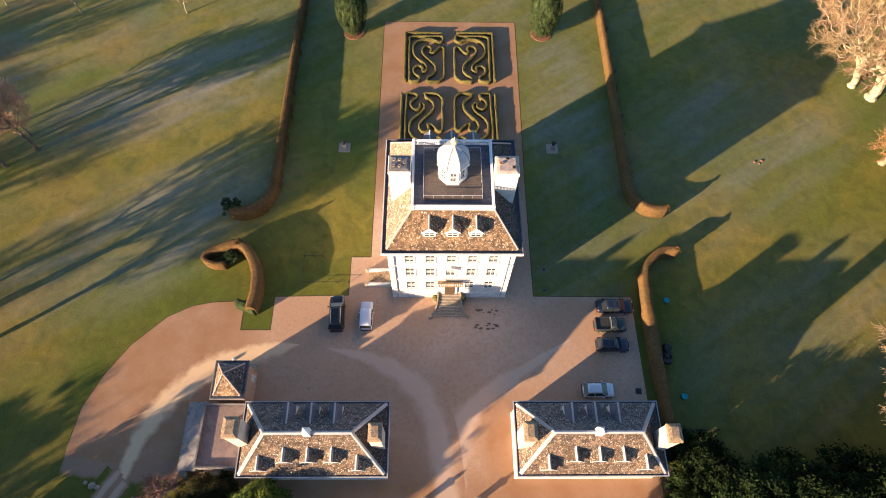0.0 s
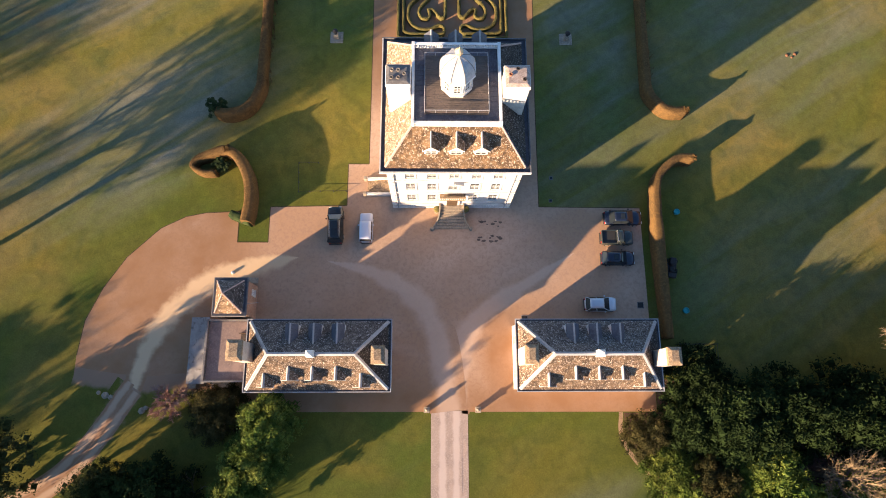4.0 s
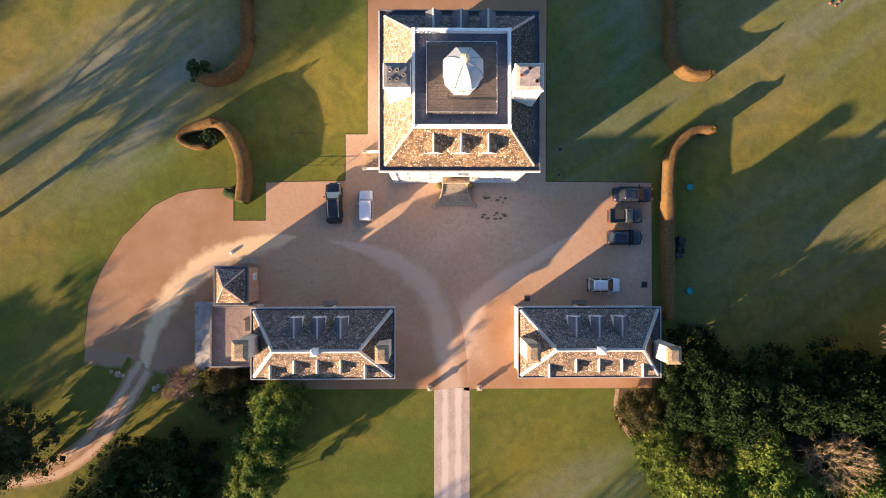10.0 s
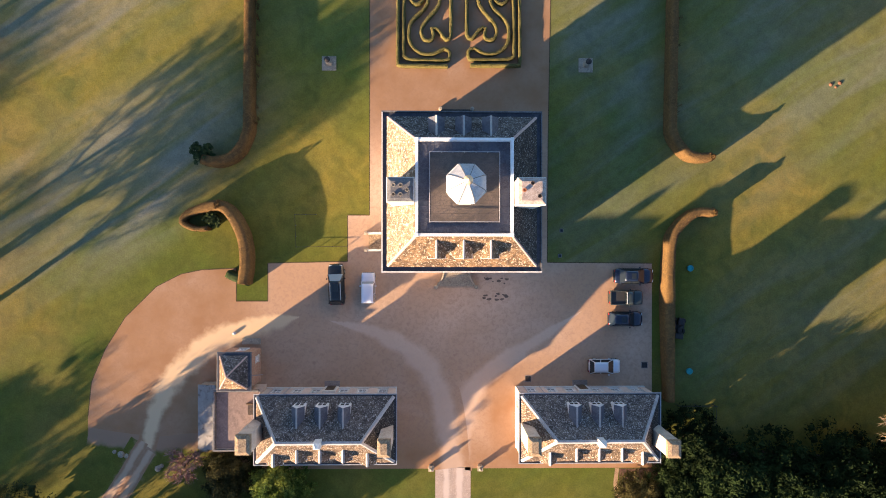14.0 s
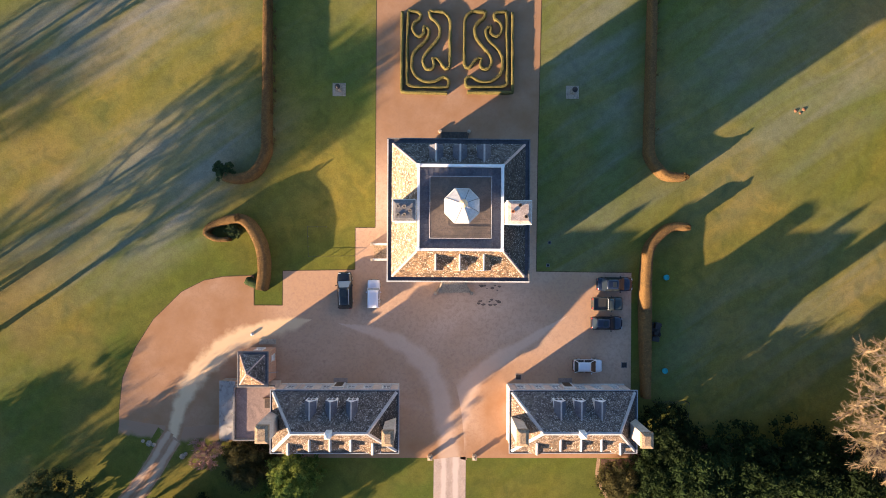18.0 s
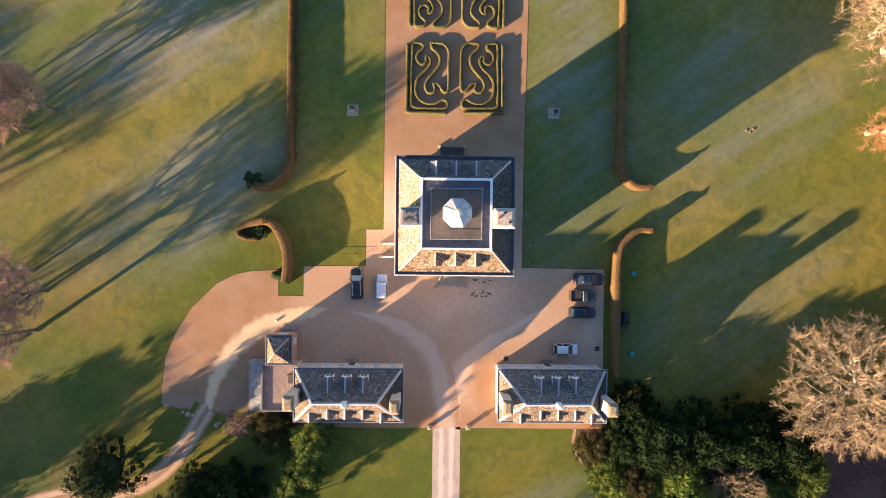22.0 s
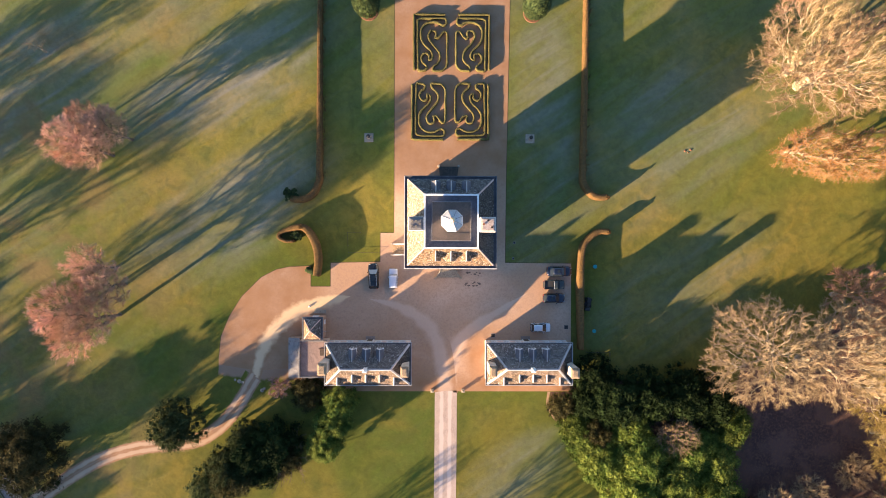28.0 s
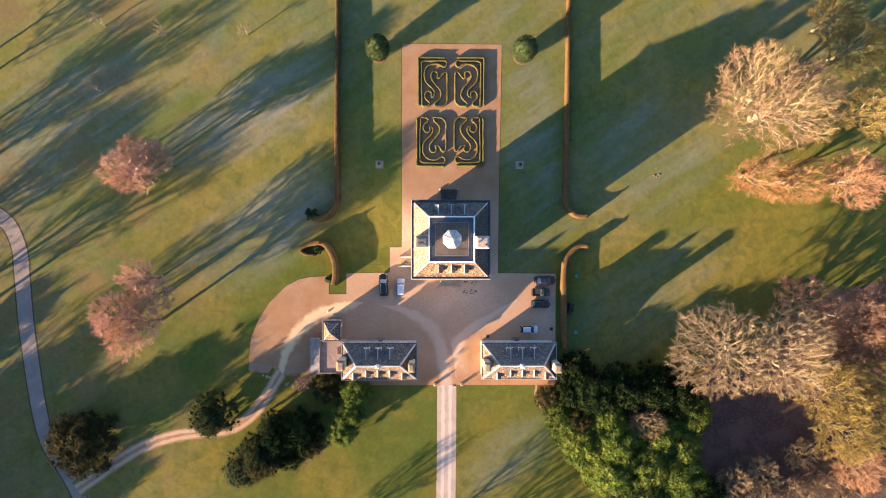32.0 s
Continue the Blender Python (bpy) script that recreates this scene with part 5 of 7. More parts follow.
def evergreen_meshes(seed, H, R, mat, lobes=60, leaves=110, size=0.2, low=0.12, shape="round", squash=1.0):
    """Trunk and a crown of leaf clumps, dense and uneven."""
    rnd = random.Random(seed)
    V, F, TV, TF = [], [], [], []
    seg(TV, TF, Vector((0, 0, -0.2)), Vector((0, 0, H * 0.55)), R * 0.07, R * 0.04, 7)
    for i in range(5):
        a = i * 1.257
        seg(TV, TF, Vector((0, 0, H * 0.2 + i * 0.06 * H)), Vector((math.cos(a) * R * 0.5, math.sin(a) * R * 0.5, H * 0.5)), R * 0.03, R * 0.012, 5)
    if shape == "round":                                # the shaded heart of the crown
        for j in range(7):
            for i in range(14):
                a, b = 2 * math.pi * i / 14, math.pi * j / 6
                V.append((R * 0.5 * math.cos(a) * math.sin(b), R * 0.5 * squash * math.sin(a) * math.sin(b), H * (0.36 + 0.24 * math.cos(b))))
        F += [(14 * j + i, 14 * j + 14 + i, 14 * j + 14 + (i + 1) % 14, 14 * j + (i + 1) % 14) for j in range(6) for i in range(14)]
    for k in range(lobes):
        d = unit(rnd)
        d.z = abs(d.z) * 1.3 - 0.55 if shape == "round" else d.z
        t = rnd.uniform(0.55, 0.92)
        if shape == "cone":
            z = rnd.random() ** 1.4
            rr = R * (1 - z) ** 0.7
            a = rnd.uniform(0, 6.283)
            c = Vector((math.cos(a) * rr * t, math.sin(a) * rr * t, H * (low + (0.97 - low) * z)))
            lr = R * rnd.uniform(0.22, 0.34) * (0.5 + 0.5 * (1 - z))
        else:
            t = rnd.random() ** 0.6 * 0.75 + 0.25
            c = Vector((d.x * R * t, d.y * R * t * squash, H * (low + (1 - low) * (0.36 + 0.56 * d.z * t + 0.08 + rnd.uniform(-0.05, 0.1)))))
            lr = R * rnd.uniform(0.12, 0.22)
        k0 = len(V)
        o = [Vector(q).normalized() for q in ((1, 0, 0), (-1, 0, 0), (0, 1, 0), (0, -1, 0), (0, 0, 1), (0, 0, -1))]
        V += [tuple(c + q * lr * 0.5) for q in o]
        F += [(k0 + a, k0 + b, k0 + e) for a, b, e in ((0, 2, 4), (2, 1, 4), (1, 3, 4), (3, 0, 4), (2, 0, 5), (1, 2, 5), (3, 1, 5), (0, 3, 5))]
        for _ in range(leaves):
            n = unit(rnd)
            n.z = n.z if n.z > -0.3 else -n.z
            p = c + n * lr * rnd.uniform(0.6, 1.12)
            leaf(V, F, p, (n * 0.7 + unit(rnd) * 0.7 + Vector((0, 0, 0.25))).normalized(), size * rnd.uniform(0.6, 1.4), rnd)
    return [("trunk", mesh_data("trunk", TV, TF, DARKBARK)), ("crown", mesh_data("crown", V, F, mat))]


def plant(name, meshes, x, y, label, category, group="", rz=0.0, s=1.0, sz=None):
    t = empty(name, x, y, 0, label, category, group, rz)
    t.scale = (s, s, sz or s)
    for n, me in meshes:
        part(n, me, None, t)
    return t


BEECH_BIG = bare_tree_meshes(3, 22, (-1.8, 0.2, 12.5, 14.0, 10.5, 9.0), 90, BEECH_BARK, TWIG_GOLD, 0.14, 0.55, 0.025, 5, 1.4, 0.020, None, 0.3, 24, 0.72)
BEECH_TWIN = bare_tree_meshes(4, 20, (-3.0, 2.0, 12.0, 9.0, 8.0, 8.0), 48, BEECH_BARK, TWIG_GOLD, 0.16, 0.55, 0.025, 5, 1.4, 0.020, None, 0.3, 24, 0.48)
OAK_A = bare_tree_meshes(5, 18, (-8.0, 3.0, 11.0, 12.5, 10.0, 6.5), 100, BARK, TWIG_BROWN, 0.22, 0.55, 0.021, 6, 1.1, 0.022, None, 0.1, 24, 0.58)
OAK_B = bare_tree_meshes(6, 19, (0.5, 3.0, 12.0, 10.0, 10.0, 6.5), 84, BARK, TWIG_BROWN, 0.22, 0.55, 0.021, 6, 1.1, 0.022, None, 0.1, 24, 0.62)
CLUMP = bare_tree_meshes(11, 14, (-0.8, 0.4, 9.0, 4.6, 4.6, 5.0), 36, DARKBARK, TWIG_RED, 0.30, 0.42, 0.014, 6, 1.2, 0.019, None, 0.45, 20, 0.24)
CLUMP_B = bare_tree_meshes(12, 13, (0.6, -0.6, 8.6, 4.4, 4.6, 4.6), 34, DARKBARK, TWIG_RED, 0.32, 0.42, 0.014, 6, 1.2, 0.019, None, 0.45, 20, 0.22)
OLIVE = bare_tree_meshes(21, 15, (0, 0, 8.5, 7.0, 7.0, 6.5), 60, BARK, TWIG_OLIVE, 0.2, 0.5, 0.017, 5, 1.3, 0.030, None, 0.3, 20, 0.34)
RUSSET = bare_tree_meshes(23, 14, (0, 0, 8.0, 6.5, 6.5, 6.0), 56, BARK, TWIG_RUST, 0.2, 0.5, 0.017, 5, 1.3, 0.030, None, 0.3, 20, 0.32)
BUSH = bare_tree_meshes(24, 6, (0, 0, 3.3, 4.2, 4.2, 2.9), 40, DARKBARK, TWIG_BROWN, 0.10, 0.36, 0.013, 5, 0.9, 0.020, None, 0.2, 18, 0.12)
COPPER = bare_tree_meshes(31, 13, (1.5, -1.2, 7.0, 7.5, 4.8, 5.5), 50, BARK, TWIG_GOLD, 0.16, 0.5, 0.018, 5, 1.2, 0.018, COPPER_LEAF, 0.15, 20, 0.40)
SMALL = bare_tree_meshes(41, 6, (0, 0, 3.9, 2.4, 2.4, 2.2), 16, BARK, TWIG_BROWN, 0.3, 0.34, 0.012, 3, 0.6, 0.012, None, 0.3, 14, 0.11)
FAR = bare_tree_meshes(13, 14, (0, 0, 9.0, 5.0, 5.0, 5.0), 32, DARKBARK, TWIG_BROWN, 0.34, 0.5, 0.020, 4, 1.3, 0.020, None, 0.4, 16, 0.28)
# eastern park trees
for ms, x, y, s, rz, lab in (
        (BEECH_BIG, 67.0, 27.0, 1.0, 0, "large spreading leafless beech with golden twigs"),
        (BEECH_TWIN, 64.7, 29.4, 1.0, 0, "leafless beech leaning beside a larger one"),
        (COPPER, 64.2, 14.3, 1.0, 0, "leafless tree holding withered copper leaves"),
        (COPPER, 72.0, 13.0, 1.0, 20, "leafless tree holding withered copper leaves"),
        (RUSSET, 84.0, 12.5, 1.0, 220, "leafless tree with reddish twigs"),
        (OAK_A, 62.3, -25.1, 1.0, 0, "large leafless oak with pale crooked limbs"),
        (OAK_B, 67.6, -25.4, 1.0, 0, "large leafless oak with pale crooked limbs"),
        (RUSSET, 92.0, -14.0, 1.1, 10, "leafless tree with reddish twigs at wood edge"),
        (RUSSET, 86.0, -47.0, 0.9, 310, "leafless tree with russet twigs beside woodland"),
        (RUSSET, 74.0, -13.0, 1.05, 60, "leafless tree with reddish twigs at wood edge"),
        (RUSSET, 83.5, -16.0, 1.1, 150, "leafless tree with reddish twigs at wood edge"),
        (OLIVE, 79.0, -31.0, 1.1, 20, "mossy leafless tree with olive-yellow twigs"),
        (OLIVE, 82.0, -39.5, 1.0, 140, "mossy leafless tree with olive-yellow twigs"),
        (RUSSET, 81.0, -23.0, 0.9, 250, "leafless tree with reddish twigs at wood edge"),
        (RUSSET, 90.5, -21.0, 0.9, 100, "leafless tree with reddish twigs at wood edge"),
        (OLIVE, 80.5, -25.5, 0.8, 330, "mossy leafless tree with olive-yellow twigs"),
        (OLIVE, 89.5, -36.0, 1.0, 60, "mossy leafless tree with olive-yellow twigs"),
        (BUSH, 80.5, -54.5, 1.1, 10, "low brown leafless thicket beside woodland"),
        (BUSH, 86.5, -57.5, 1.2, 130, "low brown leafless thicket beside woodland"),
        (BUSH, 91.0, -51.0, 1.1, 240, "low brown leafless thicket beside woodland"),
        (BUSH, 84.5, -48.5, 0.8, 330, "low brown leafless thicket beside woodland"),
        (BUSH, 68.5, -57.5, 1.1, 330, "low brown leafless thicket beside woodland"),
        (BUSH, 61.5, -53.0, 1.1, 200, "low brown leafless thicket beside woodland"),
        (BUSH, 68.0, -50.5, 1.0, 40, "low brown leafless thicket beside woodland"),
        (BUSH, 74.5, -55.0, 1.2, 100, "low brown leafless thicket beside woodland"),
        (BUSH, 76.5, -46.5, 0.9, 280, "low brown leafless thicket beside woodland"),
        (OLIVE, 90.0, -27.0, 1.1, 260, "mossy leafless tree with olive-yellow twigs"),
        (OLIVE, 84.0, 40.0, 1.0, 200, "mossy leafless tree with olive-yellow twigs"),
        (OLIVE, 80.5, 46.5, 0.85, 80, "mossy leafless tree with olive-yellow twigs"),
        (OLIVE, 88.0, 27.0, 1.0, 120, "mossy leafless tree with olive-yellow twigs")):
    plant("bare_tree", ms, x, y, lab, "tree", "eastern park trees", rz, s)
# western park trees
for ms, x, y, s, rz in ((CLUMP, -61.7, -17.1, 1.0, 0), (CLUMP_B, -60.6, -11.3, 0.95, 70), (CLUMP_B, -62.4, -8.2, 0.85, 200), (CLUMP, -66.5, -14.5, 1.0, 120), (CLUMP_B, -64.6, -18.8, 0.95, 300),
                        (CLUMP, -59.4, 15.8, 0.85, 30), (CLUMP_B, -63.0, 12.8, 0.95, 150), (CLUMP, -66.4, 13.6, 0.9, 250), (CLUMP_B, -66.0, 19.0, 0.62, 10), (CLUMP, -61.3, 18.4, 0.62, 90)):
    plant("bare_tree", ms, x, y, "slender leafless tree with pinkish-red twigs", "tree", "western clumps of trees", rz, s * 1.1, s * 1.05)
for x, y, s in ((-61.0, 44.2, 1.0), (-43.5, 44.4, 0.85), (-74.0, 46.0, 0.9), (-75, 32, 0.9)):
    plant("young_bare_tree", SMALL, x, y, "small young leafless tree with pale twigs", "tree", "young park trees", x * 7, s)
# trees past the western and southern edges, whose shadows fall across the park
for ms, x, y, s, rz in ((FAR, -107, -4, 0.8, 40), (FAR, -104, 4, 0.75, 90), (FAR, -109, 10, 0.85, 140), (FAR, -105, 20, 0.8, 200), (FAR, -109, 28, 0.8, 260), (FAR, -104, 36, 0.75, 310), (FAR, -104, -12, 1.15, 0), (FAR, -108, -20, 1.2, 50), (FAR, -100, -34, 1.1, 90), (FAR, -116, 8, 1.0, 20), (FAR, -103, 14, 1.1, 180), (FAR, -118, -45, 1.0, 10), (FAR, -127, -12, 1.2, 70), (FAR, -131, -2, 1.2, 200), (FAR, -123, -25, 1.2, 300), (FAR, -135, -20, 1.3, 130), (FAR, -120, -8, 1.1, 220), (FAR, -98, -62, 1.1, 40)):
    plant("bare_tree", ms, x, y, "leafless parkland tree with brown twigs", "tree", "outer western trees", rz, s)
for ms, x, y, s, rz in ((FAR, -14, -84, 0.9, 30), (FAR, 6, -78, 1.0, 10), (FAR, 14, -84, 1.0, 80), (FAR, -38, -72, 0.8, 200), (FAR, -13, -69, 0.9, 140), (FAR, -6, -72, 0.8, 20)):
    plant("bare_tree", ms, x, y, "leafless parkland tree beside the drive", "tree", "outer southern trees", rz, s)

LAUREL_A = evergreen_meshes(51, 7, 5.0, LAUREL, 260, 62, 0.15, -0.15)
LAUREL_B = evergreen_meshes(52, 6, 4.6, LAUREL, 240, 62, 0.15, -0.15)
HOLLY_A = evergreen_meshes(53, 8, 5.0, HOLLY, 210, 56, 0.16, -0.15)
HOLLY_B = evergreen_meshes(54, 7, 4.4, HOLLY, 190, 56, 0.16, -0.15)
HOLM_A = evergreen_meshes(63, 8, 5.0, HOLM, 230, 64, 0.13, -0.15)
FIR_A = evergreen_meshes(55, 9, 4.6, FIR, 230, 64, 0.13, -0.15)
FIR_B = evergreen_meshes(56, 5, 3.2, FIR, 170, 60, 0.11, -0.15)
COLUMN = evergreen_meshes(57, 8, 3.0, LAUREL, 190, 60, 0.14, 0.05)


def fan_tree_meshes(seed, H, lean, stems=26, stool=0.6, bark=None):
    """A leaning tree of long bare stems that fan out from one stool and fork twice."""
    rnd = random.Random(seed)
    V, F = [], []

    def shoot(p, d, r, length, level):
        n = 6
        for i in range(n):
            d = (d + unit(rnd) * 0.13 + Vector((0, 0, 0.03))).normalized()
            q = p + d * length / n
            seg(V, F, p, q, r, r * 0.86, 5)
            if level < 3 and i >= 1 and rnd.random() < (0.75, 0.6, 0.45)[level]:
                shoot(q, (d + unit(rnd) * 0.42).normalized(), r * 0.66, length * (n - i) / n * rnd.uniform(0.6, 0.95), level + 1)
            p, r = q, r * 0.86
    for i in range(stems):
        a = rnd.uniform(0, 6.283)
        d = Vector((math.cos(a) * 0.62, math.sin(a) * 0.62, 0.85)) * rnd.uniform(0.8, 1.1) + Vector(lean)
        shoot(Vector((math.cos(a) * 0.3, math.sin(a) * 0.3, stool - 0.1)), d.normalized(), rnd.uniform(0.05, 0.085), H * rnd.uniform(0.75, 1.1), 0)
    TV, TF = [], []
    seg(TV, TF, Vector((0, 0, -0.1)), Vector((0.02, 0, stool)), 0.5, 0.38, 9)
    return [("stool", mesh_data("stool", TV, TF, DARKBARK)), ("bare_stem", mesh_data("bare_stem", V, F, bark or TWIG_BROWN))]


plant("bare_tree", bare_tree_meshes(44, 8.5, (2.0, -0.4, 5.6, 4.3, 3.7, 3.0), 46, DARKBARK, TWIG_BROWN, 0.22, 0.40, 0.020, 3, 1.0, 0.020, None, 0.3, 18, 0.26), 40.0, -38.4, "small leafless tree with fanning pale stems among evergreens", "tree", "eastern park trees")
for x, y, rz, ln in ((87.2, -53.9, -31, 5.7), (86.9, -48.5, -30, 3.0), (94.5, -48.0, -24, 2.0)):
    log = empty("fallen_trunk", x, y, 0, "pale fallen birch trunk on woodland floor", "fallen trunk", "fallen trunks", rz)
    bm = bmesh.new()
    tube(bm, (-ln, 0, 0.11), (0, 0.15, 0.11), 0.12, 0.09, 8)
    tube(bm, (0, 0.15, 0.11), (ln, 0, 0.11), 0.09, 0.05, 8)
    part("trunk", bm, BARK, log)


def clipped_yew_meshes(seed, H, R, mat):
    """A clipped egg-shaped yew with upright sprays that part into dark flutes, on a short neck."""
    rnd = random.Random(seed)
    V, F, LV, LF, TV, TF = [], [], [], [], [], []
    seg(TV, TF, Vector((0, 0, -0.1)), Vector((0, 0, H * 0.3)), R * 0.16, R * 0.12, 8)
    prof = [(0.30, 0.03), (0.52, 0.10), (0.76, 0.24), (0.94, 0.42), (1.0, 0.56), (0.96, 0.70), (0.82, 0.83), (0.58, 0.93), (0.28, 0.985), (0.05, 1.0)]
    n = 28
    for a, z in prof:
        for i in range(n):
            t = 2 * math.pi * i / n
            k = a * R * (0.90 + 0.07 * noise.noise(Vector((math.cos(t) * 3, math.sin(t) * 3, z * 2 + seed))))
            V.append((k * math.cos(t), k * math.sin(t), H * z))
    for j in range(len(prof) - 1):
        for i in range(n):
            b = j * n
            F.append((b + i, b + (i + 1) % n, b + n + (i + 1) % n, b + n + i))
    F.append(tuple(range((len(prof) - 1) * n, len(prof) * n)))
    for _ in range(520):                                # sprays
        z = rnd.uniform(0.05, 0.99)
        j = max(k for k in range(len(prof) - 1) if prof[k][1] <= max(z, 0.03))
        (a0, z0), (a1, z1) = prof[j], prof[j + 1]
        a = a0 + (a1 - a0) * (z - z0) / (z1 - z0)
        t = rnd.uniform(0, 6.283)
        o = Vector((math.cos(t), math.sin(t), 0.25 + 0.9 * max(0, z - 0.55)))
        c = Vector((a * R * math.cos(t), a * R * math.sin(t), H * z))
        for _k in range(26):
            u = rnd.random()
            p = c + o * (0.02 + 0.16 * math.sin(3.14 * u)) + Vector((rnd.gauss(0, 0.09), rnd.gauss(0, 0.09), (u - 0.5) * 0.95))
            leaf(LV, LF, p, (o + unit(rnd) * 0.6).normalized(), rnd.uniform(0.06, 0.13), rnd)
    return [("trunk", mesh_data("trunk", TV, TF, DARKBARK)), ("clipped_body", mesh_data("clipped_body", V, F, mat)), ("foliage", mesh_data("foliage", LV, LF, mat))]


YEW_M = clipped_yew_meshes(58, 8.4, 2.35, YEW)
for ms, x, y, s, sz, rz, lab in (
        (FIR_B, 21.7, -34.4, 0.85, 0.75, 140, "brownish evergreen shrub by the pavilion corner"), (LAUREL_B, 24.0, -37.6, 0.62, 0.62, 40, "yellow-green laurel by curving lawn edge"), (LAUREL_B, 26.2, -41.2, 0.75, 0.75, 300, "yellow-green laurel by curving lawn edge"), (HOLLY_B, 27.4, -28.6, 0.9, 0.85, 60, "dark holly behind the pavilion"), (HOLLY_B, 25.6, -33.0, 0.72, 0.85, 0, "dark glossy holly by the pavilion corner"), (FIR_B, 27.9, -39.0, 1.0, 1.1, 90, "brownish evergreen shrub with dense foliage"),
        # the near-black hollies paint in the shaded northern edge
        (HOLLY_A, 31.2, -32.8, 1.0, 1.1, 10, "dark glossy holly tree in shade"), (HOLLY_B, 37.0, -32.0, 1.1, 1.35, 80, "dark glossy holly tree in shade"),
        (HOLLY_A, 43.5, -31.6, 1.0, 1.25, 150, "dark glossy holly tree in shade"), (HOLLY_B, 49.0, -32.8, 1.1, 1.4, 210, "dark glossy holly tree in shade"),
        (LAUREL_A, 52.5, -37.5, 0.85, 0.9, 30, "bright green laurel with sunlit crown"), (LAUREL_B, 29.3, -44.6, 0.95, 1.1, 130, "yellow-green laurel mass with glossy leaves"),
        (LAUREL_A, 35.5, -43.0, 0.9, 1.25, 200, "yellow-green laurel mass with glossy leaves"), (LAUREL_B, 34.0, -49.5, 1.05, 1.3, 300, "yellow-green laurel mass with glossy leaves"),
        (LAUREL_A, 42.0, -48.5, 1.0, 1.0, 60, "yellow-green laurel mass with glossy leaves"), (LAUREL_B, 45.0, -42.0, 0.95, 1.15, 20, "bright green laurel with sunlit crown"),
        (LAUREL_B, 49.5, -44.5, 1.05, 1.0, 110, "bright green laurel with sunlit crown"), (LAUREL_A, 50.5, -51.5, 1.0, 1.0, 170, "bright green laurel with sunlit crown"),
        (LAUREL_B, 41.5, -56.5, 1.1, 1.0, 240, "yellow-green laurel mass with glossy leaves"), (LAUREL_A, 49.0, -59.0, 1.0, 0.9, 330, "yellow-green laurel mass with glossy leaves"),
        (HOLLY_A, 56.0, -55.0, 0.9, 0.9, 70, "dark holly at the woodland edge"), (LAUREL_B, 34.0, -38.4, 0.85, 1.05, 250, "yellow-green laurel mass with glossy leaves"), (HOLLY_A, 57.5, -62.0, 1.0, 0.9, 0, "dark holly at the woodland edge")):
    plant("evergreen_tree", ms, x, y, lab, "evergreen tree", "eastern shrubbery", rz, s * (1.16 if ms in (LAUREL_A, LAUREL_B) else 1.08), sz)
for ms, x, y, s, sz, rz, lab in (
        (HOLM_A, -49.8, -37.0, 1.0, 1.25, 40, "rounded dark green holm oak beside the track"), (FIR_A, -77.3, -43.0, 1.62, 1.05, 10, "broad dark brown-green cedar by the road"),
        (HOLM_A, -40.0, -44.6, 0.9, 1.1, 100, "dark evergreen tree in a clump"), (HOLLY_A, -35.8, -41.6, 0.9, 1.2, 70, "dark evergreen tree in a clump"), (HOLM_A, -43.8, -48.6, 0.9, 0.9, 10, "dark evergreen tree in a clump"), (FIR_A, -39.5, -46.5, 1.0, 1.0, 200, "brown-green cypress in a clump"),
        (HOLM_A, -37.6, -39.4, 0.62, 0.95, 15, "dark evergreen tree in a clump"), (HOLLY_B, -32.0, -40.8, 1.1, 1.25, 150, "dark evergreen shrub in a clump"), (HOLLY_B, -34.5, -46.0, 0.8, 0.75, 250, "dark evergreen shrub in a clump"),
        (FIR_B, -30.2, -43.6, 1.1, 1.0, 90, "brown-green evergreen shrub in a clump"),
        (COLUMN, -20.0, -32.8, 1.15, 0.95, 0, "bright green bay tree against the pavilion"), (COLUMN, -21.3, -36.6, 1.2, 0.9, 90, "bright green bay tree in a row"), (COLUMN, -22.8, -40.6, 1.15, 0.85, 200, "bright green bay tree in a row"),
        (FIR_B, -26.1, -31.7, 1.1, 1.05, 30, "brownish yew bush against the service wing")):
    plant("evergreen_tree", ms, x, y, lab, "evergreen tree", "western shrubbery", rz, s, sz)
# unseen evergreens added beyond the road to shade the southwestern grass
for x, y, s, rz in ((-116, -50, 1.6, 0), (-113, -61, 1.7, 80), (-120, -70, 1.7, 160), (-106, -74, 1.5, 240), (-124, -38, 1.5, 30)):
    plant("evergreen_tree", HOLLY_A, x, y, "tall dark evergreen out of view, added to shade the grass", "evergreen tree", "outer western evergreens", rz, s)
tagged(part("shrub_border", strip([(19.3, -31.75), (19.2, -34.3), (20.6, -37.0), (23.2, -39.8), (26.6, -45.1), (31, -51)], [0.45, 0.5, 0.5, 0.5, 0.4], 0.012), SANDY), "narrow sandy edging strip of the shrubbery", "border", kind="structure")
tagged(part("shrubbery_bed", polygon([(19.6, -31.8), (19.5, -34.3), (20.9, -37.0), (23.5, -39.8), (26.9, -45.0), (31.2, -51), (40, -60), (58, -62), (58, -45), (54, -31), (40, -30.0), (30.8, -29.2), (26.2, -28.2), (23.6, -28), (23.6, -31.8)], 0.004), LITTER), "bare earth under the evergreen shrubbery", "bed", kind="structure")
shrub_mesh = bare_tree_meshes(61, 2.2, (0, 0, 1.2, 1.6, 1.6, 1.0), 14, DARKBARK, SHRUB, 0.12, 0.2, 0.022, 5, 0.5, 0.024, None, 0.2, 20, 0.08)
plant("bare_shrub", shrub_mesh, -31.4, -30.4, "leafless purple-brown shrub on bare soil", "shrub", "", 0, 1.45)
DEAD = fan_tree_meshes(62, 4.6, (0.15, -0.1, 0), 14, 0.4, DARKBARK)
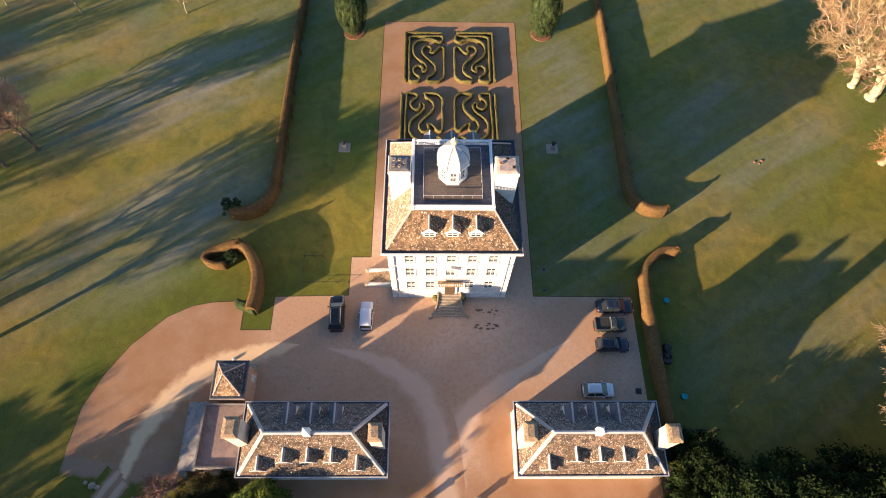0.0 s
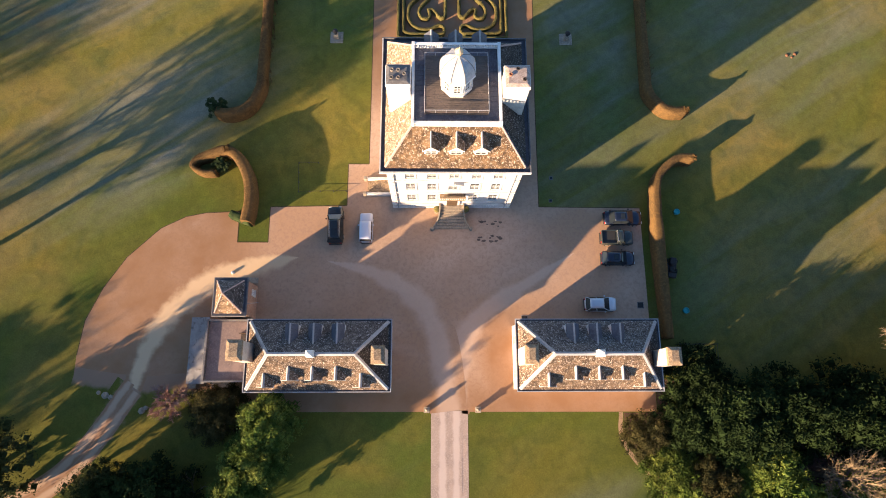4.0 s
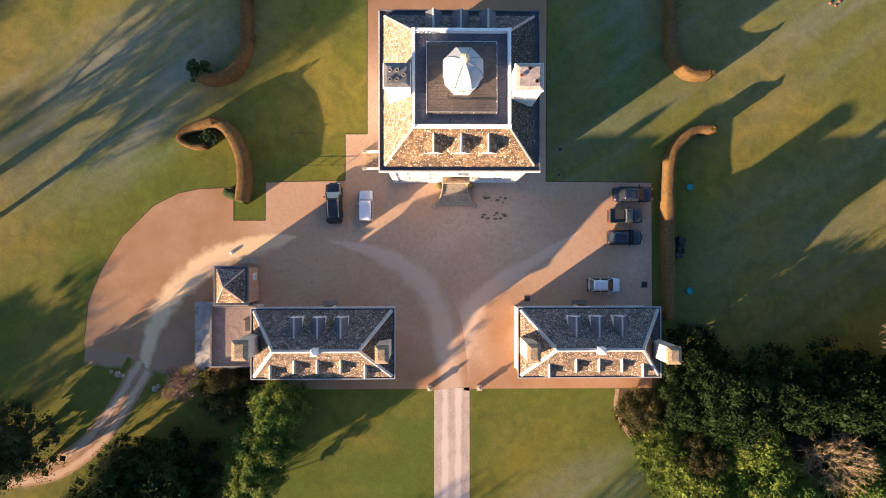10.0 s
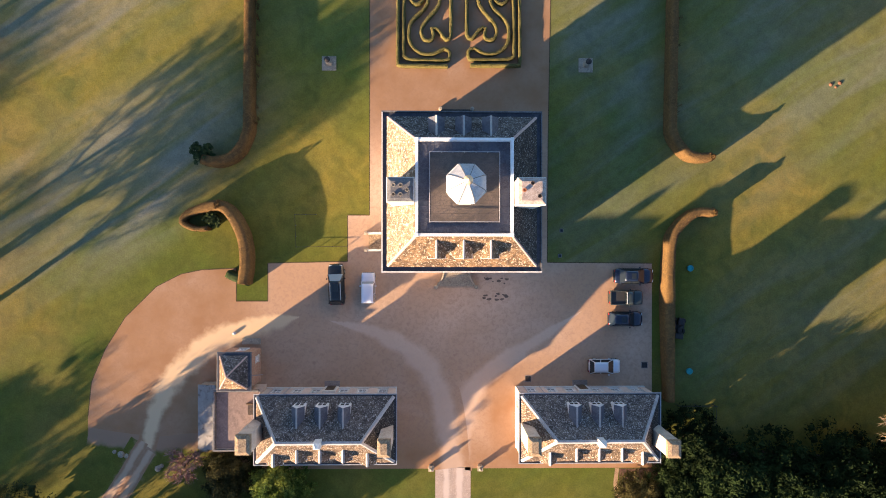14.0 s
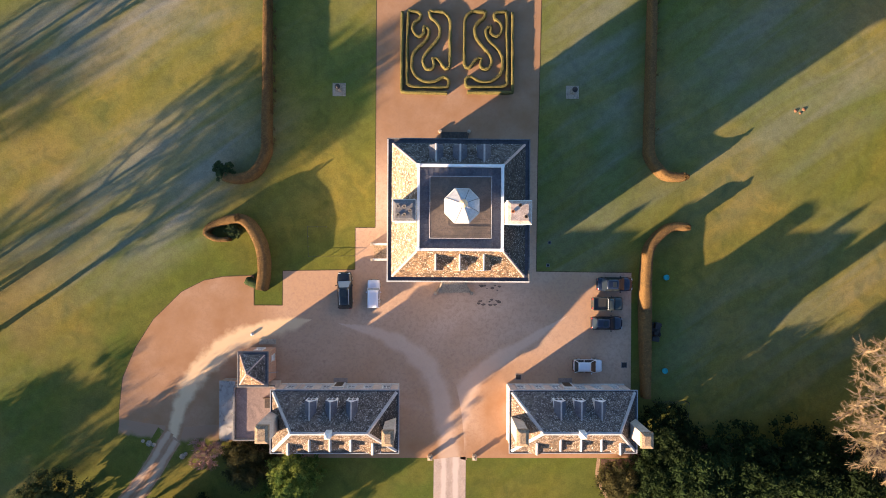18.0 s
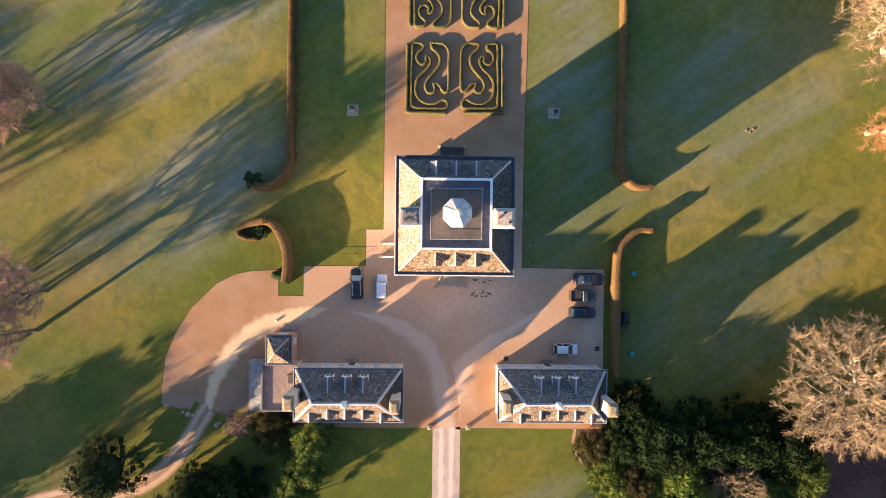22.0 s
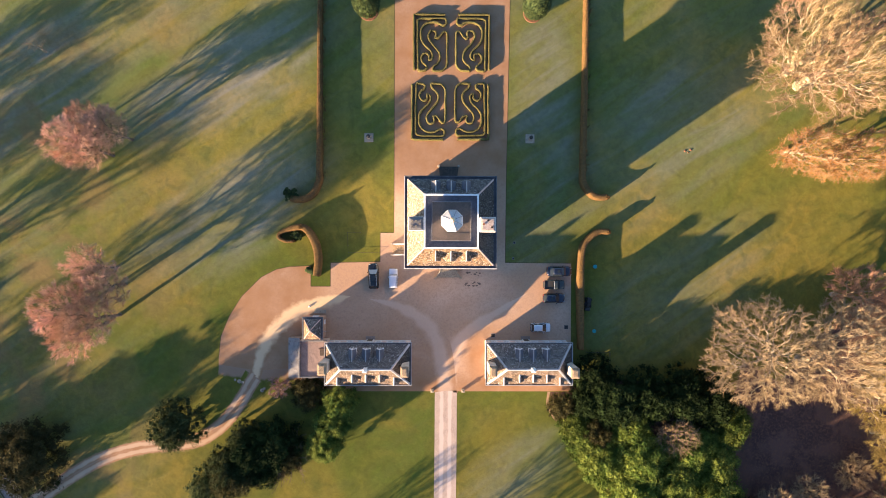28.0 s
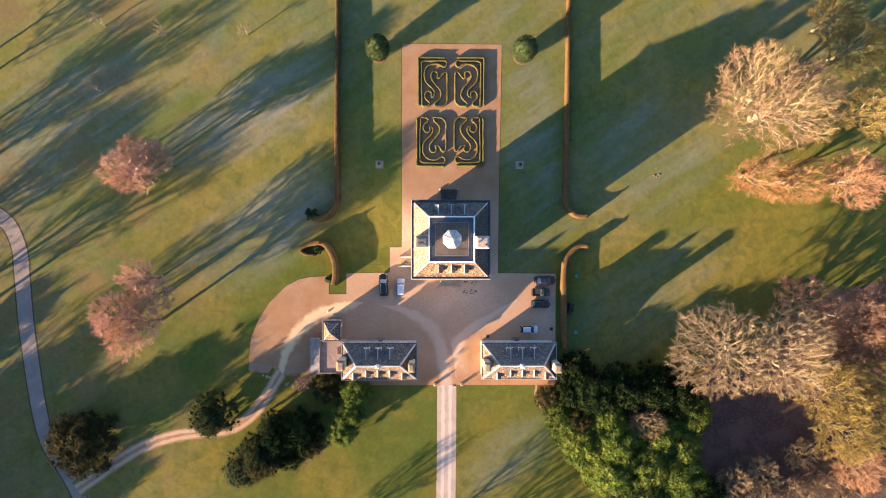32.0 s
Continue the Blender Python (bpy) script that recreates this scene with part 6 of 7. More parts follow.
for x, y, k, rz in ((-29.0, -44.6, 0.9, 0), (-28.6, -40.2, 0.7, 120), (-31.6, -47.6, 0.7, 220)):
    plant("bare_shrub", DEAD, x, y, "grey leafless shrub at a clump's edge", "shrub", "grey shrubs in the clump", rz, k)
for s in (-1, 1):
    x = -15.2 if s < 0 else 15.9
    yew = plant("topiary_yew", YEW_M, x, 40.3, "clipped egg-shaped dark yew on a bare earth ring", "topiary", "pair of topiary yews", s * 40)
    part("earth_ring", lathe([(1.8, 0.0), (1.7, 0.08), (0.2, 0.14)], 22, 0.0, 0.0), EARTH, yew, "bare reddish earth ring")


def hedge_meshes(points, width, height, mat, seed, leaves=46, leaf_size=0.055, smooth=6, wob=0.06, shoots=0.0):
    """A clipped hedge along a line: an uneven body and leaves standing off its faces."""
    rnd = random.Random(seed)
    line = glide(points, smooth) if smooth else [Vector(p) for p in points]
    out = [line[0]]
    for p in line[1:]:                                  # even spacing
        while (p - out[-1]).length > 0.5:
            out.append(out[-1] + (p - out[-1]).normalized() * 0.45)
    out.append(line[-1])
    line = [p for i, p in enumerate(out) if i == 0 or (p - out[i - 1]).length > 0.02]
    prof = [(-0.5, 0.0), (-0.53, 0.35), (-0.5, 0.75), (-0.42, 0.97), (-0.15, 1.0), (0.15, 1.0), (0.42, 0.97), (0.5, 0.75), (0.53, 0.35), (0.5, 0.0)]
    V, F, LV, LF = [], [], [], []
    n = len(prof)
    widths = width if isinstance(width, (list, tuple)) else (width, width)
    hts = height if isinstance(height, (list, tuple)) else (height, height)
    for i, p in enumerate(line):
        d = (line[min(i + 1, len(line) - 1)] - line[max(i - 1, 0)]).normalized()
        s = Vector((-d.y, d.x))
        t = i / max(1, len(line) - 1)

        def pick(a):
            k = t * (len(a) - 1)
            j = min(int(k), len(a) - 2)
            return a[j] + (a[j + 1] - a[j]) * (k - j)
        w, h = pick(widths), pick(hts)
        for a, b in prof:
            j = wob * noise.noise(Vector((p.x * 0.9 + a * 3, p.y * 0.9, b * 2 + seed)))
            jj = wob * 0.7 * noise.noise(Vector((p.x * 2.6, p.y * 2.6 + a * 4, b * 5 + seed)))
            V.append((p.x + s.x * (a * w + j), p.y + s.y * (a * w + j), max(0.0, b * h + (jj + j if b > 0.5 else 0))))
        if i:
            for k in range(n - 1):
                a = (i - 1) * n + k
                F.append((a, a + 1, a + n + 1, a + n))
            for _ in range(leaves):
                k = rnd.randrange(n - 1)
                a = Vector(V[(i - 1) * n + k])
                q = a.lerp(Vector(V[i * n + k + 1]), rnd.random()) + Vector((0, 0, 0))
                nn = (q - Vector((p.x, p.y, h * 0.5))).normalized()
                leaf(LV, LF, q + nn * rnd.uniform(-0.01, 0.07), (nn + unit(rnd) * 0.55).normalized(), leaf_size * rnd.uniform(0.6, 1.5), rnd)
    F.append(tuple(range(n - 1, -1, -1)))
    F.append(tuple(range((len(line) - 1) * n, len(line) * n)))
    if shoots:                                          # ragged saplings along the eastern foot
        for p in line:
            if rnd.random() < shoots and p.y > 9:
                q = Vector((p.x + rnd.uniform(0.5, 0.95), p.y, 0))
                for _ in range(rnd.randrange(3, 7)):
                    e = q + Vector((rnd.uniform(-0.2, 0.35), rnd.uniform(-0.3, 0.3), rnd.uniform(0.7, 2.1)))
                    spike(LV, LF, q, e, 0.035)
                    for _k in range(9):
                        leaf(LV, LF, q.lerp(e, rnd.uniform(0.3, 1)) + unit(rnd) * 0.09, unit(rnd), leaf_size * rnd.uniform(0.8, 1.6), rnd)
    body = mesh_data("clipped_body", V, F, mat)
    for q in body.polygons:
        q.use_smooth = len(q.vertices) == 4
    return [("clipped_body", body), ("foliage", mesh_data("foliage", LV, LF, mat))]


def hedge(name, points, width, height, mat, seed, label, group="", **kw):
    h = tagged(new(name), label, "hedge", group)
    for n, me in hedge_meshes(points, width, height, mat, seed, **kw):
        part(n, me, None, h)
    return h


hedge("beech_hedge", [(-24.0, 75), (-24.1, 52), (-24.2, 30), (-24.2, 11.2), (-24.3, 8.0), (-25.7, 5.4), (-28.0, 4.6), (-29.4, 4.9)], [0.75, 0.75, 0.85, 1.2], [1.8, 1.8, 1.9, 2.0], BEECH, 71, "long clipped russet beech hedge curling at its end", "garden hedges", shoots=0.4)
hedge("beech_hedge", [(-28.9, -3.1), (-30.5, -3.2), (-31.9, -2.4), (-31.2, -1.4), (-29.4, -0.8), (-27.4, -0.5), (-25.9, -1.7), (-24.7, -4.2), (-24.4, -7.0), (-24.7, -9.6)], [0.5, 0.6, 1.2, 1.3, 1.3, 1.25], [1.5, 1.7, 2.2, 2.2, 2.2, 2.2], BEECH, 72, "tall curved russet beech hedge on grass", "garden hedges")
hedge("beech_hedge", [(26.2, 75), (26.0, 52), (25.7, 28), (25.4, 11.5), (25.5, 8.0), (27.0, 5.9), (28.4, 5.3), (30.0, 5.4)], [0.75, 0.75, 0.85, 1.1], [1.8, 1.8, 1.9, 1.9], BEECH, 73, "long clipped russet beech hedge curling at its end", "garden hedges", shoots=0.3)
hedge("beech_hedge", [(30.2, -1.2), (28.2, -1.2), (26.5, -2.5), (25.3, -4.6), (25.0, -10.5), (25.1, -17.0), (25.2, -23.5)], [1.0, 1.0, 1.3, 1.2, 0.9], [2.2, 2.0, 2.0, 1.8, 1.7], BEECH, 74, "golden brown beech hedge bordering the forecourt", "garden hedges")
hedge("yew_buttress", [(-26.7, -8.4), (-25.6, -8.9), (-24.2, -9.3)], [0.9, 1.1], [1.5, 1.7], YEW, 75, "low dark clipped yew block at a hedge end", "hedge-end yews")
# an arbour of clipped yew inside each western curl
plant("clipped_yew", evergreen_meshes(81, 2.4, 1.6, YEW, 40, 90, 0.12), -29.6, 5.6, "ragged clipped yew at a hedge end", "topiary", "hedge-end yews")
plant("clipped_yew", evergreen_meshes(82, 1.9, 1.3, YEW, 40, 90, 0.10), -28.4, -2.0, "ragged clipped yew inside a hedge curl", "topiary", "hedge-end yews")
plant("clipped_yew", evergreen_meshes(85, 3.1, 0.6, BEECH, 34, 60, 0.1, 0.3), -27.4, -0.45, "clipped pointed finial rising from a hedge curl", "topiary", "hedge-end finials")
plant("clipped_yew", evergreen_meshes(83, 2.6, 0.5, BEECH, 30, 60, 0.1, 0.3), 30.0, 5.3, "small clipped finial standing on hedge", "topiary", "hedge-end finials", 0, 1.0)
plant("clipped_yew", evergreen_meshes(84, 2.6, 0.55, BEECH, 30, 60, 0.1, 0.3), 30.1, -1.2, "small clipped finial standing on hedge", "topiary", "hedge-end finials", 0, 1.0)

# ---- parterre ----
K = 0.0266


def loc(cx, cy):
    return ((cx - 70) * K, (470 - cy) * K)


OUTER = [(80, 70), (78, 462), (300, 462)]


def drawn(points):
    return [(78 + (a - 115) * 1.03, 462 + (b - 575) * 1.018) for a, b in points]


LOOP_A = drawn([(145, 185), (140, 365), (140, 548), (342, 550), (342, 510), (320, 490), (290, 515), (255, 528), (215, 522), (180, 500), (163, 470), (160, 430), (168, 390), (190, 360), (215, 340), (240, 315), (248, 285), (240, 262), (220, 252), (196, 252), (208, 266), (222, 276), (226, 294), (212, 307), (190, 310), (170, 295), (163, 265), (168, 240), (182, 228), (208, 222), (210, 212), (200, 185), (145, 185)])
LOOP_B = drawn([(245, 185), (318, 185), (345, 220), (345, 455), (325, 468), (300, 430), (285, 412), (265, 402), (248, 415), (278, 438), (262, 465), (232, 470), (215, 440), (212, 415), (230, 385), (255, 355), (285, 325), (300, 290), (295, 255), (270, 225), (240, 215), (245, 185)])


def parterre_bed(ox, oy, sx, sy, seed):
    bed = tagged(new("parterre_bed"), "clipped box parterre with scrolling hedges on gravel", "parterre", "parterre beds")
    for name, pts in (("outer_hedge", OUTER), ("scroll_hedge", LOOP_A), ("scroll_hedge", LOOP_B)):
        p = [loc(*q) for q in pts]
        dense = []
        for a, b in zip(p, p[1:]):
            m_ = max(1, int(math.dist(a, b) / 0.3))
            dense += [(a[0] + (b[0] - a[0]) * i / m_, a[1] + (b[1] - a[1]) * i / m_) for i in range(m_)]
        dense.append(p[-1])
        if name == "scroll_hedge":                      # soften the corners of the scrolls
            for _ in range(1):
                dense = [dense[0]] + [((a[0] + 2 * b[0] + c[0]) / 4, (a[1] + 2 * b[1] + c[1]) / 4) for a, b, c in zip(dense, dense[1:], dense[2:])] + [dense[-1]]
        w = [(ox + sx * a, oy + sy * b) for a, b in dense]
        for n, me in hedge_meshes(w, 0.38, 0.72 if name == "outer_hedge" else 0.64, BOX, seed, leaves=18, leaf_size=0.055, smooth=0, wob=0.07):
            if n == "clipped_body":
                top = part(name, me, None, bed)
            else:
                part(n, me, None, top)
    return bed


parterre_bed(-7.15, 15.95, 1, 1, 91)
parterre_bed(7.75, 16.05, -1, 1, 92)
parterre_bed(-6.85, 39.95, 1, -1, 93)
parterre_bed(7.85, 40.0, -1, -1, 94)

# ---- garden ornaments and fences ----
for s, x in ((-1, -15.1), (1, 15.5)):
    urn = empty("garden_urn", x, 16.5, 0, "lead urn on a stone pedestal and slab", "urn", "pair of garden urns")
    part("slab", box(-0.85, -0.85, 0, 0.85, 0.85, 0.06, 0.02), AGED, urn)
    part("pedestal", box(-0.3, -0.3, 0.06, 0.3, 0.3, 0.95, 0.03), AGED, urn)
    part("urn", lathe([(0.18, 0.95), (0.1, 1.05), (0.32, 1.3), (0.36, 1.5), (0.28, 1.56), (0.12, 1.7), (0.03, 1.8)], 14), IRON, urn, "dark lead urn", smooth=True)
for x in (-2.95, 2.85):
    pier = empty("gate_pier", x, -31.4, 0, "short stone gate pier with ball finial", "gate pier", "gate piers")
    part("shaft", box(-0.25, -0.25, 0, 0.25, 0.25, 0.7, 0.03), AGED, pier)
    part("cap", box(-0.33, -0.33, 0.7, 0.33, 0.33, 0.8, 0.03), AGED, pier)
    part("ball", lathe([(0.08, 0.8), (0.2, 0.92), (0.2, 1.02), (0.1, 1.15), (0.02, 1.18)], 12), AGED, pier, smooth=True)


def fence(name, corners, label, h=1.0, gap=2.0):
    f = tagged(new(name), label, "fence")
    pm = mesh_of("post", box(-0.04, -0.04, 0, 0.04, 0.04, h, 0.005), IRON)
    for (a, b), (c, d) in zip(corners, corners[1:]):
        n = max(1, round(math.dist((a, b), (c, d)) / gap))
        for i in range(n + 1):
            if i or (a, b) == corners[0]:
                part("post", pm, None, f, m=pose(a + (c - a) * i / n, b + (d - b) * i / n, 0))
        for z in ((h * 0.92,) if h < 0.8 else (h * 0.45, h * 0.92)):
            bm = bmesh.new()
            tube(bm, (a, b, z), (c, d, z), 0.025, 0.025, 5)
            part("rail", bm, IRON, f)
    return f


fence("wire_fence", [(-16.6, -1.45), (-19.05, -1.45), (-18.9, -5.3), (-16.2, -5.25), (-13.0, -5.2)], "thin low post and rail fence round three sides of lawn", 0.45, 1.35)
fence("wooden_fence", [(26.4, -24.1), (30.8, -24.1), (30.5, -29.5)], "dark wooden fence in the shade", 1.3)
for x, y in ((28.0, -7.8), (27.9, -20.1)):
    tb = empty("garden_bucket", x, y, 0, "teal plastic tub on shaded grass", "tub", "teal tubs")
    part("tub", lathe([(0.28, 0), (0.34, 0.40), (0.38, 0.42), (0.38, 0.45), (0.33, 0.45), (0.29, 0.36), (0.1, 0.34)], 16), TEAL, tb)
for x, y, r in ((45.3, 14.4, 0.26), (46.4, 14.6, 0.28), (45.9, 14.1, 0.18)):
    mole = empty("soil_heap", x, y, 0, "low heap of bare reddish soil on grass", "soil heap", "soil heaps on grass", x * 90)
    part("heap", lathe([(r, -0.02), (r * 0.8, 0.06), (r * 0.45, 0.12), (r * 0.12, 0.14)], 11), EARTH, mole)
# two small lawn covers, drawn as low grey boxes without lamps
for x, y in ((12.6, -3.3), (12.4, -6.3)):
    gl = empty("lawn_cover", x, y, 0.0, "small square grey cover set in lawn", "ground light", "lawn light boxes")
    part("casing", box(-0.22, -0.22, 0, 0.22, 0.22, 0.1, 0.02), GREYLEAD, gl)
    part("lens", box(-0.15, -0.15, 0.1, 0.15, 0.15, 0.12, 0.01), CARGLASS, gl)
for x, y in ((22.6, -19.4), (8.6, -21.0)):
    mh = empty("drain_cover", x, y, 0.008, "dark iron drain cover set in gravel", "drain cover", "drain covers")
    part("frame", box(-0.4, -0.4, 0, 0.4, 0.4, 0.03, 0.01), ROAD, mh)
    part("lid", box(-0.32, -0.32, 0.03, 0.32, 0.32, 0.045), IRON, mh)
rnd = random.Random(17)
for k in range(22):
    x, y, r = rnd.uniform(3.3, 6.1), (-9.1 if k % 2 else -11.3) + rnd.gauss(0, 0.22), rnd.uniform(0.10, 0.30)
    spot = [(x + r * rnd.uniform(0.6, 1.3) * math.cos(a * 0.785), y + r * 0.7 * rnd.uniform(0.5, 1.2) * math.sin(a * 0.785)) for a in range(8)]
    part("puddle_mark", polygon(spot, 0.024 + 0.0008 * k), MUD, worn)


# ---- vehicles ----
def paint(name, c, rough=0.25):
    m = material(name, c, rough, 0.3, spec=0.5)
    m.node_tree.nodes["Principled BSDF"].inputs["Coat Weight"].default_value = 0.6
    return m


def loft(sections):
    bm = bmesh.new()
    rings = [[bm.verts.new(p) for p in s] for s in sections]
    n = len(rings[0])
    for a, b in zip(rings, rings[1:]):
        for i in range(n):
            bm.faces.new((a[i], a[(i + 1) % n], b[(i + 1) % n], b[i]))
    bm.faces.new(rings[0][::-1])
    bm.faces.new(rings[-1])
    bmesh.ops.recalc_face_normals(bm, faces=bm.faces[:])
    return bm


def car(x, y, rz, L, W, H, mat, label, belt=0.92, hood=0.30, boot=0.06, rake=0.55, back_rake=0.3, boxy=False, pickup=False, category="car", rails=False):
    """A car that faces local +x."""
    c = empty("parked_car" if not pickup else "pickup_truck", x, y, 0.008, label, category, "parked cars", rz)
    hw = W / 2
    st = [(-0.5, 0.66, 0.80), (-0.487, 0.84, 0.90), (-0.45, 0.96, 0.97), (-0.3, 1.0, 1.0), (0.0, 1.0, 1.0), (0.5 - hood, 1.0, 0.99), (0.36, 0.98, 0.93 if not boxy else 1.0), (0.45, 0.92 if not boxy else 0.97, 0.84 if not boxy else 0.98), (0.485, 0.80 if not boxy else 0.93, 0.72 if not boxy else 0.93), (0.5, 0.62 if not boxy else 0.86, 0.62 if not boxy else 0.86)]
    sec = []
    for u, wf, bf in st:
        w, z = hw * wf, belt * bf
        sec.append([(u * L, -w * 0.9, 0.26), (u * L, -w, 0.45), (u * L, -w, z * 0.8), (u * L, -w * 0.93, z * 0.97), (u * L, -w * 0.6, z + 0.03), (u * L, 0, z + 0.05), (u * L, w * 0.6, z + 0.03), (u * L, w * 0.93, z * 0.97), (u * L, w, z * 0.8), (u * L, w, 0.45), (u * L, w * 0.9, 0.26)])
    body = part("body", loft(sec), mat, c, smooth=True)
    # cabin
    x1 = L * (0.5 - hood)
    x0 = -L * (0.5 - boot) if not pickup else -L * 0.02
    t1, t0 = x1 - rake, x0 + back_rake
    wb, wt = hw * 0.96, hw * 0.68 if not boxy else hw * 0.84
    zb = belt * 1.0
    glass = hull([(x0, -wb, zb), (x1, -wb, zb), (x1, wb, zb), (x0, wb, zb), (t0, -wt, H - 0.06), (t1, -wt, H - 0.06), (t1, wt, H - 0.06), (t0, wt, H - 0.06)],
                 [(0, 3, 2, 1), (4, 5, 6, 7), (0, 1, 5, 4), (1, 2, 6, 5), (2, 3, 7, 6), (3, 0, 4, 7)])
    part("glasshouse", glass, CARGLASS, c, "dark tinted windows")
    for nm, xa, xb in (("windscreen", x1, t1), ("rear_window", x0, t0)):
        e = 0.03 if xa > xb else -0.03
        part(nm, hull([(xa + e, -wb * 0.9, zb + 0.03), (xa + e, wb * 0.9, zb + 0.03), (xb + e, wt * 0.9, H - 0.07), (xb + e, -wt * 0.9, H - 0.07), (xa + e * 2, -wb * 0.9, zb + 0.04), (xa + e * 2, wb * 0.9, zb + 0.04), (xb + e * 2, wt * 0.9, H - 0.05), (xb + e * 2, -wt * 0.9, H - 0.05)],
             [(0, 1, 2, 3), (4, 5, 6, 7), (0, 1, 5, 4), (1, 2, 6, 5), (2, 3, 7, 6), (3, 0, 4, 7)]), SCREEN if nm == "windscreen" and mat in (BLACK, GREY) else CARGLASS, c)
    if rails:
        for s in (-1, 1):
            bm = bmesh.new()
            tube(bm, (t0 + 0.1, s * wt * 0.92, H + 0.05), (t1 - 0.15, s * wt * 0.92, H + 0.05), 0.03, 0.03, 6)
            part("roof_rail", bm, ALLOY, c)
    if not pickup and not boxy and mat is not SILVER:
        part("sunroof", box((t0 + t1) / 2 - 0.05, -wt * 0.55, H + 0.018, t1 - 0.3, wt * 0.55, H + 0.032, 0.01), CARGLASS, c, "dark glass sunroof")
    rf = bmesh.new()
    n = 6
    grid = [[rf.verts.new((t0 - 0.05 + (t1 - t0 + 0.1) * i / n, -wt * 1.03 + 2 * wt * 1.03 * j / 4, H - 0.06 + (0.05 * (1 - (2 * j / 4 - 1) ** 2) + 0.03 * (1 - (2 * i / n - 1) ** 2)))) for j in range(5)] for i in range(n + 1)]
    for i in range(n):
        for j in range(4):
            rf.faces.new((grid[i][j], grid[i + 1][j], grid[i + 1][j + 1], grid[i][j + 1]))
    ex = bmesh.ops.extrude_face_region(rf, geom=rf.faces[:])
    for v in (g_ for g_ in ex["geom"] if isinstance(g_, bmesh.types.BMVert)):
        v.co.z -= 0.05
    bmesh.ops.recalc_face_normals(rf, faces=rf.faces[:])
    part("roof", rf, mat, c, smooth=True)
    for s in (-1, 1):
        for (bx, tx) in ((x1, t1), (x0, t0), ((x0 + x1) / 2 - 0.1, (t0 + t1) / 2 - 0.1)):
            bm = bmesh.new()
            tube(bm, (bx, s * wb, zb), (tx, s * wt * 1.01, H - 0.05), 0.05, 0.04, 5)
            part("pillar", bm, mat, c)
        part("headlight", box(L * 0.455, s * hw * 0.62 - 0.17, belt * 0.62, L * 0.487, s * hw * 0.62 + 0.17, belt * 0.78, 0.02), LAMP, c)
        part("tail_lamp", box(-L * 0.502, s * hw * 0.68 - 0.12, belt * 0.62, -L * 0.475, s * hw * 0.68 + 0.12, belt * 0.86, 0.02), TAIL, c)
        part("mirror", box(x1 - 0.55, s * (hw + 0.1) - 0.09, belt, x1 - 0.40, s * (hw + 0.1) + 0.09, belt + 0.13, 0.02), mat, c)
        for wx in (-L * 0.30, L * 0.315):
            bm = bmesh.new()
            tube(bm, (wx, s * (hw - 0.20), 0.32), (wx, s * (hw + 0.005), 0.32), 0.32, 0.32, 20)
            wh = part("wheel", bm, RUBBER, c, "black tyre")
            bm = bmesh.new()
            tube(bm, (wx, s * (hw + 0.006), 0.32), (wx, s * (hw + 0.02), 0.32), 0.21, 0.19, 14)
            part("rim", bm, ALLOY, wh)
    part("front_bumper", box(L * 0.47, -hw * 0.8, 0.28, L * 0.51, hw * 0.8, 0.5, 0.03), PLASTIC, c)
    part("rear_bumper", box(-L * 0.515, -hw * 0.82, 0.28, -L * 0.48, hw * 0.82, 0.5, 0.03), PLASTIC, c)
    part("front_plate", box(L * 0.51, -0.26, 0.34, L * 0.514, 0.26, 0.45), LAMP, c)
    if pickup:
        bed = part("load_bed", box(-L * 0.47, -hw * 0.85, belt * 0.98 + 0.03, -L * 0.06, hw * 0.85, belt + 0.075, 0.01), PLASTIC, c, "dark open load bed")
        for s in (-1, 1):
            part("bed_side", box(-L * 0.48, s * hw * 0.92 - 0.05, belt * 0.96, -L * 0.04, s * hw * 0.92 + 0.05, belt + 0.22, 0.02), mat, c)
        part("tailgate", box(-L * 0.495, -hw * 0.9, belt * 0.9, -L * 0.47, hw * 0.9, belt + 0.22, 0.02), mat, c)
        bm = bmesh.new()
        for s in (-1, 1):
            tube(bm, (-L * 0.03, s * hw * 0.8, belt), (-L * 0.03, s * hw * 0.8, H), 0.04, 0.04, 6)
        tube(bm, (-L * 0.03, -hw * 0.8, H), (-L * 0.03, hw * 0.8, H), 0.04, 0.04, 6)
        part("roll_bar", bm, ALLOY, c)
    return c


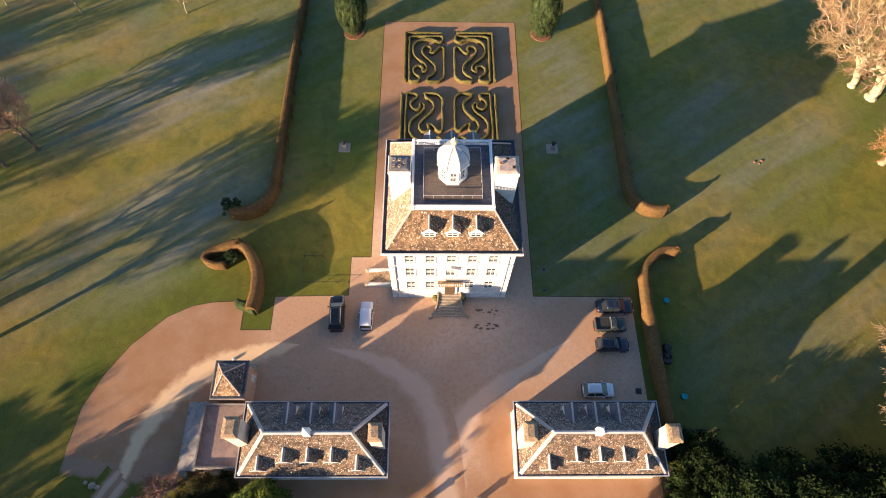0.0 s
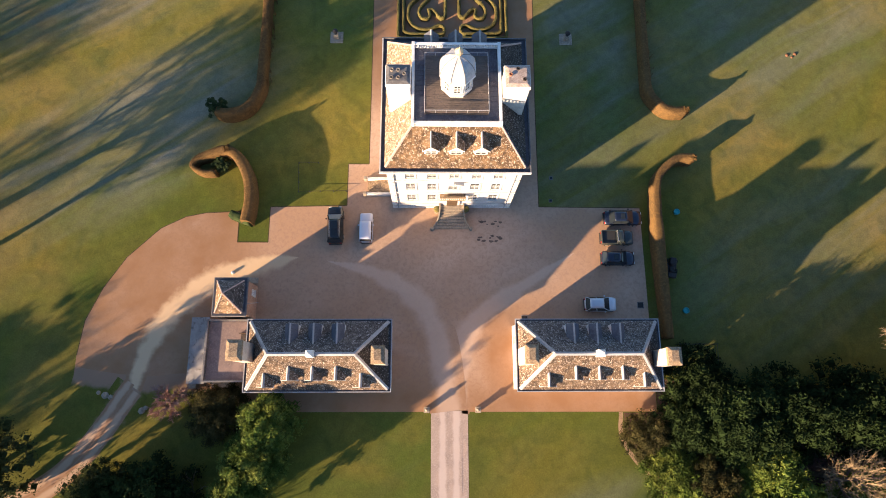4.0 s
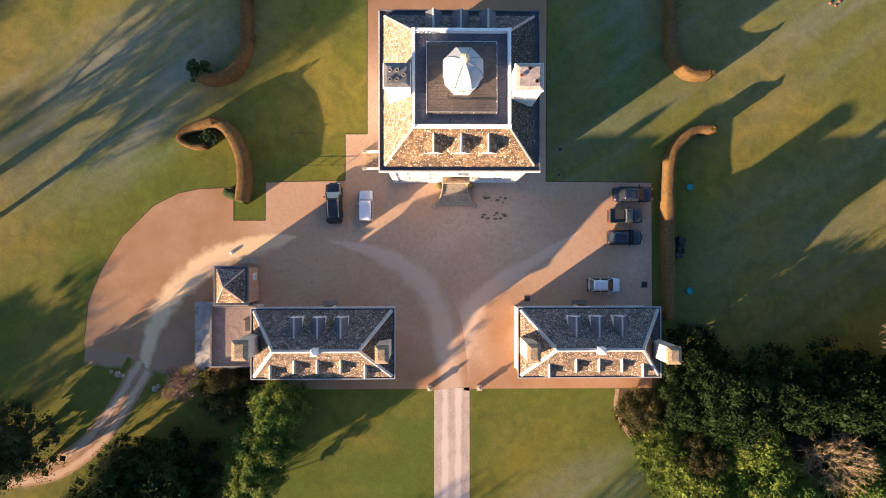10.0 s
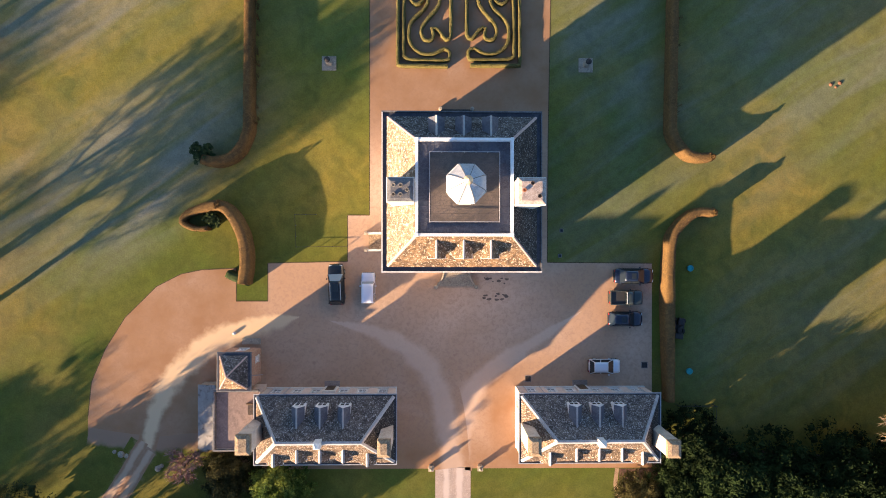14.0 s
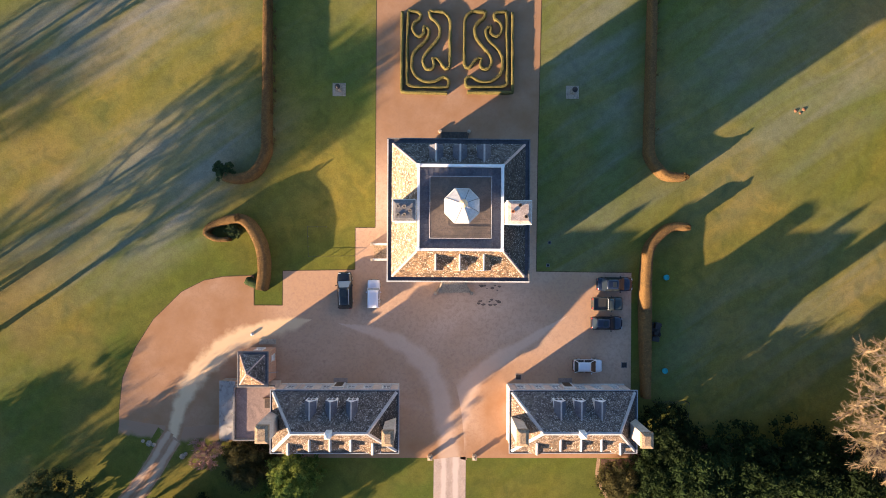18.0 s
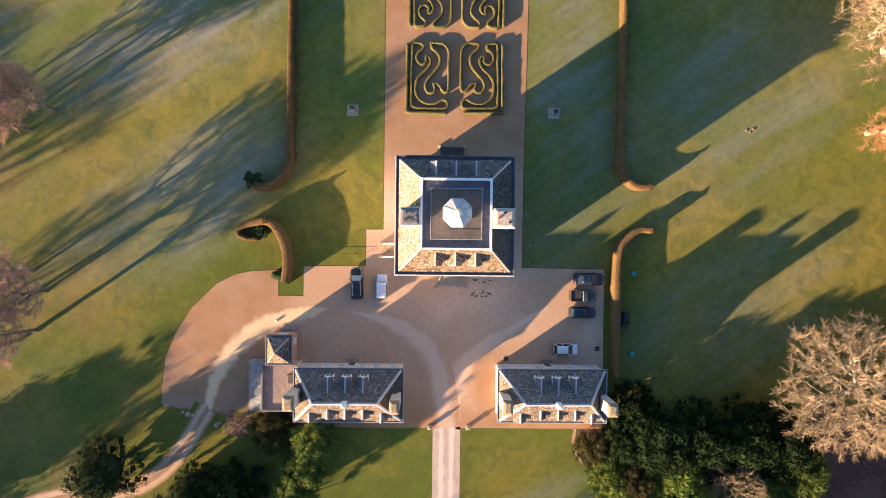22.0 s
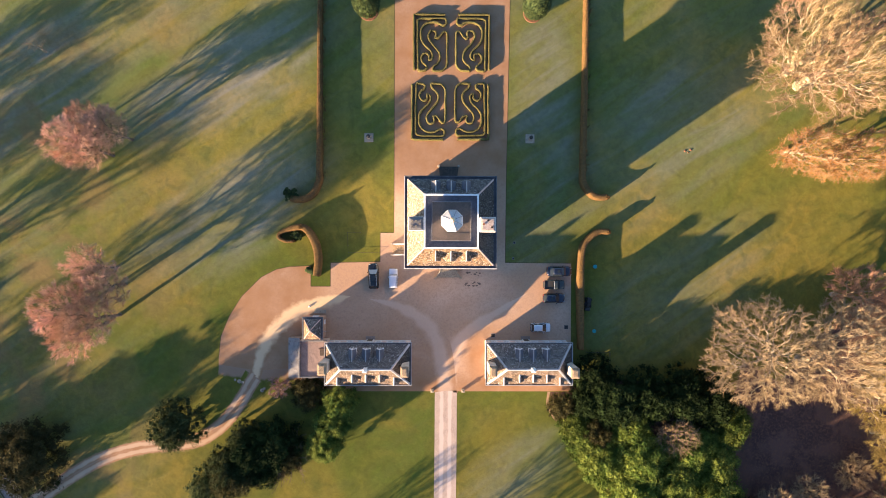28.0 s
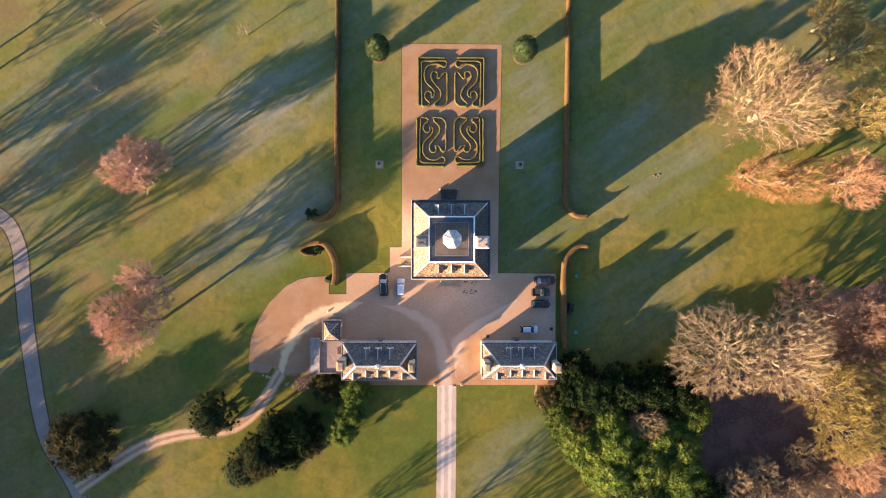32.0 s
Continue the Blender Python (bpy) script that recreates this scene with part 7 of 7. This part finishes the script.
# pale base colour paints in the sky mirrored by the windscreen
SCREEN = material("sky_reflection_windscreen", (0.20, 0.225, 0.25), 0.08, spec=0.9)
BLACK = paint("black_car_paint", (0.012, 0.013, 0.017))
NAVY = paint("navy_car_paint", (0.012, 0.018, 0.04))
SILVER = paint("silver_car_paint", (0.55, 0.58, 0.66), 0.3)
GREY = paint("pale_lilac_car_paint", (0.56, 0.57, 0.68), 0.4)
DKGREEN = paint("dark_green_car_paint", (0.035, 0.045, 0.045), 0.35)
car(-14.1, -9.7, 92, 4.7, 1.92, 1.72, BLACK, "black estate car parked nose to lawn", 1.02, 0.25, 0.03, 0.75, 0.35, rails=True)
car(-10.35, -10.1, 90, 3.6, 1.6, 1.9, GREY, "pale lilac-grey boxy off-road vehicle parked on gravel", 1.12, 0.30, 0.02, 0.22, 0.08, True)
car(21.1, -8.7, 0, 4.65, 1.82, 1.44, NAVY, "navy saloon car parked on gravel", 0.93, 0.27, 0.13, 0.72, 0.55)
car(20.1, -11.25, 0, 3.9, 1.72, 1.72, DKGREEN, "dark green pickup with open load bed", 1.05, 0.27, 0.02, 0.35, 0.12, True, True, "pickup truck")
car(20.1, -13.8, 0, 4.05, 1.76, 1.45, NAVY, "dark navy hatchback parked on gravel", 0.93, 0.28, 0.04, 0.7, 0.4)
car(17.6, -19.4, 0, 3.75, 1.7, 1.48, SILVER, "silver hatchback beside the pavilion", 0.93, 0.26, 0.03, 0.72, 0.4)
atv = empty("ride_on_mower", 26.7, -14.7, 0, "dark ride-on mower parked behind the hedge", "mower", "", 80)
part("bonnet", box(0.1, -0.4, 0.3, 1.0, 0.4, 0.85, 0.08), IRON, atv)
part("deck", box(-0.8, -0.6, 0.15, 0.5, 0.6, 0.35, 0.05), IRON, atv)
part("seat", box(-0.7, -0.28, 0.5, -0.15, 0.28, 0.62, 0.05), PLASTIC, atv)
part("seat_back", box(-0.85, -0.28, 0.5, -0.7, 0.28, 1.0, 0.05), PLASTIC, atv)
part("grass_box", box(-1.5, -0.5, 0.25, -0.88, 0.5, 0.85, 0.06), PLASTIC, atv)
bm = bmesh.new()
tube(bm, (0.15, 0, 0.8), (-0.05, 0, 1.05), 0.03, 0.03, 6)
tube(bm, (-0.05, 0, 1.05), (-0.07, 0, 1.08), 0.2, 0.2, 14)
part("steering_wheel", bm, PLASTIC, atv)
for wx, r in ((-0.55, 0.3), (0.7, 0.22)):
    for s in (-1, 1):
        bm = bmesh.new()
        tube(bm, (wx, s * 0.45, r), (wx, s * 0.65, r), r, r, 16)
        part("wheel", bm, RUBBER, atv)
